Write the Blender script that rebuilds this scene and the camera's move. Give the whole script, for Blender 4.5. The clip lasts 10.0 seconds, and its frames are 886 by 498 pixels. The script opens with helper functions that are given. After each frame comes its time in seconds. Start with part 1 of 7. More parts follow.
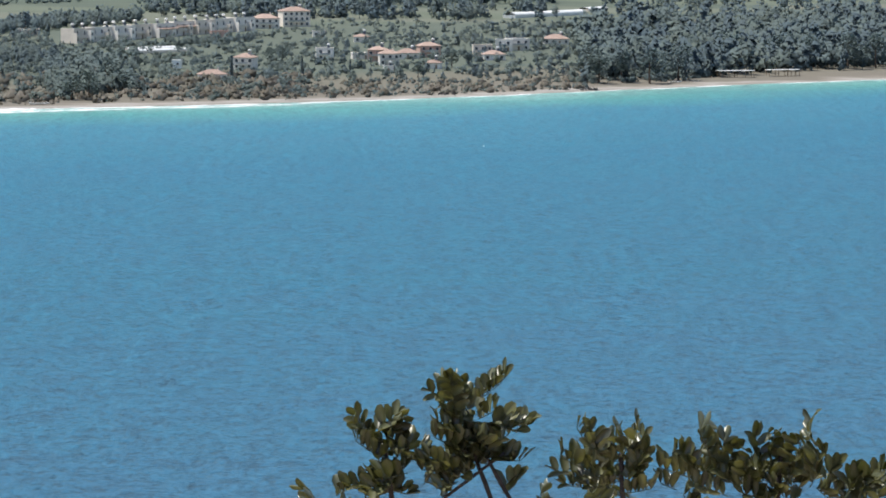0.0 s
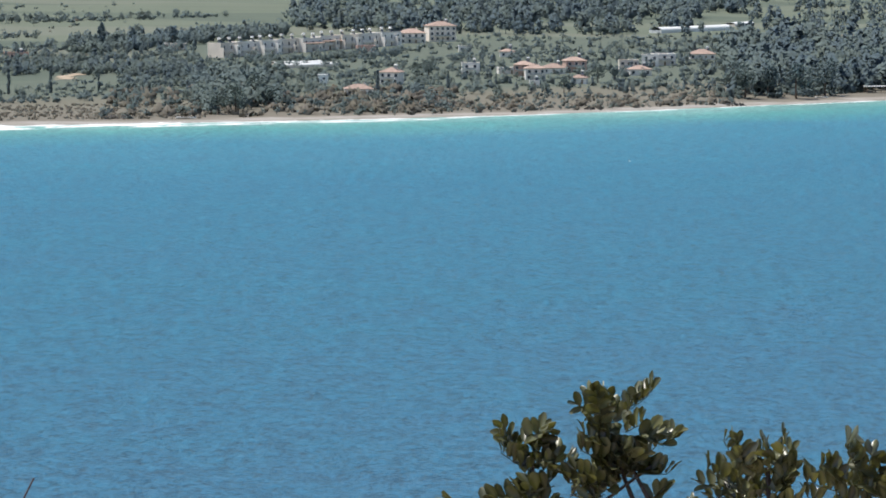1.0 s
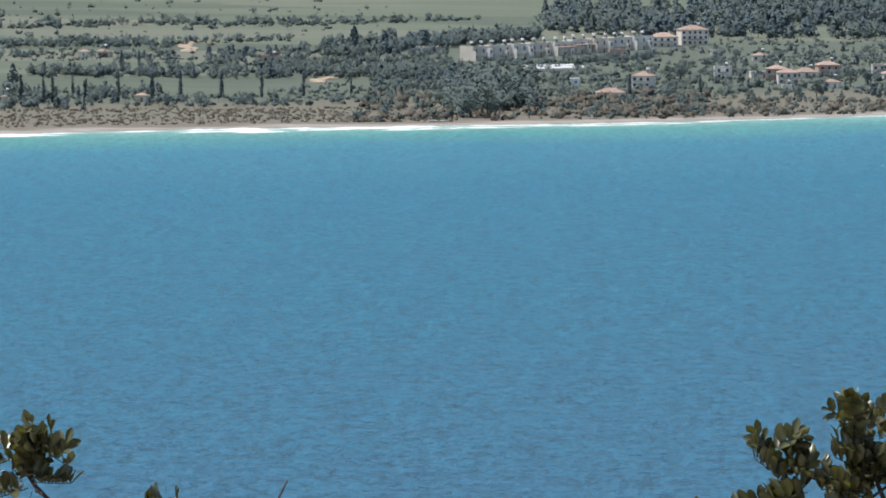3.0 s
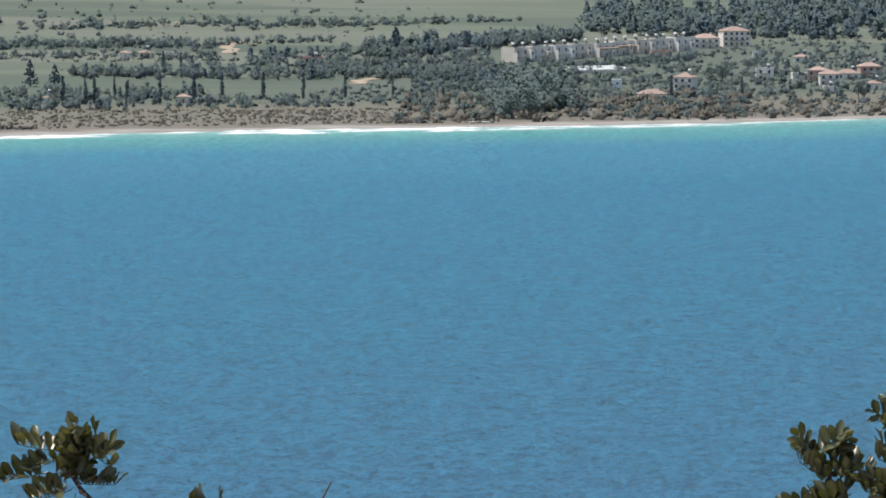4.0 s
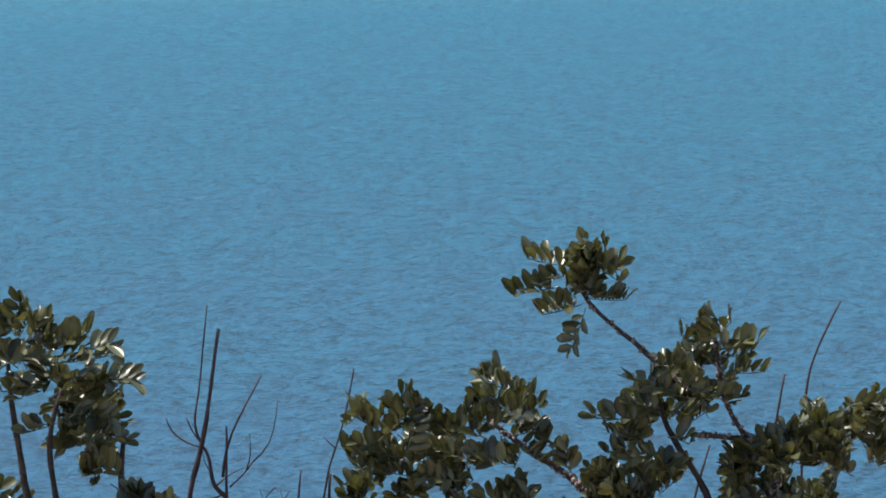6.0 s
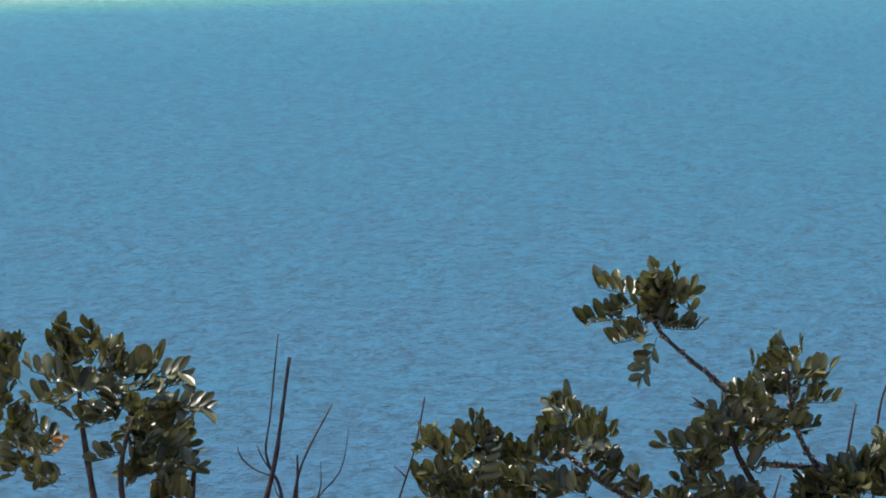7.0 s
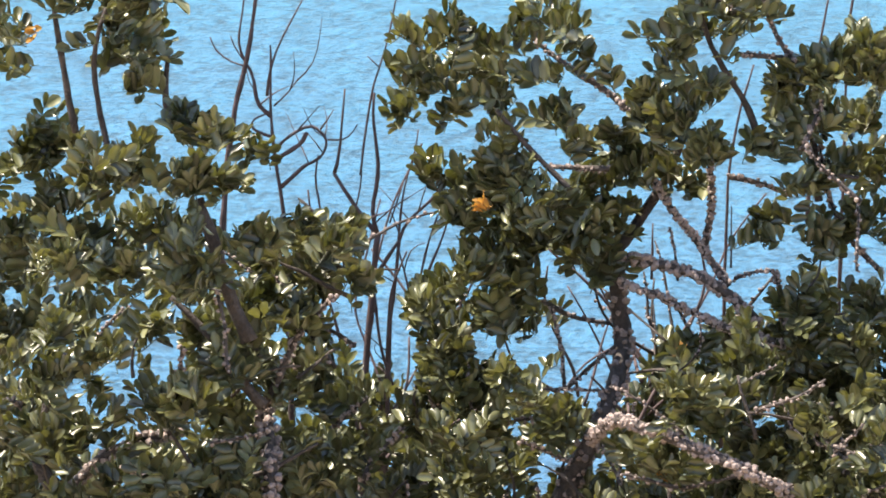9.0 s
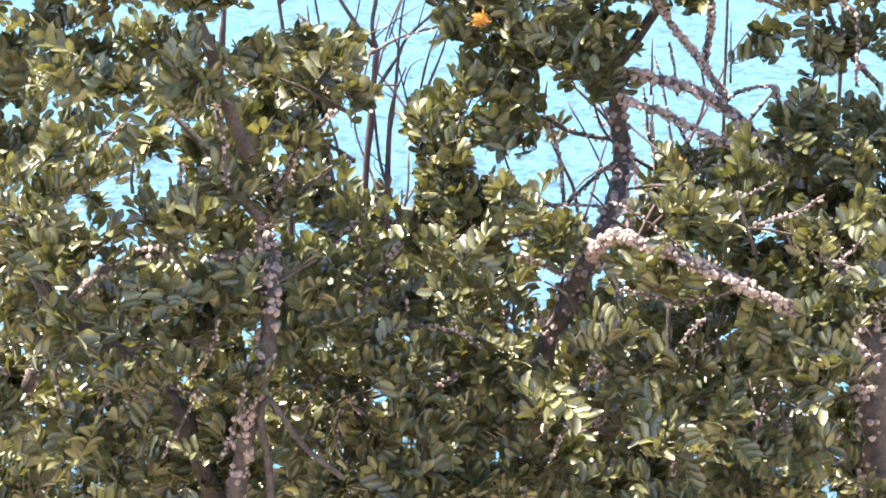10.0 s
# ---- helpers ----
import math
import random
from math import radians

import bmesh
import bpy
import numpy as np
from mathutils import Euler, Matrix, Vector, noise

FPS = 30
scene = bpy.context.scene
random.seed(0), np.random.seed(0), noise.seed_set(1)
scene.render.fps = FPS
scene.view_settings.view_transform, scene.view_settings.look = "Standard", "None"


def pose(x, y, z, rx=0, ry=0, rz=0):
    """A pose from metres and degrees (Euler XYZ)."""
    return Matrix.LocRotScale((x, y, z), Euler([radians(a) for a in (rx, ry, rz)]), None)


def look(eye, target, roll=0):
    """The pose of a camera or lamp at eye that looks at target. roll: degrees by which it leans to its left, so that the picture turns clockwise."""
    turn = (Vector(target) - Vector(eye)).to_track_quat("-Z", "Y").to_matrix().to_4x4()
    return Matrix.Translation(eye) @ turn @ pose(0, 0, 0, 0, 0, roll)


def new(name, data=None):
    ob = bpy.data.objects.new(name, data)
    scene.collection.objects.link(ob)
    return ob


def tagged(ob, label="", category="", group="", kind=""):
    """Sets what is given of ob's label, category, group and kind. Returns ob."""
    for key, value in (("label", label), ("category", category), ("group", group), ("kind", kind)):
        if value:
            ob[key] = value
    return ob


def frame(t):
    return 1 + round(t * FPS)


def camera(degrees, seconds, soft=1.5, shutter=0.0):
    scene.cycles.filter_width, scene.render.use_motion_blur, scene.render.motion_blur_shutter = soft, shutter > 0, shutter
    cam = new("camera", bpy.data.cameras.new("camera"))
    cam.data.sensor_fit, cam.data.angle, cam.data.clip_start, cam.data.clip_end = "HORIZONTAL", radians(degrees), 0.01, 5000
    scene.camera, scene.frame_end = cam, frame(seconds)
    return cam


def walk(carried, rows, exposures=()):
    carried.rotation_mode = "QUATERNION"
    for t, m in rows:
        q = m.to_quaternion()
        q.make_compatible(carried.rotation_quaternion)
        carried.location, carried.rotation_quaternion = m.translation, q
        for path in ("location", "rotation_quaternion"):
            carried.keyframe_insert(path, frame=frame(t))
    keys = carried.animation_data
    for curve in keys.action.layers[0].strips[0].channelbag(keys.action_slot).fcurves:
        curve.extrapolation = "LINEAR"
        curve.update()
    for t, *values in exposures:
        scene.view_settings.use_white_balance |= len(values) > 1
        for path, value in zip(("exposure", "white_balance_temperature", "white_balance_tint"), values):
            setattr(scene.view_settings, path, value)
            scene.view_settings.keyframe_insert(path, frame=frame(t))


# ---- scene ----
EXPOSURES = [(0.0, 0.05, 6500, 10), (2.5, -0.06, 6500, 10), (5.0, -0.06, 6500, 10), (6.0, 0.06, 6500, 10), (7.5, 0.12, 6500, 10), (8.0, 0.38, 6650, 10),
             (8.5, 0.85, 7000, 10), (9.0, 1.46, 7350, 10), (9.5, 2.02, 7350, 12), (10.0, 2.43, 7300, 14)]
SOFT = 1.8
FOV = 2 * math.degrees(math.atan(784 / 8000))   # a long zoom
cam = camera(FOV, 10.0, soft=SOFT)
EYE_HEIGHT = 100.0


def aim(turn, tilt, roll, dx=0.0, dz=0.0):
    """A hand-held pose: degrees to the right, above the level, of lean; millimetres of sway."""
    return pose(dx / 1000, 0, EYE_HEIGHT + dz / 1000, 90 + tilt, 0, -turn) @ pose(0, 0, 0, 0, 0, -roll)


walk(cam, [
    (0.0, aim(4.384, -4.715, 0.010, 9.2, 2.4)),
    (0.5, aim(3.740, -4.575, -0.006, -3.3, -4.7)),
    (1.0, aim(2.535, -4.527, -0.011, 5.6, -2.3)),
    (1.5, aim(1.348, -4.549, -0.010, -0.7, -2.1)),
    (2.0, aim(0.459, -4.584, 0.008, -6.9, 3.3)),
    (2.5, aim(-0.000, -4.612, 0.021, 0.8, 4.7)),
    (2.7, aim(-0.300, -4.502, 0.001, 0.0, 0.0)),
    (3.8, aim(-1.078, -4.469, 0.000, 0.0, 0.0)),
    (4.0, aim(-1.185, -4.466, -0.007, -5.5, 1.0)),
    (4.4, aim(-1.843, -4.440, 0.000, -0.0, -0.0)),
    (4.5, aim(-2.049, -4.498, -0.008, -4.0, 1.2)),
    (5.0, aim(-3.291, -4.789, 0.003, -0.9, -2.3)),
    (5.1, aim(-3.449, -4.949, 0.002, 0.0, 0.0)),
    (5.2, aim(-3.799, -5.245, 0.008, 0.0, 0.0)),
    (5.3, aim(-4.346, -5.772, 0.000, 0.0, 0.0)),
    (5.4, aim(-5.541, -6.143, 0.000, 0.0, -0.0)),
    (5.5, aim(-5.974, -6.558, 0.006, -0.0, -0.2)),
    (5.7, aim(-6.679, -7.072, 0.000, 0.0, 0.0)),
    (6.0, aim(-7.713, -6.784, 0.001, 0.0, 0.6)),
    (6.2, aim(-8.127, -6.762, -0.016, 0.0, 0.3)),
    (7.3, aim(-8.640, -6.342, 0.000, 0.0, 0.0)),
    (7.4, aim(-8.640, -6.520, 0.000, 0.0, 0.0)),
    (7.5, aim(-8.632, -6.703, -0.002, -0.0, 0.1)),
    (7.6, aim(-8.493, -7.221, -0.006, 0.0, 1.1)),
    (7.7, aim(-8.399, -7.579, 0.000, 0.0, 0.2)),
    (7.9, aim(-8.284, -8.257, -0.001, -0.0, -0.0)),
    (8.0, aim(-8.287, -8.703, -0.013, -0.0, -0.5)),
    (8.1, aim(-8.298, -9.002, -0.006, -0.0, -0.0)),
    (8.4, aim(-8.316, -9.838, -0.001, 0.0, -0.2)),
    (8.5, aim(-8.281, -10.042, -0.013, 0.0, 1.1)),
    (8.8, aim(-8.244, -11.055, 0.000, 0.0, -0.0)),
    (9.0, aim(-8.277, -11.620, -0.008, 0.0, 2.8)),
    (9.5, aim(-8.303, -12.975, 0.037, 0.0, -2.2)),
    (9.8, aim(-8.367, -13.601, 0.000, -0.0, -0.0)),
    (10.0, aim(-8.269, -13.927, 0.011, 0.0, -2.9)),
], EXPOSURES)

# ---- world and sun ----
SUN_TURN, SUN_HEIGHT = -84.0, 66.0     # degrees left of the view's axis, above the level
world = bpy.data.worlds.new("world")
scene.world = world
world.use_nodes = True
wn = world.node_tree.nodes
sky = wn.new("ShaderNodeTexSky")
sky.sky_type = 'NISHITA'
sky.sun_disc = False
sky.sun_elevation = radians(SUN_HEIGHT)
sky.sun_rotation = radians(SUN_TURN)
sky.altitude = 100
sky.dust_density = 0.6
wn["Background"].inputs[1].default_value = 0.132
world.node_tree.links.new(sky.outputs[0], wn["Background"].inputs[0])
sun_data = bpy.data.lights.new("sun", 'SUN')
sun_data.energy = 5.0
sun_data.angle = radians(0.5)
sun_data.color = (1.0, 0.95, 0.87)
sun = new("sun", sun_data)
az, el = radians(SUN_TURN), radians(SUN_HEIGHT)
sun.matrix_world = look((0, 0, 300), (-math.sin(az) * math.cos(el), -math.cos(az) * math.cos(el), 300 - math.sin(el)))


# ---- materials ----
def material(name, color, rough=0.8, vary=0.25, scale=3.0, fine=40.0, bump=0.0, spec=0.3, metal=0.0, tint=None, random_vary=0.0, stretch=(1, 1, 1), island=False):
    """Base colour varied by a broad and a fine noise, and from object to object, with a fine relief."""
    m = bpy.data.materials.new(name)
    m.use_nodes = True
    n, l = m.node_tree.nodes, m.node_tree.links
    p = n["Principled BSDF"]
    p.inputs["Roughness"].default_value = rough
    p.inputs["Metallic"].default_value = metal
    p.inputs["Specular IOR Level"].default_value = spec
    geo = n.new("ShaderNodeNewGeometry")
    mp = n.new("ShaderNodeMapping")
    mp.inputs["Scale"].default_value = stretch
    l.new(geo.outputs["Position"], mp.inputs["Vector"])
    a = n.new("ShaderNodeTexNoise")
    a.inputs["Scale"].default_value = scale
    a.inputs["Detail"].default_value = 5
    b = n.new("ShaderNodeTexNoise")
    b.inputs["Scale"].default_value = fine
    b.inputs["Detail"].default_value = 3
    l.new(mp.outputs[0], a.inputs["Vector"])
    l.new(mp.outputs[0], b.inputs["Vector"])
    mix = n.new("ShaderNodeMix")
    mix.data_type = 'RGBA'
    other = tint or [c * (1 - vary) for c in color]
    mix.inputs["A"].default_value = (*color, 1)
    mix.inputs["B"].default_value = (*other, 1)
    ramp = n.new("ShaderNodeMapRange")
    ramp.inputs["From Min"].default_value = 0.35
    ramp.inputs["From Max"].default_value = 0.65
    l.new(a.outputs[0], ramp.inputs["Value"])
    l.new(ramp.outputs[0], mix.inputs["Factor"])
    hsv = n.new("ShaderNodeHueSaturation")
    l.new(mix.outputs["Result"], hsv.inputs["Color"])
    val = n.new("ShaderNodeMath")
    val.operation = 'MULTIPLY_ADD'
    val.inputs[1].default_value = vary * 2
    val.inputs[2].default_value = 1 - vary
    l.new(b.outputs[0], val.inputs[0])
    last = val
    if random_vary:
        add = n.new("ShaderNodeMath")
        add.operation = 'MULTIPLY_ADD'
        add.inputs[1].default_value = random_vary
        if island:
            l.new(geo.outputs["Random Per Island"], add.inputs[0])
        else:
            info = n.new("ShaderNodeObjectInfo")
            l.new(info.outputs["Random"], add.inputs[0])
        l.new(val.outputs[0], add.inputs[2])
        sub = n.new("ShaderNodeMath")
        sub.operation = 'SUBTRACT'
        sub.inputs[1].default_value = random_vary / 2
        l.new(add.outputs[0], sub.inputs[0])
        last = sub
    l.new(last.outputs[0], hsv.inputs["Value"])
    l.new(hsv.outputs[0], p.inputs["Base Color"])
    if bump:
        bp = n.new("ShaderNodeBump")
        bp.inputs["Strength"].default_value = 0.6
        bp.inputs["Distance"].default_value = bump
        l.new(b.outputs[0], bp.inputs["Height"])
        l.new(bp.outputs[0], p.inputs["Normal"])
    return m


def leafy(name, color, tint, scale, fine, through_light=0.35, rough=0.45, spec=0.35, random_vary=0.5, island=True, glow=(2.2, 2.0, 0.7, 1)):
    """A leaf: the same, with light shining through it."""
    m = material(name, color, rough, 0.25, scale, fine, 0.0, spec, 0, tint, random_vary, island=island)
    n, l = m.node_tree.nodes, m.node_tree.links
    p = n["Principled BSDF"]
    tr = n.new("ShaderNodeBsdfTranslucent")
    warm = n.new("ShaderNodeMix")
    warm.data_type = 'RGBA'
    warm.blend_type = 'MULTIPLY'
    warm.inputs["Factor"].default_value = 1
    l.new(p.inputs["Base Color"].links[0].from_socket, warm.inputs["A"])
    warm.inputs["B"].default_value = glow
    l.new(warm.outputs["Result"], tr.inputs["Color"])
    mix = n.new("ShaderNodeMixShader")
    mix.inputs[0].default_value = through_light
    l.new(p.outputs[0], mix.inputs[1])
    l.new(tr.outputs[0], mix.inputs[2])
    l.new(mix.outputs[0], n["Material Output"].inputs[0])
    return m


def chain(n, l, op, a, b):
    """One arithmetic node; a and b are sockets or numbers."""
    k = n.new("ShaderNodeMath")
    k.operation = op
    for i, v in enumerate((a, b)):
        if isinstance(v, (int, float)):
            k.inputs[i].default_value = v
        elif v is not None:
            l.new(v, k.inputs[i])
    return k.outputs[0]


def inland_nodes(n, l):
    """How far inland of the shoreline a point lies, in metres (negative at sea)."""
    geo = n.new("ShaderNodeNewGeometry")
    sep = n.new("ShaderNodeSeparateXYZ")
    l.new(geo.outputs["Position"], sep.inputs[0])
    x, y = sep.outputs[0], sep.outputs[1]
    wave = chain(n, l, 'COSINE', chain(n, l, 'DIVIDE', chain(n, l, 'ADD', x, 190.0), 92.3), None)
    s = chain(n, l, 'ADD', chain(n, l, 'MULTIPLY', x, 0.54), chain(n, l, 'MULTIPLY', wave, 22.0))
    return geo, chain(n, l, 'SUBTRACT', chain(n, l, 'SUBTRACT', y, 1975.0), s)


def sea_material():
    m = bpy.data.materials.new("sea_water")
    m.use_nodes = True
    n, l = m.node_tree.nodes, m.node_tree.links
    p = n["Principled BSDF"]
    geo, s = inland_nodes(n, l)
    # wind patches and ripples, longer across the view than along it
    def noise_at(scale, stretch, detail=4.0, rough=0.6):
        mp = n.new("ShaderNodeMapping")
        mp.inputs["Scale"].default_value = stretch
        mp.inputs["Rotation"].default_value = (0, 0, radians(6))
        l.new(geo.outputs["Position"], mp.inputs["Vector"])
        t = n.new("ShaderNodeTexNoise")
        t.inputs["Scale"].default_value = scale
        t.inputs["Detail"].default_value = detail
        t.inputs["Roughness"].default_value = rough
        l.new(mp.outputs[0], t.inputs["Vector"])
        return t.outputs[0]
    patch = noise_at(0.008, (0.5, 1, 1), 6)
    swell = noise_at(0.36, (0.9, 0.45, 1), 3)
    gust = noise_at(0.10, (1.0, 0.5, 1), 4, 0.65)
    band = noise_at(0.012, (0.35, 1, 1), 3)
    chop = noise_at(1.3, (0.65, 0.5, 1), 5, 0.72)
    # depth colour: turquoise over the sand, deep blue farther out
    off = chain(n, l, 'ADD', s, chain(n, l, 'MULTIPLY', chain(n, l, 'SUBTRACT', patch, 0.5), 130.0))
    ramp = n.new("ShaderNodeValToRGB")
    l.new(chain(n, l, 'DIVIDE', chain(n, l, 'ADD', off, 1600.0), 1600.0), ramp.inputs[0])
    e = ramp.color_ramp.elements
    e[0].position, e[0].color = 0.0, SEA_NEAR
    e[1].position, e[1].color = 1.0, SEA_EDGE
    for pos, col in ((0.45, SEA_MID), (0.74, SEA_FAR), (0.90, SEA_GREEN), (0.962, SEA_SHALLOW)):
        k = e.new(pos)
        k.color = col
    # light and dark of the ripples, put into the water's colour
    sum_ = chain(n, l, 'ADD', chain(n, l, 'MULTIPLY', swell, 0.30), chain(n, l, 'MULTIPLY', chop, 0.60))
    sum_ = chain(n, l, 'ADD', sum_, chain(n, l, 'MULTIPLY', gust, 0.10))
    hsv = n.new("ShaderNodeHueSaturation")
    # greener and greyer streaks of wind
    streak = n.new("ShaderNodeMix")
    streak.data_type, streak.blend_type = 'RGBA', 'MULTIPLY'
    streak.inputs["Factor"].default_value = 1.0
    tone = n.new("ShaderNodeMix")
    tone.data_type = 'RGBA'
    tone.inputs["A"].default_value, tone.inputs["B"].default_value = (1.08, 0.96, 0.98, 1), (0.86, 1.03, 1.00, 1)
    mixed = chain(n, l, 'ADD', chain(n, l, 'MULTIPLY', gust, 0.5), chain(n, l, 'MULTIPLY', band, 0.5))
    l.new(chain(n, l, 'MULTIPLY', chain(n, l, 'SUBTRACT', mixed, 0.35), 3.3), tone.inputs["Factor"])
    l.new(ramp.outputs[0], streak.inputs["A"])
    l.new(tone.outputs["Result"], streak.inputs["B"])
    l.new(streak.outputs["Result"], hsv.inputs["Color"])
    val = n.new("ShaderNodeMapRange")
    val.inputs["From Min"].default_value = 0.42
    val.inputs["From Max"].default_value = 0.56
    val.inputs["To Min"].default_value = 0.42
    val.inputs["To Max"].default_value = 1.48
    l.new(sum_, val.inputs["Value"])
    l.new(val.outputs[0], hsv.inputs["Value"])
    l.new(hsv.outputs[0], p.inputs["Base Color"])
    p.inputs["Roughness"].default_value = 0.35
    p.inputs["IOR"].default_value = 1.33
    p.inputs["Specular IOR Level"].default_value = 0.24
    h = chain(n, l, 'ADD', chain(n, l, 'MULTIPLY', swell, 0.8), chain(n, l, 'MULTIPLY', chop, 0.55))
    bp = n.new("ShaderNodeBump")
    bp.inputs["Strength"].default_value = 0.8
    bp.inputs["Distance"].default_value = 1.0
    l.new(h, bp.inputs["Height"])
    l.new(bp.outputs[0], p.inputs["Normal"])
    return m


SEA_NEAR, SEA_MID, SEA_FAR = (0.033, 0.097, 0.172, 1), (0.018, 0.121, 0.196, 1), (0.017, 0.137, 0.219, 1)
SEA_GREEN, SEA_SHALLOW, SEA_EDGE = (0.033, 0.175, 0.250, 1), (0.085, 0.275, 0.255, 1), (0.22, 0.38, 0.34, 1)


def land_material():
    """Beach, brown scrub, then long strips of field and grove."""
    m = bpy.data.materials.new("coastal_fields")
    m.use_nodes = True
    n, l = m.node_tree.nodes, m.node_tree.links
    p = n["Principled BSDF"]
    p.inputs["Roughness"].default_value = 0.95
    p.inputs["Specular IOR Level"].default_value = 0.1
    geo, s = inland_nodes(n, l)
    mp = n.new("ShaderNodeMapping")
    mp.inputs["Rotation"].default_value = (0, 0, radians(-24))
    mp.inputs["Scale"].default_value = (0.25, 1, 1)
    l.new(geo.outputs["Position"], mp.inputs["Vector"])
    strips = n.new("ShaderNodeTexVoronoi")
    strips.inputs["Scale"].default_value = 0.012
    l.new(mp.outputs[0], strips.inputs["Vector"])
    grain = n.new("ShaderNodeTexNoise")
    grain.inputs["Scale"].default_value = 0.05
    grain.inputs["Detail"].default_value = 8
    grain.inputs["Roughness"].default_value = 0.65
    l.new(mp.outputs[0], grain.inputs["Vector"])
    sep = n.new("ShaderNodeSeparateColor")
    l.new(strips.outputs["Color"], sep.inputs[0])
    f = n.new("ShaderNodeValToRGB")
    e = f.color_ramp.elements
    e[0].position, e[0].color = 0.0, (0.078, 0.100, 0.084, 1)
    e[1].position, e[1].color = 1.0, (0.21, 0.19, 0.15, 1)
    for pos, col in ((0.3, (0.108, 0.132, 0.104, 1)), (0.55, (0.146, 0.168, 0.126, 1)), (0.8, (0.166, 0.178, 0.142, 1))):
        e.new(pos).color = col
    l.new(chain(n, l, 'ADD', chain(n, l, 'MULTIPLY', sep.outputs[0], 0.6), chain(n, l, 'MULTIPLY', grain.outputs[0], 0.5)), f.inputs[0])
    near = n.new("ShaderNodeValToRGB")
    e = near.color_ramp.elements
    e[0].position, e[0].color = 0.0, (0.26, 0.24, 0.21, 1)
    e[1].position, e[1].color = 1.0, (0.160, 0.158, 0.122, 1)
    for pos, col in ((0.045, (0.35, 0.33, 0.305, 1)), (0.075, (0.27, 0.245, 0.21, 1)), (0.11, (0.185, 0.168, 0.138, 1))):
        e.new(pos).color = col
    edge = chain(n, l, 'ADD', s, chain(n, l, 'MULTIPLY', chain(n, l, 'SUBTRACT', grain.outputs[0], 0.5), 60.0))
    l.new(chain(n, l, 'DIVIDE', edge, 180.0), near.inputs[0])
    mix = n.new("ShaderNodeMix")
    mix.data_type = 'RGBA'
    step = n.new("ShaderNodeMapRange")
    step.inputs["From Min"].default_value = 150
    step.inputs["From Max"].default_value = 190
    l.new(edge, step.inputs["Value"])
    l.new(step.outputs[0], mix.inputs["Factor"])
    l.new(near.outputs[0], mix.inputs["A"])
    l.new(f.outputs[0], mix.inputs["B"])
    # orchard floors and gardens on the lower slope, darker than the open fields
    sep2 = n.new("ShaderNodeSeparateXYZ")
    l.new(geo.outputs["Position"], sep2.inputs[0])
    edge_at = n.new("ShaderNodeMapRange")
    for key, value in (("From Min", -130.0), ("From Max", -20.0), ("To Min", 205.0), ("To Max", 590.0)):
        edge_at.inputs[key].default_value = value
    l.new(sep2.outputs[0], edge_at.inputs["Value"])
    past = n.new("ShaderNodeMapRange")
    past.inputs["From Min"].default_value = -30
    past.inputs["From Max"].default_value = 30
    l.new(chain(n, l, 'SUBTRACT', edge, edge_at.outputs[0]), past.inputs["Value"])
    orchard = n.new("ShaderNodeMix")
    orchard.data_type = 'RGBA'
    l.new(past.outputs[0], orchard.inputs["Factor"])
    low = n.new("ShaderNodeMix")
    low.data_type = 'RGBA'
    low.inputs["A"].default_value = (0.098, 0.120, 0.100, 1)
    low.inputs["B"].default_value = (0.142, 0.162, 0.126, 1)
    l.new(grain.outputs[0], low.inputs["Factor"])
    l.new(low.outputs["Result"], orchard.inputs["A"])
    l.new(f.outputs[0], orchard.inputs["B"])
    l.new(orchard.outputs["Result"], mix.inputs["B"])
    l.new(mix.outputs["Result"], p.inputs["Base Color"])
    return m


M_SEA = sea_material()
M_LAND = land_material()
M_FOAM = material("sea_foam", (0.85, 0.87, 0.86), 0.9, 0.12, 0.4, 2.0)
M_HILL = material("dry_hillside_earth", (0.30, 0.24, 0.17), 0.95, 0.3, 1.5, 30, 0.02, 0.1)
# distance haze is put into the next two leaf colours: paler and bluer
M_GREEN_HAZED = leafy("hazed_grove_foliage", (0.200, 0.260, 0.276), (0.222, 0.274, 0.256), 0.02, 0.25, 0.5, 0.9, 0.05, 0.10, True, (1.05, 1.1, 1.1, 1))
M_BLUE_HAZED = leafy("hazed_conifer_foliage", (0.162, 0.222, 0.258), (0.182, 0.234, 0.252), 0.02, 0.25, 0.5, 0.9, 0.05, 0.10, True, (1.05, 1.1, 1.1, 1))
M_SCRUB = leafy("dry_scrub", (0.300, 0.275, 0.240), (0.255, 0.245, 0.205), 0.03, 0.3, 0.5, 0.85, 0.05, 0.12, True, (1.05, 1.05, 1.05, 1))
M_FARBARK = material("far_bark", (0.12, 0.09, 0.07), 0.9)
M_LEAF = leafy("carob_leaf", (0.044, 0.050, 0.019), (0.135, 0.138, 0.069), 9.0, 60.0, 0.14, 0.36, 0.95, 1.1, True, (2.0, 1.9, 0.7, 1))
M_YELLOW = leafy("withered_carob_leaf", (0.36, 0.17, 0.045), (0.42, 0.26, 0.07), 9.0, 60.0, 0.35, 0.5, 0.4, 0.4, True, (1.2, 1.0, 0.6, 1))
M_BARK = material("carob_bark", (0.105, 0.088, 0.084), 0.85, 0.5, 30.0, 140.0, 0.012, 0.25)
M_DEAD = material("dead_wood", (0.125, 0.090, 0.092), 0.85, 0.35, 25.0, 160.0, 0.002, 0.25)
M_KNOB = material("carob_flower_cluster", (0.40, 0.32, 0.30), 0.85, 0.5, 60.0, 220.0, 0.004, 0.25)


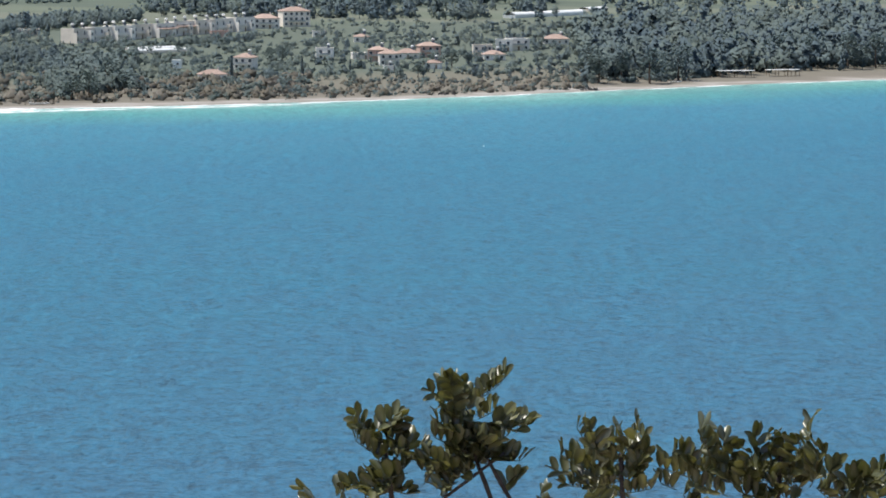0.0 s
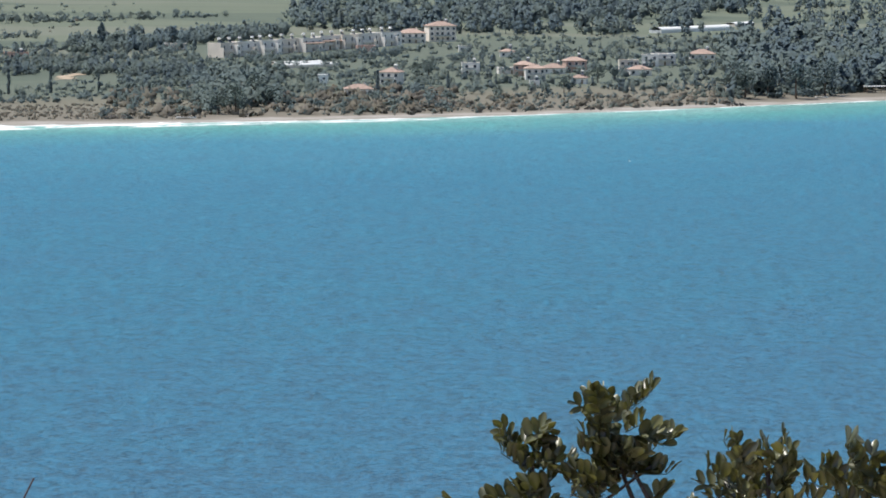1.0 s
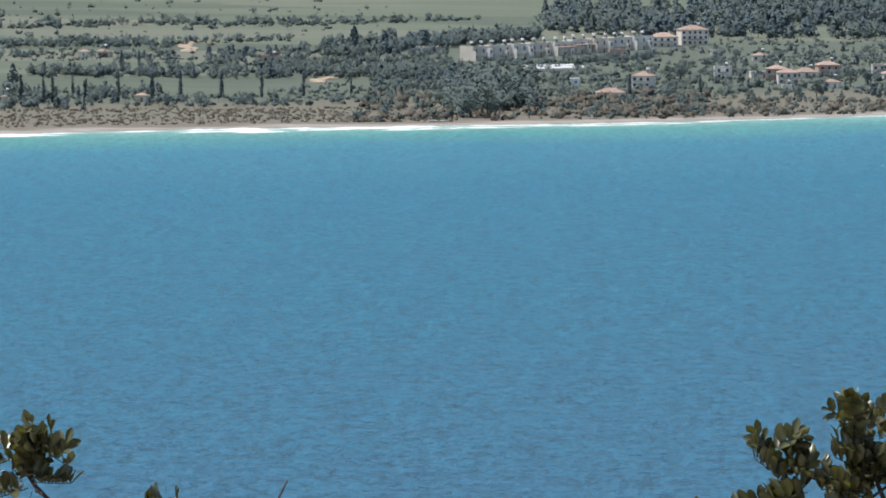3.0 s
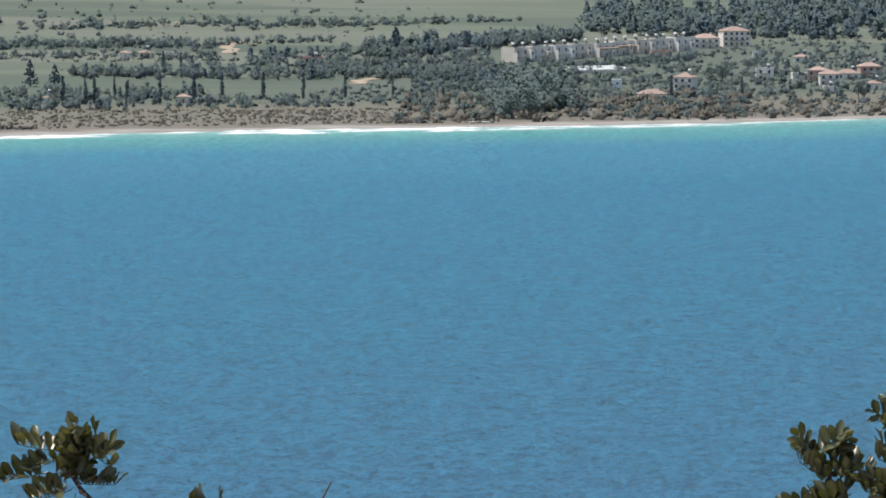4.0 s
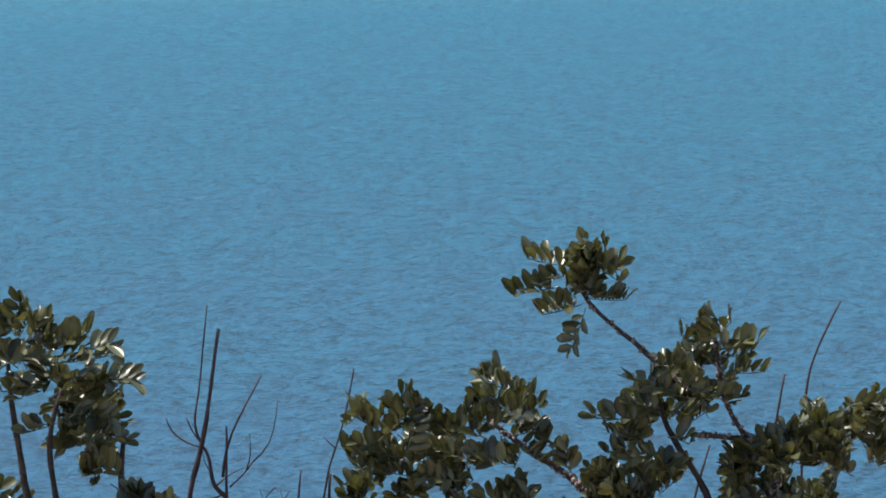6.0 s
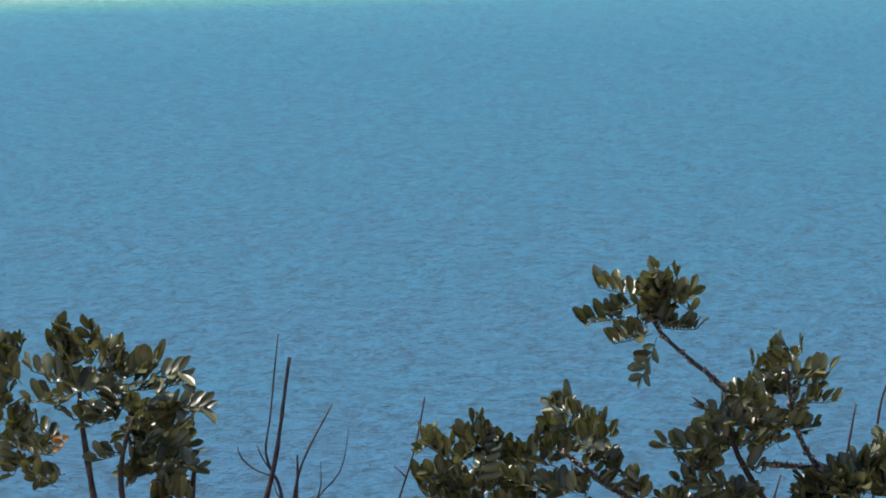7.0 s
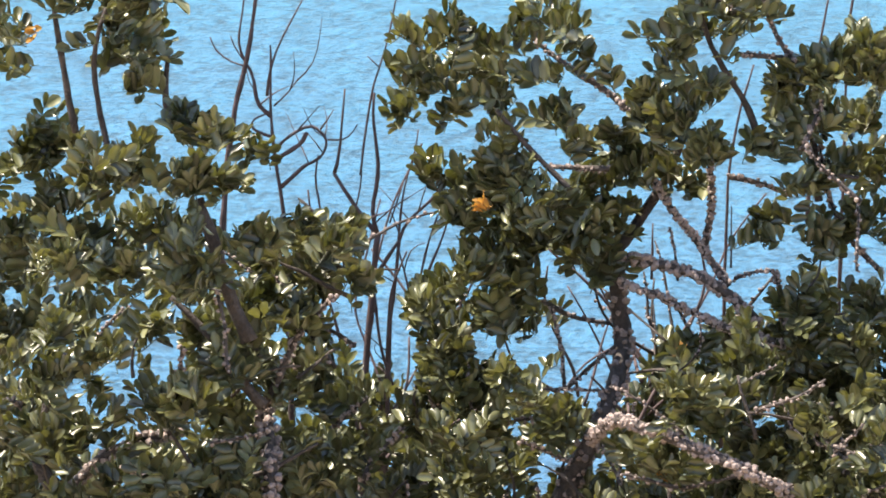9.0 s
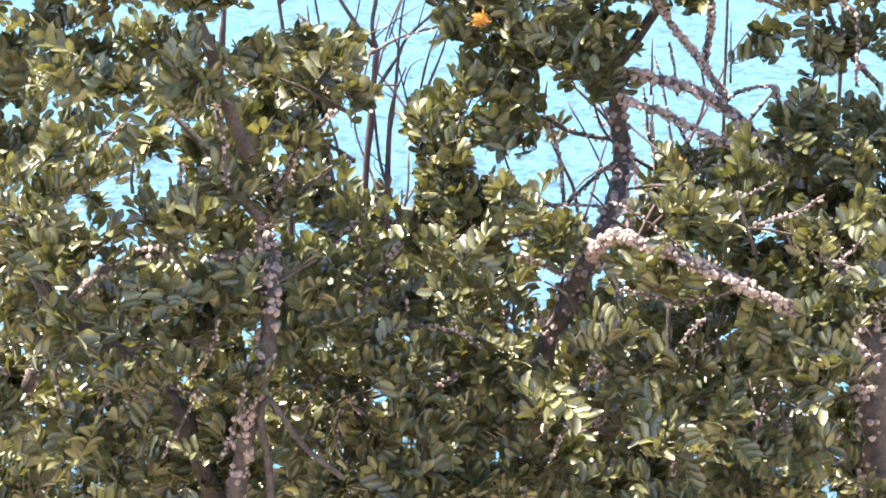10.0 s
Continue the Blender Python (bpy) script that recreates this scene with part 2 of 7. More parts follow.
# ---- building blocks ----
def mesh_of(bm, name, mat, smooth=False):
    me = bpy.data.meshes.new(name)
    bm.normal_update()
    bm.to_mesh(me)
    bm.free()
    me.materials.append(mat)
    if smooth:
        me.polygons.foreach_set("use_smooth", [True] * len(me.polygons))
    return me


def part(name, bm, mat, parent, label="", smooth=False, kind=""):
    ob = new(name, mesh_of(bm, name, mat, smooth))
    ob.parent = parent
    return tagged(ob, label, kind=kind)


def part_np(name, verts, faces, mat, parent=None, label="", category="", kind="", smooth=False):
    me = bpy.data.meshes.new(name)
    me.from_pydata(verts, [], faces)
    me.materials.append(mat)
    if smooth:
        me.polygons.foreach_set("use_smooth", [True] * len(me.polygons))
    ob = new(name, me)
    ob.parent = parent
    return tagged(ob, label, category, kind=kind)


def thing(name, label, category, where=(0, 0, 0), turn=0.0, group=""):
    ob = new(name)
    ob.matrix_basis = pose(*where, 0, 0, turn)
    return tagged(ob, label, category, group)


def box(bm, x0, x1, y0, y1, z0, z1, bevel=0.0):
    r = bmesh.ops.create_cube(bm, size=1.0)
    bmesh.ops.scale(bm, vec=(x1 - x0, y1 - y0, z1 - z0), verts=r["verts"])
    bmesh.ops.translate(bm, vec=((x0 + x1) / 2, (y0 + y1) / 2, (z0 + z1) / 2), verts=r["verts"])
    if bevel:
        es = {e for v in r["verts"] for e in v.link_edges}
        bmesh.ops.bevel(bm, geom=list(es), offset=bevel, segments=1, affect='EDGES')
    return bm


# ---- the large structure ----
def shore(x):
    return 1975 + 0.54 * x + 22 * math.cos((x + 190) / 92.3)


def land(x, y):
    """Height of the far coast over the sea."""
    s = y - shore(x)
    if s < 0:
        return max(-4.0, s * 0.03)
    return min(s, 20) * 0.05 + max(0, s - 20) * 0.0215 + max(0, s - 1500) * 0.07


def sea():
    bm = bmesh.new()
    r = [bm.verts.new(v) for v in ((-4000, -3000, 0), (4000, -3000, 0), (4000, 4200, 0), (-4000, 4200, 0))]
    bm.faces.new(r)
    ob = new("water", mesh_of(bm, "water", M_SEA))
    tagged(ob, "calm blue sea with small ripples, turquoise towards the beach", "sea", kind="structure")


def coast():
    xs = [-2600, -1800, -1200, -900] + list(range(-700, 901, 20)) + [1100, 1400, 1900, 2600]
    ss = [-300, -60, -20, -6, 0, 4, 9, 14, 20, 30, 38, 45, 60, 80] + list(range(100, 1500, 25)) + [1500, 1600, 1800, 2000, 2300, 2600, 2800]
    verts, faces = [], []
    for s in ss:
        for x in xs:
            y = shore(x) + s
            k = noise.noise((x * 0.012, y * 0.012, 0)) * 1.1 + noise.noise((x * 0.05, y * 0.05, 4)) * 0.35
            verts.append((x, y, land(x, y) + (k * min(1, s / 60) if s > 0 else 0)))
    w = len(xs)
    for j in range(len(ss) - 1):
        for i in range(w - 1):
            a = j * w + i
            faces.append((a, a + 1, a + w + 1, a + w))
    part_np("ground", verts, faces, M_LAND, None, "gently rising coastal plain of sand, scrub and green fields", "ground", "structure", True)


def hillside():
    """The slope under the lookout, falling to the sea."""
    verts, faces = [], []
    ys = [-60, -20, -5, 0, 2, 4, 6, 8, 9, 10, 11, 12, 13, 14, 16, 20, 30, 50, 80, 110, 140, 170]
    xs = [-220, -120, -60, -30, -15] + [x * 0.5 for x in range(-16, 17)] + [15, 30, 60, 120, 220]
    for y in ys:
        for x in xs:
            z = 98.4 - 0.30 * max(y, 0) if y < 12 else 94.8 - 0.68 * (y - 12)
            z -= max(0, -y) * -0.25
            z += noise.noise((x * 0.4, y * 0.4, 1)) * 0.15 + noise.noise((x * 1.7, y * 1.7, 2)) * 0.04
            verts.append((x, y, z))
    w = len(xs)
    for j in range(len(ys) - 1):
        for i in range(w - 1):
            a = j * w + i
            faces.append((a, a + 1, a + w + 1, a + w))
    part_np("hillside", verts, faces, M_HILL, None, "dry stony earth slope below the lookout", "hillside", "structure", True)


sea()
coast()
hillside()


# ---- the carob trees on the slope ----
def carob_leaf_data(rng, pairs, length):
    """One feathered leaf along +x: a stalk, curving up, with pairs of broad, blunt, leathery leaflets raised from it."""
    verts, faces = [], []
    n = 4
    for i in range(n):
        f = i / (n - 1)
        x, z = f * length, 0.10 * length * f * f
        for a in range(3):
            verts.append((x, 0.0014 * math.cos(a * 2.1), z + 0.0014 * math.sin(a * 2.1)))
    for i in range(n - 1):
        for a in range(3):
            faces.append((i * 3 + a, i * 3 + (a + 1) % 3, i * 3 + 3 + (a + 1) % 3, i * 3 + 3 + a))
    raised = rng.uniform(0.45, 1.25)                     # both rows tilt up from the stalk
    for i in range(pairs):
        for side in (-1, 1):
            f = min(1.0, 0.22 + 0.78 * (i + 0.16 * side) / max(1, pairs - 1))
            bx, bz = f * length, 0.10 * length * f * f
            size = rng.uniform(0.038, 0.049) * (0.84 + 0.24 * math.sin(math.pi * min(f, 0.8)))
            width = size * rng.uniform(0.235, 0.30)
            out = radians(rng.uniform(50, 78)) if i < pairs - 1 else radians(rng.uniform(14, 38))
            lift, roll = raised + rng.uniform(-0.3, 0.3), rng.uniform(-0.6, 0.6)
            fold, bow = rng.uniform(0.25, 1.0), rng.uniform(-0.1, 0.55)
            m = Matrix.Translation((bx, 0, bz)) @ Matrix.Rotation(side * out, 4, 'Z') @ Matrix.Rotation(-lift, 4, 'Y') @ Matrix.Rotation(roll, 4, 'X')
            o = len(verts)
            prof = ((0.03, 0.12), (0.34, 0.84), (0.78, 0.97), (1.0, 0.36))
            for g, wdt in prof:
                bend = -bow * size * g * g
                wave = 0.12 * width * math.sin(6 * g + i + side)
                for q, curl in ((-0.93, 0.27), (-0.76, 0.0), (0.76, 0.0), (0.93, 0.27)):    # the margins curl up
                    verts.append(tuple(m @ Vector((g * size, q * wdt * width, bend + wave * q + wdt * width * (0.35 * fold * abs(q) + curl)))))
            for j in range(len(prof) - 1):
                a = o + j * 4
                faces += [(a + k, a + k + 1, a + k + 5, a + k + 4) for k in range(3)]
    return verts, faces


leaf_rng = random.Random(7)
LEAF_DATA = [carob_leaf_data(leaf_rng, p, ln) for p, ln in ((4, 0.074), (5, 0.098), (5, 0.104), (4, 0.082), (6, 0.122), (3, 0.044), (5, 0.090), (4, 0.064))]
LEAF_MESH = []
for lv, lf in LEAF_DATA:
    lme = bpy.data.meshes.new("leaf")
    lme.from_pydata(lv, [], lf)
    lme.materials.append(M_LEAF)
    lme.polygons.foreach_set("use_smooth", [True] * len(lme.polygons))
    LEAF_MESH.append(lme)
LEAF_NP = [(np.array(v), f) for v, f in LEAF_DATA]


def rod(verts, faces, pts, r0, r1, rng, sides=7, knobbly=0.12):
    """A tapered, slightly crooked branch through the given points."""
    path = []
    for a, b in zip(pts[:-1], pts[1:]):
        a, b = Vector(a), Vector(b)
        k = max(2, int((b - a).length / 0.03))
        path += [a.lerp(b, i / k) for i in range(k)]
    path.append(Vector(pts[-1]))
    for _ in range(2):
        path = [path[0]] + [(path[i - 1] + path[i] * 2 + path[i + 1]) / 4 for i in range(1, len(path) - 1)] + [path[-1]]
    o = len(verts)
    n = len(path)
    for i, c in enumerate(path):
        d = (path[min(i + 1, n - 1)] - path[max(i - 1, 0)]).normalized()
        u = d.cross(Vector((0.3, 1, 0.2))).normalized()
        w = d.cross(u)
        r = (r0 + (r1 - r0) * i / (n - 1)) * (1 + rng.uniform(-1, 1) * knobbly)
        j = Vector((rng.uniform(-1, 1), rng.uniform(-1, 1), rng.uniform(-1, 1))) * r * knobbly
        for a in range(sides):
            t = a * 2 * math.pi / sides
            rr = r * (1 + rng.uniform(-1, 1) * knobbly)
            verts.append(tuple(c + j + (u * math.cos(t) + w * math.sin(t)) * rr))
    for i in range(n - 1):
        for a in range(sides):
            b = (a + 1) % sides
            faces.append((o + i * sides + a, o + i * sides + b, o + (i + 1) * sides + b, o + (i + 1) * sides + a))
    faces.append(tuple(o + a for a in range(sides))[::-1])
    faces.append(tuple(o + (n - 1) * sides + a for a in range(sides)))
    return path


ico_bm = bmesh.new()
bmesh.ops.create_icosphere(ico_bm, subdivisions=1, radius=1.0)
ICO = [tuple(q.co) for q in ico_bm.verts]
ICO_FACES = [tuple(q.index for q in t.verts) for t in ico_bm.faces]
ico_bm.free()


class Carob:
    """A carob tree: wooden parts, single leaves, the joined rest of its foliage, knobs of old flower clusters."""

    def __init__(self, label, base, seed):
        self.root = thing("carob_tree", label, "tree", base, group="carob trees on the slope")
        self.base = Vector(base)
        self.rng = random.Random(seed)
        self.leaves = []
        self.knobs = ([], [])

    def wood(self, name, r0, r1, *pts, knobs=0.0, mat=None, twiggy=True):
        v, f = [], []
        path = rod(v, f, pts, r0, r1, self.rng)
        if mat and twiggy:                                           # fine side twigs on dead wood
            for _ in range(int(len(path) / 3.5)):
                i = self.rng.randrange(len(path) // 4, len(path))
                a, ln = path[i], self.rng.uniform(0.04, 0.16)
                d = Vector((self.rng.gauss(0, 0.8), self.rng.gauss(0, 0.5), self.rng.uniform(0.3, 1.0))).normalized()
                bend = Vector((self.rng.gauss(0, 0.25), 0, self.rng.gauss(0.1, 0.25)))
                rod(v, f, [a, a + d * ln * 0.5, a + (d + bend) * ln], 0.0022, 0.0009, self.rng, 4)
        v = [tuple(Vector(p) - self.base) for p in v]
        part_np(name, v, f, mat or M_BARK, self.root, smooth=True)
        if knobs:
            self.stud(path, (r0 + r1) / 2, knobs * 9.0)

    def stud(self, path, r, density):
        rng = self.rng
        kv, kf = self.knobs
        for i in range(len(path) - 1):
            for _ in range(int(density) + (rng.random() < density % 1)):
                c = path[i].lerp(path[i + 1], rng.random())
                d = Vector((rng.gauss(0, 1), rng.gauss(0, 1), rng.gauss(0, 1))).normalized()
                c = c + d * r * 0.9 - self.base
                s = rng.uniform(0.5, 1.2) * min(0.0092, 0.0022 + 0.55 * r)
                o = len(kv)
                for q in ICO:
                    kv.append(tuple(c + Vector(q) * s * rng.uniform(0.7, 1.2) + d * s * 0.3))
                kf += [tuple(o + t for t in tri) for tri in ICO_FACES]

    def undergrowth(self, low, high, n, length, mat=None, lean=0.9, knobs=1.0):
        """Thin crooked twigs through the thicket, between two corners of a box, joined."""
        rng = self.rng
        v, f = [], []
        for _ in range(n):
            a = Vector([rng.uniform(p, q) for p, q in zip(low, high)])
            d = Vector((rng.gauss(0, lean), rng.gauss(0, 0.35), rng.uniform(0.2, 1.0))).normalized()
            ln = rng.uniform(0.5, 1.3) * length
            pts = [a]
            for _ in range(4):
                d = (d + Vector((rng.gauss(0, 0.28), rng.gauss(0, 0.15), rng.gauss(0.05, 0.22)))).normalized()
                pts.append(pts[-1] + d * ln / 4)
            r = rng.uniform(0.003, 0.0065)
            path = rod(v, f, pts, r, r * 0.5, rng, 5)
            if knobs and rng.random() < 0.6:
                self.stud(path, r, knobs * 1.3)
        v = [tuple(Vector(p) - self.base) for p in v]
        part_np("twig_tangle", v, f, mat or M_BARK, self.root, kind="stuff", smooth=True)

    def leaf(self, start, way, up, kind, scale):
        x = way.normalized()
        z = (up - x * up.dot(x)).normalized()
        y = z.cross(x)
        m = Matrix(((x.x, y.x, z.x, start.x), (x.y, y.y, z.y, start.y), (x.z, y.z, z.z, start.z), (0, 0, 0, 1))) @ Matrix.Scale(scale, 4)
        self.leaves.append((m, kind))

    def tuft(self, x, y, z, r, density=1.0):
        """A spray of leaves about a twig's end; the twig itself reaches in from below."""
        rng = self.rng
        r *= 0.90
        c = Vector((x, y, z))
        for _ in range(max(2, int(density * (2.0 + 62 * r + 880 * r * r)))):
            d = Vector((rng.gauss(0, 1), rng.gauss(0, 0.8), rng.gauss(0.30, 0.8))).normalized()
            kind = rng.choice((0, 3, 5, 7)) if r < 0.055 else rng.randrange(len(LEAF_DATA))
            ln = LEAF_DATA[kind][0][9][0]
            sc = rng.uniform(0.82, 1.02)
            inner = Vector((rng.gauss(0, 1), rng.gauss(0, 1.2), rng.gauss(0, 1))) * r * 0.30
            start = c + inner + d * (r - (ln + 0.028) * sc) * 0.85
            up = Vector((rng.gauss(0, 0.55), rng.gauss(-0.3, 0.55), 0.85))
            self.leaf(start, d, up, kind, sc)

    def sprays(self, y, *rows):
        """Single leaves that stand free of the crown, each from the foot of its stalk to the end."""
        rng = self.rng
        for x0, z0, x1, z1 in rows:
            a = Vector((x0, y + rng.uniform(-0.03, 0.03), z0))
            d = Vector((x1, a.y + rng.uniform(-0.035, 0.035), z1)) - a
            ln = d.length
            kind = 5 if ln < 0.055 else rng.choice((0, 7, 3)) if ln < 0.085 else rng.choice((1, 2, 6)) if ln < 0.115 else 4
            sc = min(1.12, max(0.86, ln / LEAF_DATA[kind][0][9][0]))
            self.leaf(a, d, Vector((rng.gauss(0, 0.3), rng.gauss(-0.35, 0.4), 0.9)), kind, sc)

    def withered(self, *places):
        """Single yellowed leaves among the green."""
        for x, y, z in places:
            me = LEAF_MESH[5].copy()
            me.materials[0] = M_YELLOW
            ob = new("withered_leaf", me)
            ob.parent = self.root
            ob.matrix_basis = Matrix.Translation(Vector((x, y, z)) - self.base) @ Euler((self.rng.uniform(0.6, 1.4), self.rng.uniform(0.5, 1.3), self.rng.uniform(0, 6))).to_matrix().to_4x4() @ Matrix.Scale(0.6, 4)
            tagged(ob, "withered orange-yellow leaf")

    def tufts(self, *rows, density=1.0):
        for x, y, z, r in rows:
            self.tuft(x, y, z, r, density)

    def finish(self):
        """Single leaves for the outer three hundred, the rest joined."""
        order = sorted(self.leaves, key=lambda q: q[0].translation.y - 0.6 * q[0].translation.z)
        inv = Matrix.Translation(-self.base)
        for m, k in order[:300]:
            ob = new("leaf", LEAF_MESH[k])
            ob.parent = self.root
            ob.matrix_basis = inv @ m
        vs, fs, o = [], [], 0
        for m, k in order[300:]:
            a = np.array(inv @ m)
            v, f = LEAF_NP[k]
            vs.append(v @ a[:3, :3].T + a[:3, 3])
            fs += [tuple(i + o for i in q) for q in f]
            o += len(v)
        if vs:
            part_np("foliage", np.concatenate(vs).tolist(), fs, M_LEAF, self.root, kind="stuff", smooth=True)
        if self.knobs[0]:
            part_np("knobbly_growth", *self.knobs, M_KNOB, self.root, "knobbly brown old flower clusters on the bark", kind="stuff")


left_carob = Carob("dense carob tree, its upright leafy shoots over a thicket", (-2.000, 9.200, 95.600), 11)
left_carob.sprays(9.15, (-2.144, 98.711, -2.167, 98.779), (-2.138, 98.711, -2.125, 98.773), (-2.132, 98.699, -2.089, 98.760), (-2.126, 98.687, -2.059, 98.730),
                (-2.120, 98.676, -2.065, 98.695), (-2.162, 98.699, -2.222, 98.733), (-2.168, 98.686, -2.228, 98.763), (-2.174, 98.674, -2.247, 98.691),
                (-2.162, 98.663, -2.235, 98.649), (-2.181, 98.638, -2.254, 98.619), (-2.150, 98.651, -2.199, 98.614), (-2.132, 98.639, -2.198, 98.680),
                (-2.090, 98.664, -1.987, 98.702), (-2.066, 98.665, -1.933, 98.685), (-2.054, 98.653, -1.927, 98.662), (-2.053, 98.677, -1.981, 98.708),
                (-2.030, 98.618, -1.910, 98.590), (-2.042, 98.617, -1.886, 98.603))
left_carob.sprays(9.15, (-2.060, 98.593, -1.982, 98.571), (-2.067, 98.569, -1.958, 98.554), (-2.043, 98.546, -1.928, 98.536), (-2.031, 98.534, -1.935, 98.500),
                (-2.090, 98.616, -2.127, 98.568), (-2.103, 98.592, -2.176, 98.579), (-2.031, 98.498, -1.983, 98.463), (-2.055, 98.521, -2.116, 98.496),
                (-2.200, 98.530, -2.255, 98.565), (-2.207, 98.518, -2.262, 98.505), (-2.189, 98.470, -2.250, 98.457), (-2.202, 98.446, -2.256, 98.469),
                (-1.971, 98.511, -1.923, 98.477), (-2.018, 98.582, -1.952, 98.607), (-2.090, 98.676, -2.101, 98.735))
left_carob.tufts((-2.074, 9.35, 98.532, 0.060), (-2.040, 9.30, 98.460, 0.060), (-1.978, 9.19, 98.430, 0.052), (-2.300, 9.24, 98.480, 0.060),
           (-2.150, 9.30, 98.640, 0.050), (-2.360, 9.21, 98.600, 0.060), (-2.359, 9.31, 98.690, 0.060), (-1.990, 9.35, 98.500, 0.060),
           (-2.020, 9.35, 98.420, 0.055), (-2.090, 9.35, 98.590, 0.055), (-2.330, 9.35, 98.530, 0.060), density=0.8)
left_carob.tufts((-2.189, 9.30, 98.276, 0.075), (-2.258, 9.27, 98.230, 0.069), (-2.042, 9.03, 98.257, 0.081), (-2.218, 9.30, 98.114, 0.086),
           (-1.992, 9.24, 98.243, 0.075), (-1.870, 9.12, 98.340, 0.063), (-1.771, 9.01, 98.338, 0.057), (-1.769, 9.35, 98.253, 0.040),
           (-1.885, 9.19, 98.218, 0.069), (-1.832, 9.29, 98.189, 0.052), (-1.994, 9.35, 98.074, 0.086), (-2.128, 9.29, 98.046, 0.086),
           (-1.910, 9.37, 98.060, 0.052), (-1.735, 9.16, 98.083, 0.057), (-1.655, 9.32, 98.090, 0.052), (-1.557, 9.18, 98.097, 0.046),
           (-2.311, 9.37, 98.022, 0.081), (-2.379, 9.35, 98.150, 0.092), density=1.00)
left_carob.tufts((-2.458, 9.39, 98.019, 0.094), (-2.356, 9.55, 97.936, 0.081), (-2.118, 8.98, 98.090, 0.083), (-1.998, 9.14, 98.027, 0.091),
           (-1.885, 9.14, 98.032, 0.091), (-2.351, 9.32, 97.849, 0.087), (-2.307, 9.25, 97.874, 0.075), (-2.225, 9.28, 97.867, 0.070),
           (-2.035, 9.49, 97.835, 0.068), (-2.295, 8.95, 97.918, 0.076), (-2.176, 8.99, 97.817, 0.095), (-2.142, 9.04, 97.900, 0.068),
           (-2.051, 9.04, 97.869, 0.072), (-2.275, 9.00, 97.717, 0.080), (-2.373, 9.63, 97.586, 0.083), (-2.232, 9.55, 97.579, 0.079),
           (-1.864, 9.01, 97.767, 0.068), (-2.412, 9.30, 97.564, 0.084), (-2.248, 9.17, 97.658, 0.080), (-2.139, 9.17, 97.631, 0.088), density=0.85)
left_carob.tufts((-2.108, 9.20, 97.657, 0.094), (-2.024, 9.40, 97.566, 0.076), (-2.435, 9.36, 97.468, 0.084), (-2.294, 9.20, 97.508, 0.068),
           (-2.132, 9.08, 97.507, 0.073), (-2.024, 9.18, 97.539, 0.079), (-1.900, 9.04, 97.595, 0.076), (-2.381, 9.34, 97.354, 0.072),
           (-2.355, 9.45, 97.301, 0.080), (-2.201, 9.22, 97.428, 0.072), (-1.988, 9.01, 97.418, 0.075), (-1.899, 9.07, 97.423, 0.077),
           (-2.426, 9.21, 97.295, 0.075), (-2.336, 9.37, 97.239, 0.079), (-2.194, 9.50, 97.238, 0.093), (-2.028, 9.22, 97.235, 0.093),
           (-1.978, 9.51, 97.236, 0.090), (-2.416, 9.39, 97.110, 0.077), (-2.320, 9.25, 97.203, 0.075), (-2.141, 9.21, 97.225, 0.086), density=0.85)
left_carob.tufts((-2.043, 9.30, 97.111, 0.083), (-2.065, 9.44, 97.083, 0.075), (-2.382, 9.24, 97.044, 0.093), (-2.327, 9.44, 97.007, 0.091),
           (-2.194, 9.27, 97.015, 0.073), (-2.047, 9.12, 97.065, 0.089), (-1.943, 9.33, 97.007, 0.067), density=0.85)
left_carob.tufts((-1.956, 9.62, 97.898, 0.074), (-1.810, 9.45, 97.858, 0.086), (-1.967, 9.71, 97.763, 0.066), (-1.837, 9.55, 97.765, 0.083),
           (-1.908, 9.36, 97.705, 0.065), (-1.816, 9.33, 97.784, 0.083), (-1.936, 9.21, 97.706, 0.085), (-1.886, 9.49, 97.648, 0.066),
           (-1.908, 9.43, 97.504, 0.087), (-1.814, 9.30, 97.528, 0.082), (-1.938, 9.42, 97.406, 0.082), (-1.798, 9.39, 97.480, 0.077),
           (-1.959, 9.66, 97.287, 0.069), (-1.809, 9.29, 97.347, 0.072), (-2.029, 9.79, 97.137, 0.065), (-1.860, 9.49, 97.170, 0.082),
           (-2.005, 9.56, 97.073, 0.080), (-1.858, 9.48, 97.123, 0.086), (-2.036, 9.70, 96.989, 0.086), (-1.900, 9.69, 96.962, 0.067), density=1.00)
left_carob.tufts((-1.991, 9.53, 96.932, 0.071), (-1.889, 9.49, 96.902, 0.070), density=1.00)
left_carob.tufts((-1.755, 9.48, 98.007, 0.064), (-1.690, 9.60, 98.013, 0.054), (-1.677, 9.83, 97.951, 0.067), (-1.628, 9.76, 98.002, 0.053),
           (-1.803, 9.73, 97.884, 0.055), (-1.730, 9.79, 97.913, 0.064), (-1.695, 9.67, 97.954, 0.055), (-1.592, 9.59, 97.941, 0.050),
           (-1.786, 9.51, 97.892, 0.054), (-1.689, 9.44, 97.873, 0.061), (-1.720, 9.83, 97.836, 0.052), (-1.750, 9.85, 97.757, 0.063),
           (-1.845, 9.73, 97.696, 0.064), (-1.755, 9.84, 97.667, 0.063), density=1.00)
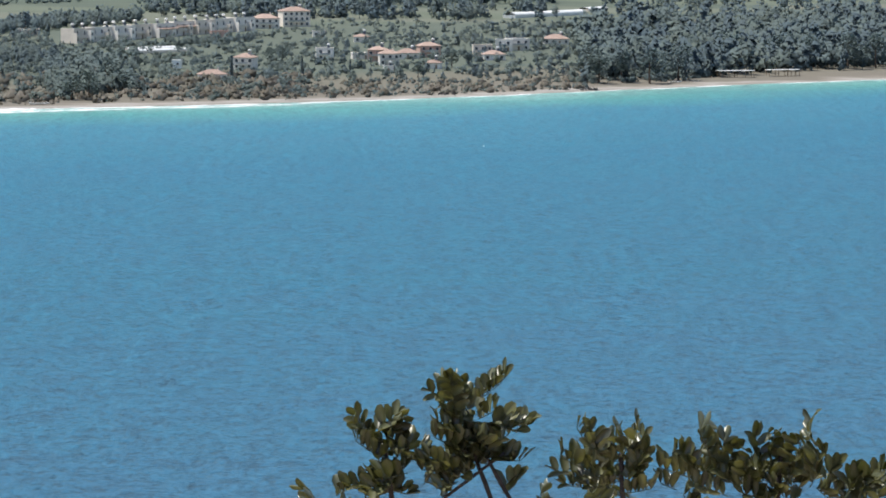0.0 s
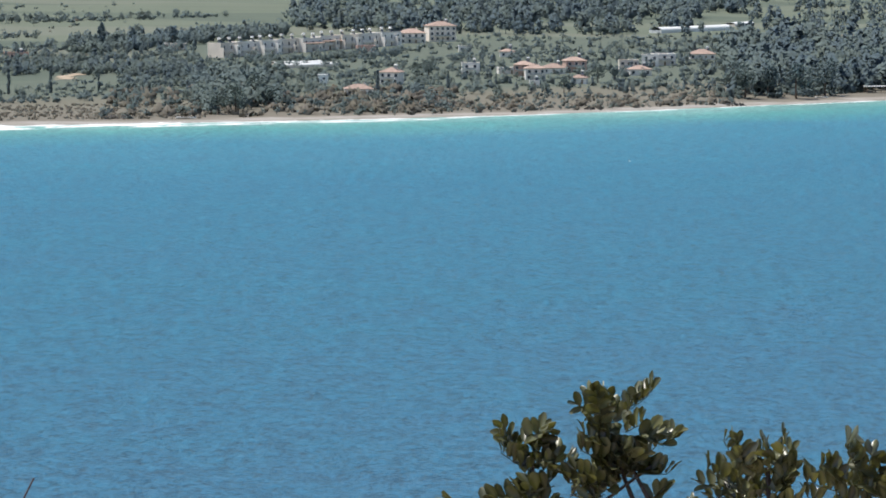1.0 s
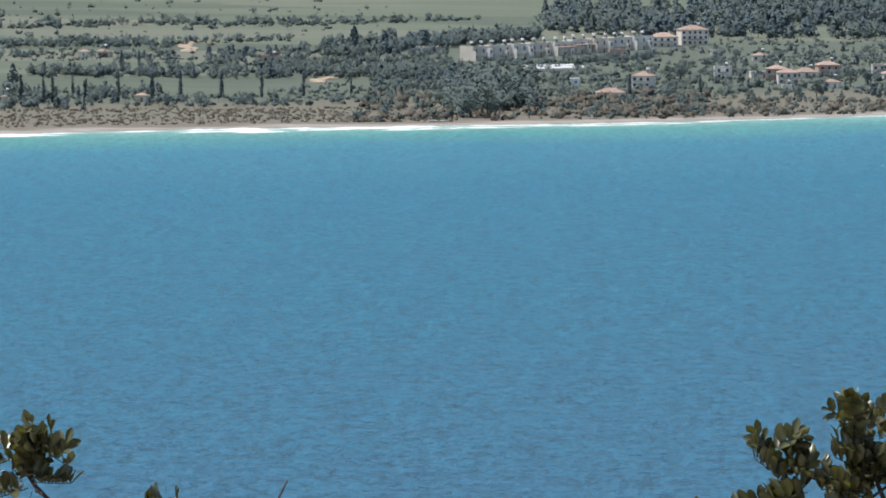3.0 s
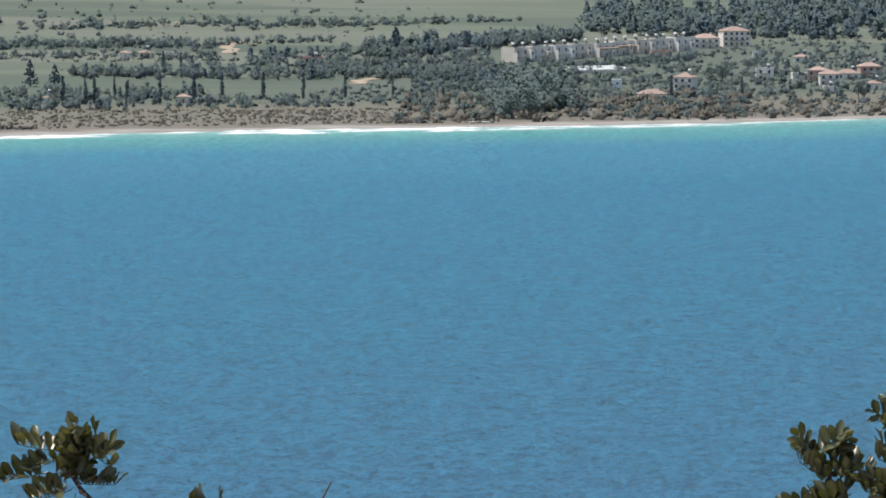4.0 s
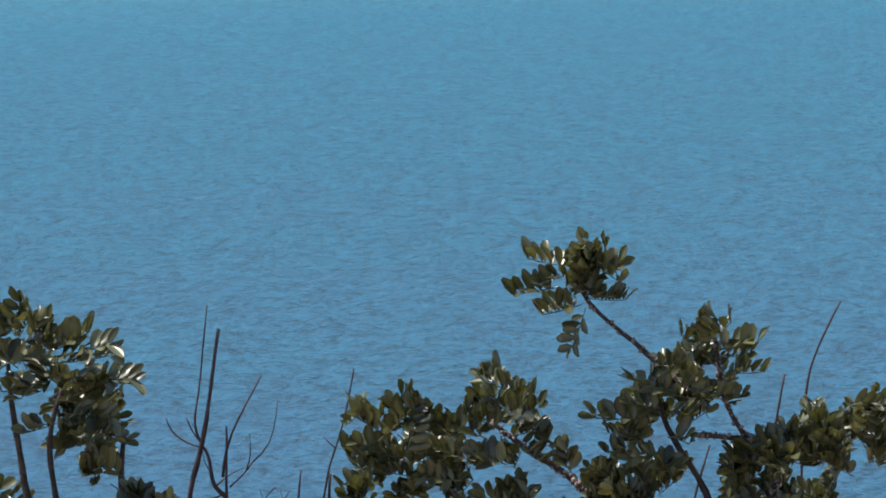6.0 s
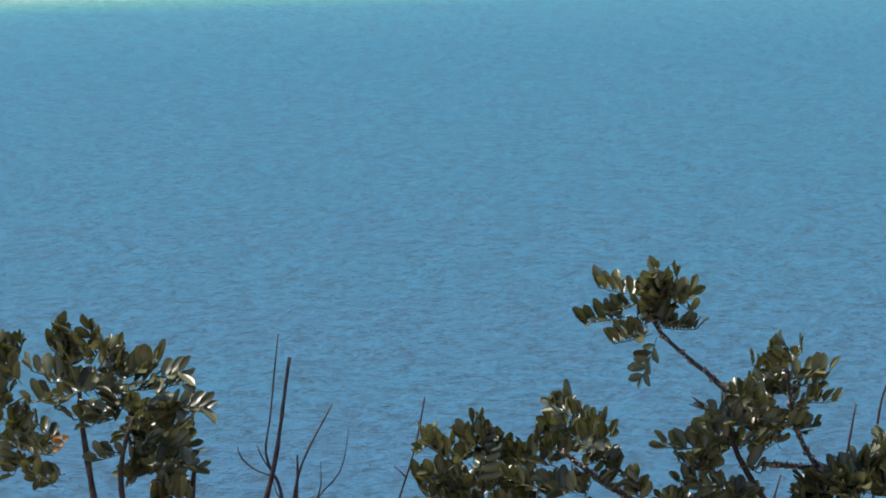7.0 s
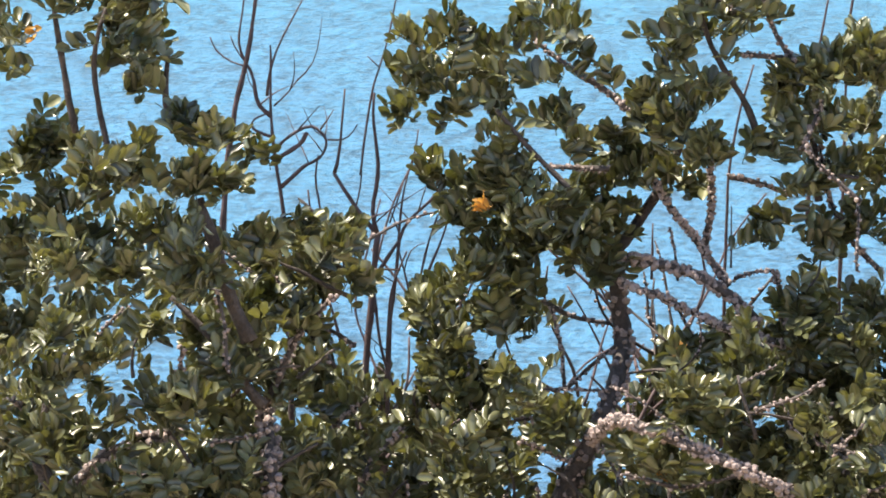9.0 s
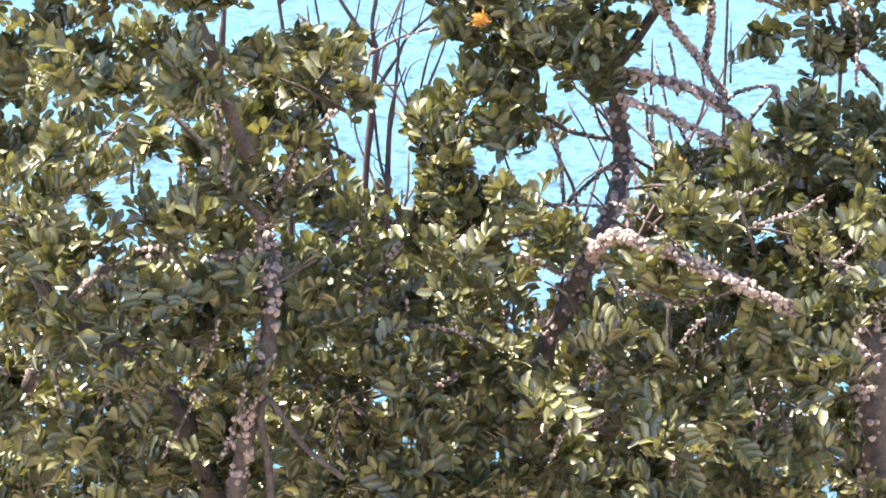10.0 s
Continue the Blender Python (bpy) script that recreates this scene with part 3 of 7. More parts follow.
left_carob.tufts((-2.702, 10.43, 97.747, 0.110), (-2.611, 10.42, 97.719, 0.107), (-2.377, 10.17, 97.802, 0.099), (-2.252, 10.44, 97.747, 0.085),
           (-2.165, 10.34, 97.803, 0.107), (-1.930, 10.10, 97.849, 0.095), (-2.577, 10.12, 97.614, 0.101), (-2.479, 9.94, 97.711, 0.099),
           (-2.344, 10.14, 97.697, 0.107), (-2.105, 10.47, 97.607, 0.101), (-1.917, 9.96, 97.651, 0.091), (-2.594, 10.24, 97.498, 0.106),
           (-2.507, 9.97, 97.530, 0.098), (-2.308, 9.95, 97.580, 0.099), (-2.136, 10.29, 97.492, 0.111), (-1.997, 10.04, 97.526, 0.083),
           (-2.581, 9.93, 97.476, 0.099), (-2.396, 9.99, 97.456, 0.105), (-2.441, 10.29, 97.311, 0.112), (-2.225, 10.25, 97.343, 0.108), density=0.72)
left_carob.tufts((-1.997, 9.91, 97.423, 0.107), (-1.952, 10.04, 97.488, 0.084), (-2.749, 10.48, 97.210, 0.105), (-2.459, 10.03, 97.301, 0.091),
           (-2.388, 10.24, 97.206, 0.087), (-2.181, 10.15, 97.242, 0.094), (-2.144, 10.37, 97.202, 0.081), (-2.034, 10.26, 97.210, 0.097),
           (-2.725, 10.37, 97.096, 0.095), (-2.556, 10.22, 97.168, 0.087), (-2.333, 10.01, 97.228, 0.096), (-2.215, 10.01, 97.151, 0.095),
           (-2.075, 9.95, 97.260, 0.089), (-2.076, 10.40, 97.080, 0.102), (-2.601, 9.97, 97.091, 0.106), (-2.470, 9.91, 97.025, 0.113),
           (-2.470, 10.48, 96.935, 0.109), (-2.191, 10.02, 97.065, 0.104), (-2.103, 10.44, 96.916, 0.082), (-1.989, 9.95, 97.115, 0.083), density=0.72)
left_carob.tufts((-2.621, 10.18, 96.793, 0.114), (-2.476, 10.03, 96.856, 0.113), (-2.489, 10.40, 96.814, 0.113), (-2.319, 10.27, 96.861, 0.085),
           (-2.150, 10.29, 96.858, 0.112), (-2.061, 10.36, 96.785, 0.109), (-2.701, 10.42, 96.574, 0.095), (-2.529, 10.11, 96.701, 0.090),
           (-2.442, 10.26, 96.665, 0.105), (-2.259, 10.17, 96.734, 0.105), (-2.132, 9.97, 96.805, 0.104), (-2.081, 10.40, 96.703, 0.103), density=0.72)
left_carob.wood("shoot", 0.0081, 0.0050, (-2.124, 9.200, 98.319), (-2.141, 9.200, 98.416), (-2.163, 9.200, 98.560), (-2.173, 9.200, 98.692))
left_carob.wood("shoot", 0.0075, 0.0050, (-2.045, 9.200, 98.248), (-2.077, 9.200, 98.393), (-2.085, 9.200, 98.502), (-2.053, 9.200, 98.586))
left_carob.wood("branch", 0.0088, 0.0050, (-1.910, 9.200, 98.325), (-1.934, 9.200, 98.384), (-1.921, 9.200, 98.493))
left_carob.wood("branch", 0.0125, 0.0175, (-1.882, 9.300, 98.164), (-1.852, 9.300, 98.079), (-1.828, 9.300, 97.993), (-1.774, 9.300, 97.858))
left_carob.wood("trunk", 0.0262, 0.0138, (-1.866, 9.320, 96.601), (-1.837, 9.320, 96.931), (-1.796, 9.320, 97.192), (-1.744, 9.320, 97.399), (-1.737, 9.370, 97.564), (-1.793, 9.570, 97.660), knobs=1.2)
left_carob.wood("branch", 0.0096, 0.0041, (-1.780, 9.500, 97.664), (-1.736, 9.500, 97.748), (-1.710, 9.500, 97.825), (-1.622, 9.500, 97.917), knobs=1.2)
left_carob.wood("branch", 0.0138, 0.0063, (-1.761, 9.400, 97.689), (-1.818, 9.400, 97.744), (-1.842, 9.400, 97.806), (-1.965, 9.400, 97.927))
left_carob.wood("branch", 0.0100, 0.0063, (-1.745, 9.300, 96.942), (-1.730, 9.300, 97.124), (-1.756, 9.300, 97.283), (-1.741, 9.300, 97.341), (-1.667, 9.300, 97.216), (-1.568, 9.300, 97.144))
left_carob.wood("branch", 0.0312, 0.0138, (-1.846, 9.500, 96.939), (-1.996, 9.500, 97.262), (-2.224, 9.500, 97.435), (-2.299, 9.500, 97.510), (-2.230, 9.500, 97.770))
left_carob.wood("branch", 0.0187, 0.0088, (-2.306, 9.400, 97.277), (-2.187, 9.400, 97.501), (-2.097, 9.400, 97.581), (-1.932, 9.400, 97.638), knobs=1.0)
left_carob.tufts((-2.778, 10.87, 97.121, 0.098), (-2.601, 10.63, 97.200, 0.115), (-2.468, 10.69, 97.132, 0.116), (-2.324, 10.85, 97.134, 0.088),
           (-2.196, 10.77, 97.111, 0.103), (-2.096, 10.82, 97.209, 0.120), (-2.806, 10.69, 97.007, 0.108), (-2.650, 10.70, 97.061, 0.118),
           (-2.401, 10.53, 97.094, 0.114), (-2.345, 10.58, 97.034, 0.092), (-2.257, 10.56, 97.046, 0.087), (-2.143, 10.71, 97.066, 0.111),
           (-2.818, 10.71, 96.863, 0.098), (-2.542, 10.53, 96.946, 0.109), (-2.520, 10.75, 96.919, 0.112), (-2.315, 10.54, 96.944, 0.096),
           (-2.268, 10.65, 96.907, 0.089), (-1.981, 10.51, 96.983, 0.112), (-2.804, 10.69, 96.781, 0.120), (-2.560, 10.56, 96.778, 0.113), density=0.72)
left_carob.tufts((-2.494, 10.88, 96.651, 0.114), (-2.285, 10.64, 96.765, 0.092), (-2.227, 10.83, 96.734, 0.108), (-2.051, 10.68, 96.825, 0.110),
           (-2.705, 10.63, 96.564, 0.103), (-2.604, 10.84, 96.621, 0.092), (-2.447, 10.61, 96.663, 0.114), (-2.319, 10.71, 96.680, 0.113),
           (-2.207, 10.76, 96.553, 0.107), (-2.073, 10.90, 96.561, 0.095), density=0.72)
left_carob.tufts((-1.871, 10.99, 97.311, 0.055), (-1.842, 10.86, 97.125, 0.061), (-1.798, 10.94, 97.193, 0.055), (-2.439, 10.99, 97.008, 0.068),
           (-2.189, 10.89, 96.609, 0.075), (-2.454, 10.99, 96.978, 0.061), density=0.80)
left_carob.undergrowth((-2.314, 9.100, 97.077), (-1.779, 9.450, 97.826), 30, 0.16, None, 0.90, 2.4)
left_carob.undergrowth((-1.839, 9.500, 97.684), (-1.613, 9.900, 97.952), 14, 0.18, None, 0.90, 1.5)
left_carob.withered((-2.169, 9.050, 98.571))
left_carob.tufts((-1.797, 10.58, 96.874, 0.073), (-1.770, 10.59, 96.851, 0.060), (-1.836, 10.68, 96.864, 0.053), density=0.90)
left_carob.finish()

mid_carob = Carob("tall carob tree with knobbly branches and glossy leaves", (-1.000, 10.300, 95.200), 12)
mid_carob.sprays(10.00, (-1.067, 98.766, -1.166, 98.771), (-1.096, 98.715, -1.198, 98.690), (-1.064, 98.749, -1.126, 98.723), (-1.054, 98.737, -1.062, 98.797),
                (-1.045, 98.743, -1.026, 98.826), (-1.039, 98.754, -0.982, 98.798), (-1.032, 98.728, -0.962, 98.755), (-1.041, 98.680, -1.135, 98.640),
                (-1.067, 98.677, -1.109, 98.676), (-1.031, 98.673, -1.054, 98.583), (-1.026, 98.693, -0.940, 98.686), (-1.039, 98.712, -0.998, 98.703),
                (-1.044, 98.728, -1.007, 98.780), (-1.049, 98.750, -1.041, 98.807))
mid_carob.sprays(9.98, (-0.764, 98.584, -0.818, 98.615), (-0.755, 98.597, -0.783, 98.635), (-0.751, 98.597, -0.732, 98.661), (-0.745, 98.607, -0.697, 98.649),
                (-0.745, 98.582, -0.644, 98.592), (-0.738, 98.572, -0.669, 98.563), (-0.732, 98.534, -0.637, 98.522), (-0.719, 98.515, -0.662, 98.547),
                (-0.770, 98.533, -0.859, 98.544), (-0.770, 98.505, -0.840, 98.557), (-0.789, 98.475, -0.935, 98.502), (-0.821, 98.462, -0.890, 98.518),
                (-0.751, 98.476, -0.694, 98.473), (-0.846, 98.442, -0.782, 98.437), (-0.802, 98.501, -0.789, 98.577), (-0.821, 98.519, -0.770, 98.475),
                (-0.820, 98.404, -0.757, 98.437), (-0.859, 98.455, -0.922, 98.454))
mid_carob.sprays(9.98, (-0.897, 98.429, -1.009, 98.420), (-0.909, 98.403, -0.967, 98.434), (-0.922, 98.377, -0.976, 98.382), (-0.909, 98.345, -0.979, 98.340),
                (-0.897, 98.371, -0.935, 98.428), (-0.858, 98.352, -0.922, 98.332), (-0.833, 98.391, -0.789, 98.373), (-0.871, 98.326, -0.820, 98.315),
                (-0.820, 98.302, -0.884, 98.333))
mid_carob.sprays(9.85, (-1.441, 98.396, -1.532, 98.439), (-1.453, 98.402, -1.485, 98.433), (-1.428, 98.402, -1.415, 98.463), (-1.390, 98.415, -1.434, 98.447),
                (-1.364, 98.403, -1.396, 98.454), (-1.314, 98.391, -1.371, 98.439), (-1.263, 98.424, -1.291, 98.453), (-1.212, 98.450, -1.215, 98.526),
                (-1.200, 98.444, -1.149, 98.473), (-1.187, 98.438, -1.111, 98.464), (-1.212, 98.418, -1.263, 98.443), (-1.187, 98.400, -1.130, 98.407),
                (-1.149, 98.369, -1.118, 98.341), (-1.238, 98.393, -1.314, 98.417), (-1.288, 98.379, -1.339, 98.416), (-1.415, 98.364, -1.517, 98.369),
                (-1.466, 98.338, -1.555, 98.349), (-1.365, 98.340, -1.454, 98.351))
mid_carob.sprays(9.85, (-1.263, 98.341, -1.352, 98.353), (-1.187, 98.343, -1.263, 98.354), (-1.175, 98.330, -1.162, 98.356), (-1.492, 98.312, -1.543, 98.324),
                (-1.390, 98.307, -1.479, 98.312), (-1.289, 98.303, -1.377, 98.314), (-1.061, 98.332, -1.048, 98.370), (-1.048, 98.320, -1.080, 98.355))
mid_carob.tufts((-1.046, 10.01, 98.761, 0.040), (-1.027, 10.01, 98.781, 0.038), (-1.059, 10.01, 98.716, 0.034), (-1.008, 10.01, 98.768, 0.038), (-1.027, 10.01, 98.710, 0.034), (-1.065, 10.01, 98.780, 0.032), density=0.55)
mid_carob.tufts((-0.780, 10.06, 98.530, 0.050), (-0.830, 10.06, 98.505, 0.055), (-0.880, 10.10, 98.430, 0.055), (-0.925, 10.05, 98.380, 0.050),
           (-0.745, 10.05, 98.472, 0.050), (-0.800, 10.05, 98.460, 0.050), density=0.75)
mid_carob.tufts((-1.511, 9.82, 98.437, 0.037), (-1.407, 9.80, 98.441, 0.062), (-1.499, 10.03, 98.319, 0.074), (-1.367, 9.97, 98.358, 0.080),
           (-1.232, 10.01, 98.502, 0.035), (-1.248, 10.05, 98.426, 0.062), (-1.158, 9.93, 98.471, 0.043), (-1.156, 10.03, 98.385, 0.037),
           (-1.526, 9.91, 98.260, 0.056), (-1.418, 9.88, 98.263, 0.068), (-1.337, 10.03, 98.257, 0.074), (-1.239, 10.02, 98.307, 0.056),
           (-1.486, 10.03, 98.090, 0.050), (-1.318, 9.90, 98.178, 0.080), (-1.189, 9.98, 98.231, 0.062), (-1.131, 9.87, 98.194, 0.047),
           (-1.378, 10.05, 98.044, 0.068), (-1.310, 10.03, 97.985, 0.080), (-1.171, 9.84, 98.064, 0.074), (-1.078, 10.03, 98.186, 0.056), density=0.80)
mid_carob.tufts((-0.986, 10.01, 98.258, 0.076), (-0.907, 9.98, 98.200, 0.082), (-0.892, 10.17, 98.258, 0.057), (-1.014, 10.04, 98.121, 0.088),
           (-1.085, 10.11, 97.975, 0.082), (-0.934, 10.14, 98.078, 0.076), (-0.854, 9.96, 98.165, 0.057), (-1.093, 10.17, 98.068, 0.069),
           (-1.245, 10.03, 97.946, 0.076), density=1.10)
mid_carob.tufts((-1.431, 10.12, 98.045, 0.072), (-1.331, 9.90, 98.109, 0.065), (-1.263, 9.85, 98.115, 0.071), (-1.141, 10.10, 98.004, 0.064),
           (-1.128, 10.12, 98.057, 0.067), (-1.405, 10.00, 97.986, 0.062), (-1.348, 10.13, 97.918, 0.062), (-1.270, 10.02, 97.950, 0.058),
           (-1.154, 9.91, 97.997, 0.056), (-1.096, 9.87, 97.988, 0.078), (-1.358, 9.81, 97.896, 0.059), (-1.374, 10.06, 97.888, 0.056),
           (-1.263, 10.16, 97.898, 0.061), (-1.161, 10.16, 97.874, 0.056), (-1.090, 9.99, 97.895, 0.076), density=1.10)
mid_carob.tufts((-1.538, 10.18, 97.739, 0.069), (-1.472, 10.18, 97.778, 0.059), (-1.327, 9.93, 97.795, 0.065), (-1.274, 9.96, 97.837, 0.066),
           (-1.473, 9.91, 97.779, 0.067), (-1.425, 9.85, 97.734, 0.076), (-1.330, 9.90, 97.797, 0.068), (-1.292, 10.19, 97.713, 0.076),
           (-1.414, 9.83, 97.649, 0.070), (-1.364, 9.89, 97.634, 0.064), density=1.10)
mid_carob.tufts((-1.420, 9.90, 97.582, 0.092), (-1.381, 9.82, 97.661, 0.071), (-1.227, 9.62, 97.691, 0.084), (-0.860, 9.68, 97.670, 0.073),
           (-1.619, 10.04, 97.442, 0.074), (-1.366, 9.58, 97.553, 0.096), (-1.327, 9.82, 97.547, 0.080), (-1.184, 9.87, 97.550, 0.073),
           (-1.151, 9.71, 97.582, 0.071), (-1.512, 9.96, 97.387, 0.078), (-1.517, 10.05, 97.380, 0.091), (-1.350, 10.01, 97.382, 0.081),
           (-1.068, 9.94, 97.358, 0.073), (-0.925, 9.62, 97.525, 0.096), (-1.502, 9.54, 97.354, 0.069), (-1.387, 9.76, 97.306, 0.088),
           (-1.310, 9.69, 97.332, 0.084), (-1.019, 9.62, 97.404, 0.096), (-0.892, 10.02, 97.247, 0.077), (-1.459, 9.63, 97.289, 0.083), density=0.85)
mid_carob.tufts((-1.435, 9.99, 97.182, 0.077), (-1.313, 10.06, 97.155, 0.084), (-1.158, 9.57, 97.242, 0.081), (-1.137, 10.05, 97.208, 0.093),
           (-0.984, 9.74, 97.300, 0.080), (-0.852, 9.63, 97.304, 0.084), (-1.466, 9.61, 97.172, 0.089), (-1.404, 9.52, 97.214, 0.080),
           (-1.340, 9.80, 97.100, 0.085), (-1.251, 9.73, 97.169, 0.086), (-1.183, 10.01, 97.107, 0.077), (-1.088, 10.00, 97.064, 0.084),
           (-0.866, 9.53, 97.178, 0.095), (-1.532, 9.74, 96.999, 0.094), (-1.434, 9.73, 97.027, 0.077), (-1.332, 9.61, 97.033, 0.071),
           (-1.253, 9.65, 97.073, 0.092), (-1.136, 9.66, 97.084, 0.083), (-1.036, 9.92, 96.973, 0.081), (-0.946, 9.70, 97.004, 0.071), density=0.85)
mid_carob.tufts((-1.505, 9.57, 96.940, 0.071), (-1.457, 9.63, 96.950, 0.094), (-1.288, 9.77, 96.933, 0.085), (-1.188, 9.84, 96.928, 0.071),
           (-1.088, 9.65, 97.010, 0.084), (-1.021, 9.92, 96.924, 0.082), (-0.861, 9.63, 96.972, 0.097), density=0.85)
mid_carob.tufts((-1.751, 9.53, 97.695, 0.084), (-1.735, 9.85, 97.626, 0.080), (-1.826, 9.70, 97.517, 0.070), (-1.712, 9.97, 97.444, 0.090),
           (-1.631, 9.91, 97.549, 0.073), (-1.490, 9.84, 97.529, 0.078), (-1.751, 9.62, 97.479, 0.087), (-1.656, 9.43, 97.531, 0.086),
           (-1.632, 9.73, 97.495, 0.078), (-1.536, 9.85, 97.386, 0.078), (-1.798, 9.95, 97.247, 0.072), (-1.718, 9.52, 97.382, 0.073),
           (-1.564, 9.50, 97.407, 0.082), (-1.531, 9.99, 97.296, 0.078), (-1.849, 9.84, 97.179, 0.074), (-1.729, 9.69, 97.260, 0.067),
           (-1.667, 9.84, 97.212, 0.077), (-1.494, 9.49, 97.356, 0.088), (-1.771, 9.73, 97.131, 0.066), (-1.741, 9.80, 97.132, 0.067), density=0.85)
mid_carob.tufts((-1.560, 9.76, 97.133, 0.071), (-1.416, 9.50, 97.245, 0.077), (-1.795, 9.48, 97.126, 0.085), (-1.690, 9.77, 96.971, 0.082),
           (-1.608, 9.93, 97.002, 0.090), (-1.478, 9.48, 97.083, 0.081), (-1.774, 9.40, 97.017, 0.087), (-1.633, 9.45, 97.010, 0.075),
           (-1.594, 9.87, 96.908, 0.079), (-1.495, 9.63, 97.007, 0.081), density=0.85)
mid_carob.tufts((-1.917, 10.29, 97.337, 0.093), (-1.736, 10.33, 97.484, 0.108), (-1.725, 10.70, 97.392, 0.095), (-1.414, 10.45, 97.450, 0.097),
           (-1.281, 10.39, 97.418, 0.095), (-1.227, 10.47, 97.400, 0.096), (-1.107, 10.76, 97.339, 0.095), (-1.912, 10.35, 97.235, 0.094),
           (-1.818, 10.21, 97.354, 0.090), (-1.675, 10.77, 97.180, 0.104), (-1.452, 10.39, 97.214, 0.098), (-1.360, 10.43, 97.310, 0.101),
           (-1.283, 10.79, 97.086, 0.105), (-1.035, 10.37, 97.328, 0.089), (-1.926, 10.25, 97.038, 0.101), (-1.841, 10.73, 97.027, 0.098),
           (-1.694, 10.35, 97.102, 0.108), (-1.412, 10.33, 97.051, 0.107), (-1.403, 10.76, 97.000, 0.094), (-1.224, 10.34, 97.100, 0.117), density=0.72)
mid_carob.tufts((-1.130, 10.74, 96.939, 0.087), (-1.897, 10.40, 96.914, 0.101), (-1.758, 10.38, 96.995, 0.101), (-1.548, 10.33, 97.030, 0.107),
           (-1.430, 10.53, 96.915, 0.103), (-1.360, 10.54, 96.908, 0.085), (-1.209, 10.44, 96.900, 0.100), (-1.073, 10.50, 96.946, 0.109),
           (-1.862, 10.38, 96.774, 0.095), (-1.903, 10.70, 96.712, 0.105), (-1.726, 10.76, 96.712, 0.090), (-1.513, 10.65, 96.742, 0.103),
           (-1.388, 10.69, 96.707, 0.109), (-1.120, 10.24, 96.865, 0.093), (-1.062, 10.35, 96.856, 0.105), (-1.901, 10.32, 96.593, 0.110),
           (-1.768, 10.29, 96.663, 0.099), (-1.737, 10.78, 96.508, 0.108), (-1.461, 10.74, 96.565, 0.111), (-1.336, 10.75, 96.441, 0.110), density=0.72)
mid_carob.tufts((-1.128, 10.53, 96.657, 0.116), (-1.040, 10.27, 96.630, 0.099), density=0.72)
mid_carob.wood("trunk", 0.0288, 0.0200, (-1.292, 10.250, 96.553), (-1.217, 9.950, 97.266), (-1.114, 9.950, 97.483), (-1.062, 10.000, 97.592), (-1.053, 10.150, 97.691), (-1.073, 10.150, 97.824), (-1.081, 10.150, 97.891), knobs=1.0)
mid_carob.wood("limb", 0.0140, 0.0070, (-1.081, 10.150, 97.891), (-1.035, 10.150, 97.952), (-0.984, 10.150, 98.026), (-0.939, 10.150, 98.119), (-0.895, 10.150, 98.252))
mid_carob.wood("limb", 0.0088, 0.0050, (-0.740, 10.050, 98.178), (-0.760, 10.050, 98.256), (-0.838, 10.050, 98.370), (-0.877, 10.050, 98.459), (-0.878, 10.050, 98.537))
mid_carob.wood("twig", 0.0070, 0.0045, (-0.797, 10.000, 98.482), (-0.867, 10.000, 98.547), (-0.918, 10.000, 98.594), (-1.027, 10.000, 98.679), (-1.065, 10.000, 98.757), knobs=0.5)
mid_carob.wood("twig", 0.0070, 0.0046, (-0.618, 10.000, 98.338), (-0.682, 10.000, 98.394), (-0.721, 10.000, 98.470), (-0.741, 10.000, 98.610), knobs=1.0)
mid_carob.wood("twig", 0.0063, 0.0050, (-0.796, 10.000, 98.392), (-0.675, 10.000, 98.384), knobs=1.0)
mid_carob.wood("twig", 0.0081, 0.0050, (-1.032, 9.950, 98.266), (-1.064, 9.950, 98.301), (-1.172, 9.950, 98.365), (-1.249, 9.950, 98.428), knobs=0.8)
mid_carob.wood("twig", 0.0081, 0.0050, (-1.134, 9.850, 98.089), (-1.249, 9.850, 98.201), (-1.312, 9.850, 98.276))
mid_carob.wood("twig", 0.0063, 0.0050, (-1.064, 9.900, 98.139), (-1.204, 9.900, 98.142), knobs=1.0)
mid_carob.wood("limb", 0.0089, 0.0138, (-1.045, 10.000, 97.922), (-0.955, 10.000, 97.905), (-0.852, 10.000, 97.876), (-0.787, 10.000, 97.832), (-0.735, 10.000, 97.775), knobs=2.4)
mid_carob.wood("limb", 0.0069, 0.0089, (-1.039, 9.950, 97.868), (-0.937, 9.950, 97.838), (-0.834, 9.950, 97.782), (-0.757, 9.950, 97.759), (-0.654, 9.950, 97.736), knobs=2.6)
mid_carob.wood("limb", 0.0089, 0.0055, (-0.804, 10.050, 97.847), (-0.863, 10.050, 97.931), (-0.903, 10.050, 97.982), (-0.948, 10.050, 98.033), (-0.974, 10.050, 98.085), knobs=2.6)
mid_carob.wood("limb", 0.0083, 0.0048, (-0.868, 10.100, 97.920), (-0.855, 10.100, 97.973), (-0.847, 10.100, 98.066), (-0.864, 10.100, 98.157), knobs=2.4)
mid_carob.wood("twig", 0.0034, 0.0028, (-0.921, 10.050, 97.857), (-0.928, 10.050, 97.929), (-0.941, 10.050, 97.981), knobs=1.2)
mid_carob.wood("limb", 0.0138, 0.0089, (-1.080, 9.700, 97.566), (-1.008, 9.550, 97.656), (-0.891, 9.500, 97.628), (-0.792, 9.500, 97.588), (-0.706, 9.500, 97.553), (-0.564, 9.600, 97.450), (-0.456, 9.700, 97.350), knobs=2.2)
mid_carob.wood("twig", 0.0034, 0.0028, (-1.264, 9.900, 97.622), (-1.161, 9.900, 97.632), (-1.058, 9.900, 97.629), knobs=1.5)
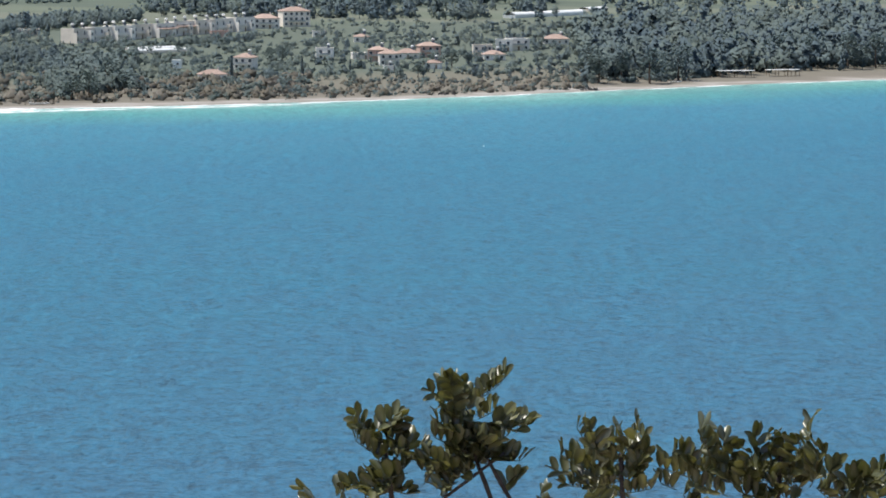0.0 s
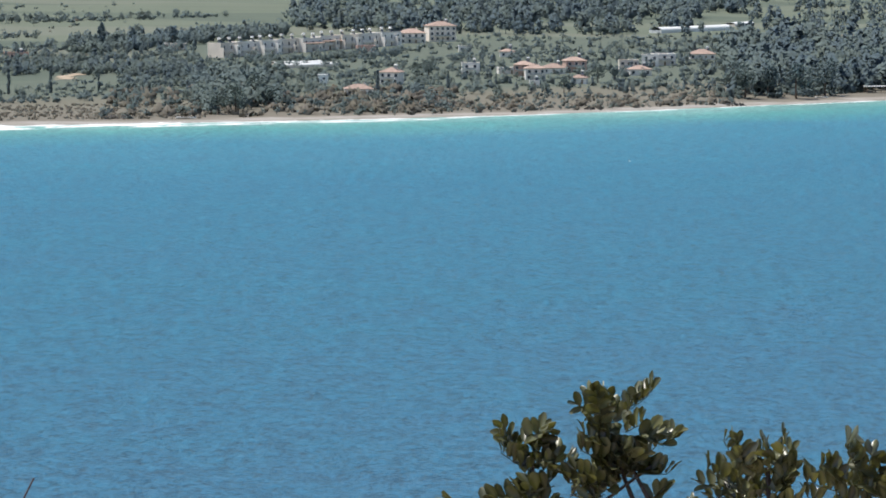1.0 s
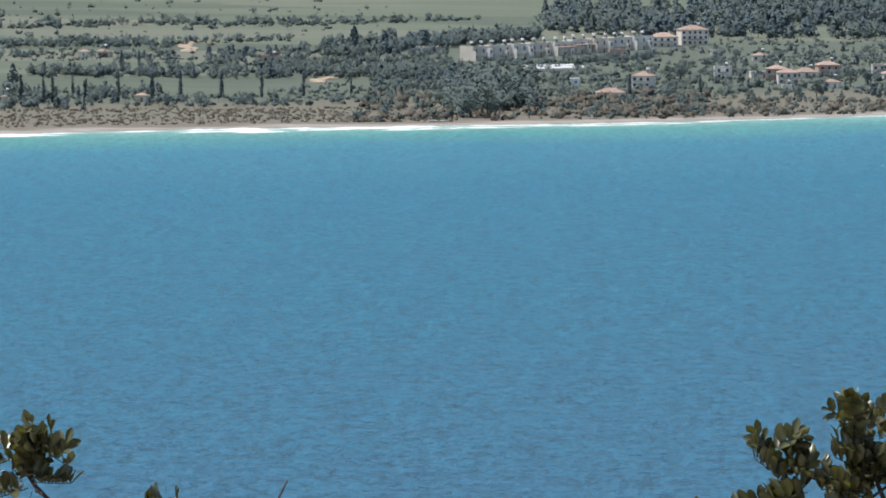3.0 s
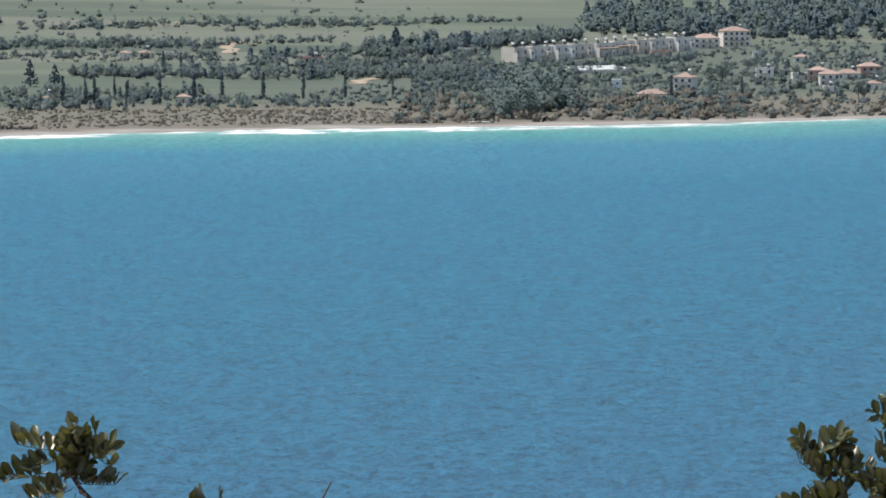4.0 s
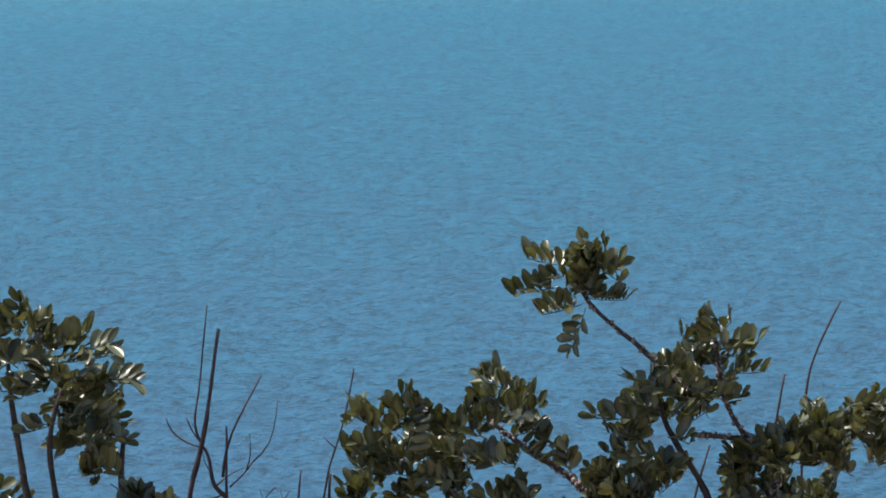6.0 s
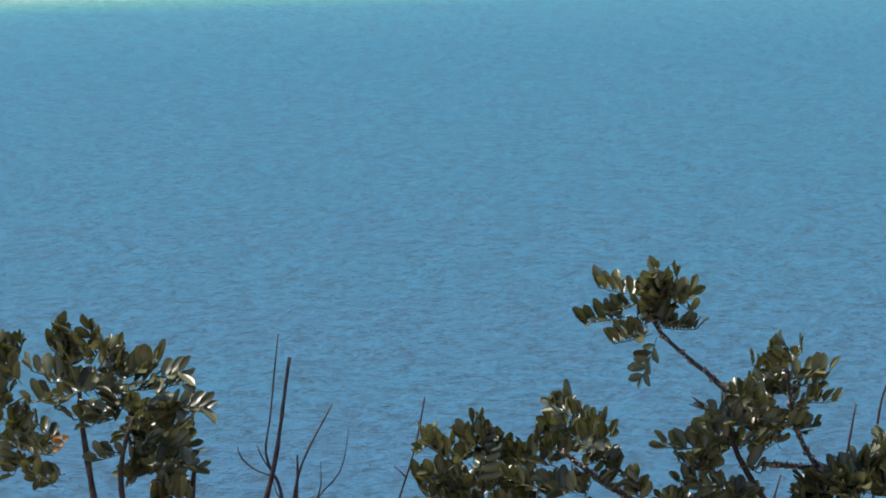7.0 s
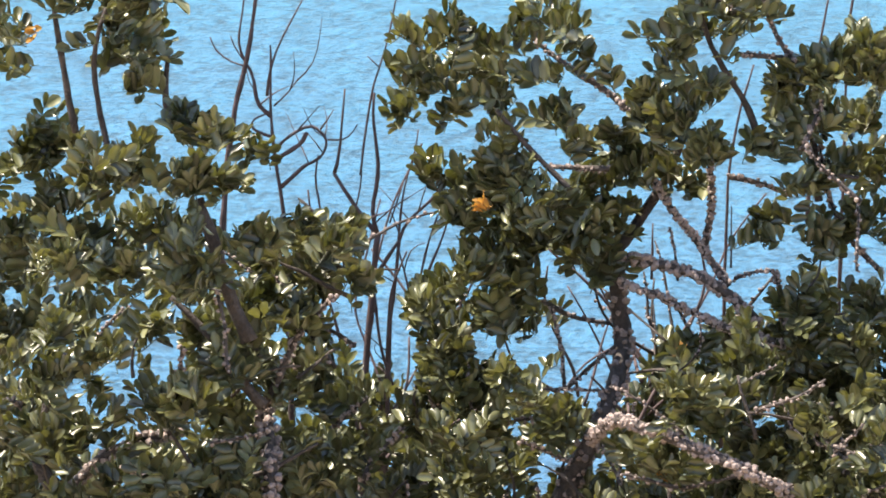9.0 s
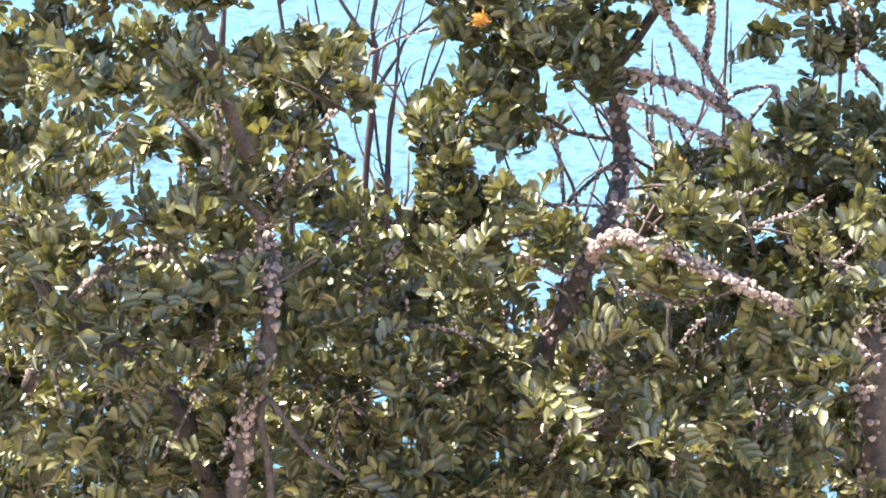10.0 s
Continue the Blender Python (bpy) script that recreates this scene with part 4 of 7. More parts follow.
mid_carob.wood("twig", 0.0048, 0.0031, (-1.173, 10.000, 97.602), (-1.180, 10.000, 97.694), (-1.206, 10.000, 97.799), knobs=1.8)
mid_carob.wood("twig", 0.0063, 0.0050, (-1.238, 10.100, 97.790), (-1.159, 10.100, 97.746), (-1.081, 10.100, 97.742), knobs=0.8)
mid_carob.wood("twig", 0.0056, 0.0037, (-1.184, 10.100, 97.578), (-1.119, 10.100, 97.647), (-1.067, 10.100, 97.689), knobs=0.8)
mid_carob.tufts((-1.972, 10.91, 97.262, 0.122), (-1.864, 11.06, 97.191, 0.097), (-1.760, 11.07, 97.215, 0.097), (-1.624, 10.89, 97.205, 0.106),
           (-1.518, 10.90, 97.256, 0.110), (-1.379, 11.00, 97.233, 0.106), (-1.284, 10.82, 97.258, 0.095), (-1.213, 11.12, 97.188, 0.104),
           (-1.098, 11.06, 97.218, 0.123), (-1.933, 10.86, 97.139, 0.122), (-1.950, 11.03, 97.110, 0.122), (-1.784, 11.04, 97.074, 0.120),
           (-1.581, 10.84, 97.104, 0.108), (-1.564, 10.97, 97.129, 0.093), (-1.461, 11.12, 97.111, 0.120), (-1.273, 10.98, 97.062, 0.104),
           (-1.205, 11.09, 97.039, 0.106), (-1.069, 10.89, 97.090, 0.088), (-2.062, 11.20, 96.844, 0.110), (-1.951, 11.07, 96.959, 0.091), density=0.70)
mid_carob.tufts((-1.789, 11.02, 96.939, 0.115), (-1.593, 10.80, 97.042, 0.115), (-1.527, 10.94, 96.971, 0.114), (-1.383, 10.80, 97.052, 0.113),
           (-1.316, 10.98, 96.934, 0.108), (-1.177, 10.87, 97.003, 0.112), (-1.118, 10.90, 97.006, 0.113), (-1.959, 10.92, 96.793, 0.121),
           (-1.876, 10.86, 96.872, 0.119), (-1.797, 10.91, 96.886, 0.096), (-1.688, 11.00, 96.865, 0.101), (-1.496, 10.85, 96.838, 0.101),
           (-1.411, 11.02, 96.817, 0.102), (-1.371, 11.18, 96.771, 0.100), (-1.189, 11.09, 96.888, 0.120), (-1.046, 11.18, 96.862, 0.116),
           (-2.029, 10.84, 96.737, 0.096), (-1.965, 11.06, 96.716, 0.109), (-1.729, 10.90, 96.692, 0.118), (-1.642, 11.17, 96.652, 0.094), density=0.70)
mid_carob.tufts((-1.553, 11.00, 96.741, 0.112), (-1.425, 11.09, 96.734, 0.106), (-1.301, 11.11, 96.684, 0.120), (-1.152, 10.85, 96.792, 0.112),
           (-1.084, 10.84, 96.831, 0.114), (-2.010, 11.12, 96.571, 0.090), (-1.909, 11.13, 96.556, 0.119), (-1.829, 10.97, 96.544, 0.122),
           (-1.578, 10.81, 96.694, 0.093), (-1.472, 10.81, 96.635, 0.117), (-1.461, 11.12, 96.539, 0.100), (-1.330, 11.08, 96.566, 0.108),
           (-1.182, 10.95, 96.601, 0.103), (-1.081, 11.07, 96.609, 0.092), (-2.079, 11.12, 96.477, 0.118), (-1.854, 10.80, 96.515, 0.117),
           (-1.822, 11.10, 96.474, 0.096), (-1.681, 11.19, 96.469, 0.114), (-1.596, 11.15, 96.478, 0.095), (-1.401, 11.15, 96.428, 0.107), density=0.70)
mid_carob.tufts((-1.310, 10.98, 96.531, 0.122), (-1.233, 11.04, 96.535, 0.107), (-1.054, 10.85, 96.504, 0.097), density=0.70)
mid_carob.tufts((-1.283, 11.17, 96.899, 0.063), (-1.259, 11.15, 96.982, 0.056), (-1.361, 11.16, 96.565, 0.070), (-1.307, 11.18, 97.033, 0.049),
           (-1.396, 11.13, 96.921, 0.063), (-1.200, 11.28, 96.888, 0.063), (-1.177, 11.20, 96.955, 0.049), (-0.743, 11.25, 96.930, 0.070),
           (-0.848, 11.16, 96.695, 0.077), (-1.297, 11.23, 96.806, 0.070), (-0.850, 11.28, 96.619, 0.070), (-1.009, 11.15, 96.751, 0.063), density=0.90)
mid_carob.undergrowth((-1.768, 9.600, 97.009), (-0.975, 9.950, 97.599), 40, 0.16, None, 0.90, 2.6)
mid_carob.withered((-1.299, 9.600, 98.123), (-1.287, 9.600, 98.108))
mid_carob.finish()

right_carob = Carob("spreading carob tree with densely studded branches", (0.100, 10.300, 95.200), 13)
right_carob.tufts((-0.674, 10.08, 98.318, 0.057), (-0.591, 9.97, 98.338, 0.076), (-0.529, 10.22, 98.376, 0.051), (-0.487, 10.03, 98.356, 0.051),
           (-0.606, 10.04, 98.223, 0.082), (-0.683, 10.23, 98.200, 0.057), (-0.731, 10.01, 98.175, 0.044), (-0.514, 10.23, 98.205, 0.069),
           (-0.567, 10.04, 98.106, 0.082), (-0.483, 10.15, 98.102, 0.063), (-0.639, 9.98, 98.077, 0.063), (-0.725, 10.22, 97.963, 0.038),
           (-0.503, 10.07, 97.999, 0.069), (-0.591, 10.05, 97.948, 0.076), (-0.739, 10.15, 97.938, 0.040), density=1.00)
right_carob.sprays(10.00, (-0.618, 98.328, -0.707, 98.326), (-0.606, 98.353, -0.695, 98.345), (-0.581, 98.341, -0.631, 98.372), (-0.543, 98.354, -0.581, 98.392),
                (-0.479, 98.368, -0.537, 98.425), (-0.467, 98.369, -0.511, 98.432), (-0.454, 98.375, -0.499, 98.406), (-0.429, 98.369, -0.461, 98.420),
                (-0.410, 98.382, -0.392, 98.466), (-0.404, 98.370, -0.429, 98.439), (-0.391, 98.357, -0.366, 98.409), (-0.403, 98.331, -0.353, 98.339),
                (-0.391, 98.344, -0.360, 98.377), (-0.530, 98.329, -0.593, 98.354), (-0.492, 98.330, -0.555, 98.348), (-0.454, 98.318, -0.517, 98.342),
                (-0.428, 98.305, -0.492, 98.330), (-0.417, 98.408, -0.411, 98.459))
right_carob.sprays(10.00, (-0.164, 98.335, -0.265, 98.321), (-0.164, 98.348, -0.221, 98.405), (-0.152, 98.374, -0.184, 98.469), (-0.139, 98.380, -0.147, 98.470),
                (-0.127, 98.387, -0.109, 98.470), (-0.114, 98.381, -0.077, 98.445), (-0.114, 98.336, -0.196, 98.360), (-0.089, 98.337, -0.064, 98.401))
right_carob.tufts((-0.684, 10.12, 98.306, 0.063), (-0.570, 10.04, 98.386, 0.057), (-0.499, 10.01, 98.405, 0.051), (-0.478, 10.12, 98.311, 0.063),
           (-0.397, 9.99, 98.442, 0.057), (-0.398, 10.19, 98.326, 0.057), (-0.179, 10.06, 98.460, 0.051), (-0.103, 10.02, 98.448, 0.057),
           (-0.178, 10.06, 98.390, 0.063), (-0.240, 10.01, 98.333, 0.057), (-0.089, 10.06, 98.353, 0.076), (-0.014, 10.11, 98.384, 0.076),
           (0.062, 10.08, 98.340, 0.076), density=0.55)
right_carob.tufts((-0.624, 9.95, 97.808, 0.074), (-0.609, 10.23, 97.774, 0.074), (-0.474, 9.97, 97.802, 0.071), (-0.379, 9.86, 97.843, 0.075),
           (-0.734, 9.80, 97.737, 0.074), (-0.627, 9.93, 97.741, 0.065), (-0.526, 10.05, 97.718, 0.068), (-0.499, 9.93, 97.710, 0.083),
           (-0.340, 10.22, 97.605, 0.071), (-0.789, 10.07, 97.548, 0.081), (-0.620, 9.98, 97.553, 0.084), (-0.556, 10.08, 97.621, 0.064),
           (-0.502, 10.05, 97.556, 0.078), (-0.414, 10.06, 97.618, 0.063), (-0.742, 10.00, 97.452, 0.080), (-0.626, 10.01, 97.484, 0.079),
           (-0.600, 10.00, 97.531, 0.086), (-0.494, 10.17, 97.454, 0.083), (-0.364, 9.85, 97.544, 0.065), (-0.731, 10.14, 97.330, 0.069), density=1.05)
right_carob.tufts((-0.667, 9.90, 97.458, 0.073), (-0.573, 10.17, 97.356, 0.070), (-0.462, 9.79, 97.436, 0.069), (-0.402, 9.99, 97.369, 0.077), density=1.05)
right_carob.tufts((-0.958, 10.28, 97.619, 0.060), (-0.875, 10.02, 97.694, 0.054), (-0.814, 10.37, 97.650, 0.064), (-0.690, 10.34, 97.653, 0.072),
           (-0.596, 10.37, 97.674, 0.065), (-0.557, 10.28, 97.626, 0.061), (-0.420, 10.25, 97.656, 0.073), (-0.961, 10.39, 97.537, 0.067),
           (-0.862, 10.11, 97.589, 0.054), (-0.806, 10.12, 97.621, 0.073), (-0.668, 10.05, 97.636, 0.068), (-0.628, 10.07, 97.587, 0.076),
           (-0.550, 10.32, 97.572, 0.073), (-0.393, 10.04, 97.618, 0.064), density=0.90)
right_carob.tufts((-0.873, 9.55, 97.715, 0.090), (-0.785, 9.65, 97.649, 0.076), (-0.725, 9.78, 97.664, 0.094), (-0.571, 9.57, 97.666, 0.079),
           (-0.521, 10.08, 97.564, 0.079), (-0.421, 9.85, 97.639, 0.094), (-0.673, 9.94, 97.469, 0.093), (-0.583, 10.04, 97.528, 0.092),
           (-0.425, 9.64, 97.580, 0.090), (-0.932, 10.03, 97.335, 0.077), (-0.793, 10.07, 97.347, 0.085), (-0.706, 9.66, 97.460, 0.077),
           (-0.544, 9.58, 97.463, 0.077), (-0.544, 9.98, 97.373, 0.087), (-0.952, 10.03, 97.249, 0.087), (-0.800, 9.98, 97.227, 0.085),
           (-0.658, 9.74, 97.332, 0.093), (-0.657, 9.86, 97.285, 0.085), (-0.509, 9.57, 97.389, 0.084), (-0.904, 9.64, 97.233, 0.084), density=0.85)
right_carob.tufts((-0.842, 9.75, 97.193, 0.090), (-0.761, 9.95, 97.145, 0.085), (-0.590, 9.55, 97.344, 0.094), (-0.984, 10.06, 96.976, 0.076),
           (-0.760, 9.52, 97.236, 0.093), (-0.717, 10.08, 97.050, 0.092), (-0.583, 9.64, 97.153, 0.080), (-0.964, 9.99, 96.975, 0.074),
           (-0.774, 9.99, 96.951, 0.092), (-0.755, 10.07, 96.891, 0.075), (-0.646, 9.78, 96.993, 0.077), (-0.467, 9.92, 97.015, 0.071),
           (-0.401, 9.68, 97.017, 0.073), (-0.960, 10.00, 96.808, 0.094), (-0.833, 9.57, 96.926, 0.092), (-0.735, 10.03, 96.873, 0.086),
           (-0.652, 9.86, 96.926, 0.094), (-0.444, 9.54, 96.956, 0.093), (-0.379, 10.06, 96.824, 0.069), density=0.85)
right_carob.tufts((-1.041, 10.79, 97.387, 0.085), (-0.847, 10.25, 97.428, 0.105), (-0.646, 10.69, 97.308, 0.097), (-0.580, 10.55, 97.448, 0.091),
           (-0.348, 10.24, 97.505, 0.102), (-0.972, 10.58, 97.273, 0.107), (-0.852, 10.20, 97.295, 0.097), (-0.628, 10.71, 97.180, 0.102),
           (-0.493, 10.38, 97.260, 0.102), (-0.386, 10.75, 97.201, 0.115), (-0.959, 10.74, 96.970, 0.108), (-0.795, 10.28, 97.085, 0.090),
           (-0.609, 10.44, 97.135, 0.104), (-0.538, 10.29, 97.168, 0.118), (-0.385, 10.65, 97.020, 0.108), (-0.942, 10.26, 96.963, 0.086),
           (-0.741, 10.24, 96.996, 0.100), (-0.725, 10.27, 97.047, 0.108), (-0.487, 10.72, 96.941, 0.097), (-0.377, 10.35, 96.966, 0.109), density=0.72)
right_carob.tufts((-0.957, 10.39, 96.838, 0.086), (-0.812, 10.47, 96.838, 0.100), (-0.677, 10.53, 96.758, 0.116), (-0.484, 10.45, 96.863, 0.117),
           (-0.404, 10.77, 96.779, 0.108), (-1.017, 10.40, 96.663, 0.096), (-0.801, 10.49, 96.557, 0.105), (-0.671, 10.72, 96.590, 0.106),
           (-0.505, 10.35, 96.687, 0.091), (-0.336, 10.30, 96.633, 0.092), density=0.72)
right_carob.tufts((-0.307, 10.42, 97.935, 0.123), (-0.196, 10.15, 97.988, 0.125), (-0.386, 10.60, 97.687, 0.101), (-0.099, 10.48, 97.764, 0.116),
           (-0.362, 10.49, 97.473, 0.099), (-0.099, 10.37, 97.431, 0.102), (-0.266, 9.96, 97.466, 0.116), (-0.093, 10.35, 97.297, 0.129),
           (-0.418, 10.26, 97.149, 0.122), (-0.104, 10.19, 97.237, 0.107), (-0.440, 10.25, 96.852, 0.094), (-0.151, 10.04, 96.906, 0.104), density=0.30)
right_carob.wood("trunk", 0.0688, 0.0288, (-0.400, 10.100, 96.401), (-0.425, 9.800, 97.004), (-0.452, 9.800, 97.346), (-0.498, 9.900, 97.476), knobs=1.5)
right_carob.wood("limb", 0.0158, 0.0083, (-0.521, 10.100, 97.424), (-0.608, 10.100, 97.555), (-0.688, 10.100, 97.685), (-0.754, 10.100, 97.723), knobs=2.0)
right_carob.wood("limb", 0.0083, 0.0048, (-0.664, 10.100, 97.689), (-0.685, 10.100, 97.767), (-0.699, 10.100, 97.873), knobs=2.2)
right_carob.wood("twig", 0.0041, 0.0028, (-0.796, 10.100, 97.854), (-0.744, 10.100, 97.879), (-0.699, 10.100, 97.873), knobs=1.8)
right_carob.wood("limb", 0.0069, 0.0048, (-0.812, 10.100, 98.093), (-0.734, 10.100, 98.082), (-0.670, 10.100, 98.051), knobs=1.5)
right_carob.wood("limb", 0.0076, 0.0034, (-0.461, 10.100, 97.880), (-0.540, 10.100, 97.956), (-0.586, 10.100, 98.047), (-0.608, 10.100, 98.176), knobs=1.5)
right_carob.wood("limb", 0.0117, 0.0062, (-0.482, 9.950, 97.361), (-0.562, 9.950, 97.516), (-0.678, 9.950, 97.617), (-0.781, 9.950, 97.693), knobs=1.6)
right_carob.wood("limb", 0.0100, 0.0056, (-0.608, 10.100, 98.042), (-0.623, 10.100, 98.198), (-0.624, 10.100, 98.302))
right_carob.tufts((-0.985, 11.19, 97.231, 0.089), (-0.923, 10.98, 97.315, 0.105), (-0.744, 11.14, 97.307, 0.096), (-0.690, 11.08, 97.252, 0.099),
           (-0.525, 10.91, 97.341, 0.113), (-0.399, 10.98, 97.331, 0.104), (-0.956, 11.14, 97.092, 0.105), (-0.934, 10.99, 97.141, 0.103),
           (-0.811, 11.00, 97.188, 0.097), (-0.692, 11.09, 97.166, 0.088), (-0.589, 10.86, 97.244, 0.101), (-0.488, 10.98, 97.231, 0.115),
           (-1.030, 11.01, 97.001, 0.094), (-0.942, 11.03, 97.057, 0.116), (-0.757, 11.08, 97.045, 0.121), (-0.681, 10.91, 97.128, 0.109),
           (-0.526, 10.99, 97.103, 0.088), (-0.419, 10.98, 97.063, 0.096), (-0.954, 10.84, 96.963, 0.123), (-0.867, 11.11, 96.890, 0.123), density=0.70)
right_carob.tufts((-0.788, 11.18, 96.884, 0.118), (-0.694, 11.02, 96.992, 0.092), (-0.496, 10.96, 96.967, 0.101), (-0.427, 10.95, 96.987, 0.103),
           (-0.952, 10.98, 96.790, 0.115), (-0.914, 10.95, 96.851, 0.101), (-0.753, 10.91, 96.894, 0.100), (-0.678, 11.18, 96.747, 0.088),
           (-0.545, 10.95, 96.864, 0.102), (-0.389, 10.89, 96.837, 0.116), (-1.050, 11.06, 96.699, 0.089), (-0.832, 10.80, 96.796, 0.112),
           (-0.787, 10.94, 96.749, 0.095), (-0.708, 11.02, 96.719, 0.097), (-0.509, 11.13, 96.658, 0.089), (-0.390, 10.92, 96.781, 0.115),
           (-0.931, 10.82, 96.671, 0.120), (-0.890, 11.19, 96.550, 0.089), (-0.704, 10.80, 96.620, 0.111), (-0.680, 10.97, 96.578, 0.113), density=0.70)
right_carob.tufts((-0.531, 11.00, 96.653, 0.111), (-0.481, 11.19, 96.604, 0.114), density=0.70)
right_carob.undergrowth((-0.920, 9.550, 97.047), (-0.439, 9.900, 97.685), 40, 0.16, None, 0.90, 2.8)
right_carob.undergrowth((-0.720, 9.850, 97.750), (-0.480, 10.000, 98.200), 6, 0.16, None, 0.80, 2.6)
right_carob.undergrowth((-1.014, 10.100, 97.543), (-0.818, 10.400, 97.698), 10, 0.22, None, 0.90, 1.5)
right_carob.withered((-0.858, 9.600, 97.812), (-0.935, 9.600, 97.529))
right_carob.tufts((-0.571, 10.82, 96.871, 0.068), (-0.551, 10.71, 96.860, 0.061), (-0.627, 10.73, 96.771, 0.061), (-0.592, 10.81, 96.895, 0.054), density=0.90)
right_carob.finish()

far_carob = Carob("carob tree with leafy tips reaching over the slope", (1.100, 10.200, 95.400), 14)
far_carob.sprays(10.00, (0.803, 98.803, 0.790, 98.892), (0.815, 98.815, 0.828, 98.882), (0.822, 98.828, 0.777, 98.860), (0.841, 98.828, 0.752, 98.845),
                (0.849, 98.837, 0.908, 98.872), (0.853, 98.847, 0.916, 98.882), (0.857, 98.790, 0.898, 98.808), (0.866, 98.786, 0.961, 98.767),
                (0.872, 98.780, 0.942, 98.763), (0.834, 98.796, 0.790, 98.790), (0.828, 98.758, 0.758, 98.782), (0.841, 98.720, 0.743, 98.752),
                (0.844, 98.732, 0.796, 98.752), (0.860, 98.726, 0.872, 98.758), (0.866, 98.719, 0.929, 98.754), (0.853, 98.701, 0.951, 98.691),
                (0.872, 98.694, 0.923, 98.700), (0.847, 98.707, 0.796, 98.720))
far_carob.sprays(10.00, (0.822, 98.682, 0.720, 98.676), (0.796, 98.688, 0.746, 98.705), (0.834, 98.669, 0.784, 98.657), (0.809, 98.656, 0.758, 98.638),
                (0.657, 98.703, 0.575, 98.741), (0.644, 98.722, 0.575, 98.771), (0.619, 98.747, 0.594, 98.792), (0.657, 98.760, 0.657, 98.804),
                (0.670, 98.760, 0.682, 98.800), (0.619, 98.760, 0.670, 98.791), (0.670, 98.702, 0.695, 98.740), (0.727, 98.702, 0.720, 98.727),
                (0.695, 98.677, 0.619, 98.658), (0.670, 98.671, 0.606, 98.633), (0.657, 98.645, 0.568, 98.634), (0.657, 98.633, 0.695, 98.619),
                (0.695, 98.721, 0.644, 98.741), (0.720, 98.702, 0.657, 98.722))
far_carob.sprays(10.00, (0.910, 98.623, 0.942, 98.642), (0.885, 98.719, 0.847, 98.751), (1.126, 98.698, 1.069, 98.768), (1.126, 98.711, 1.103, 98.762),
                (1.139, 98.685, 1.158, 98.742), (1.158, 98.697, 1.184, 98.755), (1.171, 98.704, 1.222, 98.761), (1.190, 98.703, 1.228, 98.729),
                (1.127, 98.653, 1.031, 98.660), (1.114, 98.666, 1.037, 98.699), (1.127, 98.653, 1.076, 98.692), (1.146, 98.653, 1.107, 98.698),
                (1.190, 98.652, 1.228, 98.703), (1.178, 98.640, 1.247, 98.709), (1.216, 98.652, 1.190, 98.691), (1.139, 98.634, 1.050, 98.631),
                (1.178, 98.627, 1.229, 98.633), (1.356, 98.651, 1.260, 98.671))
far_carob.sprays(10.00, (1.356, 98.663, 1.286, 98.709), (1.350, 98.670, 1.311, 98.709), (1.388, 98.689, 1.343, 98.759), (1.388, 98.695, 1.400, 98.759),
                (1.394, 98.682, 1.407, 98.733), (1.375, 98.663, 1.350, 98.702), (1.420, 98.676, 1.433, 98.720), (1.459, 98.650, 1.471, 98.720),
                (1.497, 98.681, 1.477, 98.739), (1.522, 98.675, 1.503, 98.758), (1.548, 98.674, 1.554, 98.732), (1.561, 98.661, 1.586, 98.751),
                (1.587, 98.661, 1.624, 98.769), (1.600, 98.648, 1.631, 98.725), (1.600, 98.635, 1.644, 98.699), (1.638, 98.635, 1.664, 98.667),
                (1.690, 98.622, 1.702, 98.653), (1.690, 98.628, 1.766, 98.666))
far_carob.sprays(10.00, (1.703, 98.609, 1.754, 98.640), (1.446, 98.637, 1.395, 98.663), (1.484, 98.637, 1.446, 98.669), (1.536, 98.623, 1.497, 98.662),
                (1.305, 98.626, 1.267, 98.639), (1.382, 98.625, 1.331, 98.645), (1.420, 98.612, 1.369, 98.625), (1.587, 98.623, 1.548, 98.661),
                (1.484, 98.611, 1.433, 98.624), (1.561, 98.604, 1.510, 98.630), (1.651, 98.603, 1.612, 98.629))
far_carob.tufts((0.798, 10.02, 98.851, 0.036), (0.817, 10.02, 98.787, 0.036), (0.855, 10.02, 98.736, 0.040), (0.874, 10.02, 98.710, 0.038), (0.633, 10.02, 98.719, 0.036), (0.798, 10.02, 98.718, 0.036), (0.658, 10.02, 98.662, 0.036), density=0.5)
far_carob.tufts((0.822, 10.06, 98.700, 0.045), (0.640, 10.04, 98.640, 0.050), (0.760, 10.03, 98.640, 0.045), (1.136, 10.04, 98.650, 0.055), (1.408, 10.07, 98.650, 0.060),
           (1.567, 10.10, 98.650, 0.065), (1.480, 10.04, 98.640, 0.060), (1.690, 10.00, 98.600, 0.055), density=0.6)
far_carob.tufts((0.521, 10.46, 98.539, 0.089), (0.628, 10.15, 98.518, 0.106), (0.817, 10.16, 98.525, 0.103), (1.027, 10.37, 98.489, 0.089),
           (1.183, 10.27, 98.543, 0.096), (1.409, 10.16, 98.577, 0.099), (1.488, 10.05, 98.620, 0.094), (1.789, 10.18, 98.543, 0.121),
           (1.915, 9.87, 98.527, 0.098), (0.536, 10.03, 98.438, 0.094), (0.684, 10.43, 98.289, 0.103), (0.853, 9.93, 98.390, 0.088),
           (1.076, 9.91, 98.416, 0.121), (1.292, 10.44, 98.348, 0.102), (1.366, 10.11, 98.395, 0.107), (1.520, 10.22, 98.310, 0.097),
           (1.795, 10.26, 98.354, 0.097), (1.851, 10.35, 98.342, 0.120), (0.563, 10.07, 98.281, 0.094), (0.704, 10.39, 98.141, 0.104), density=0.30)
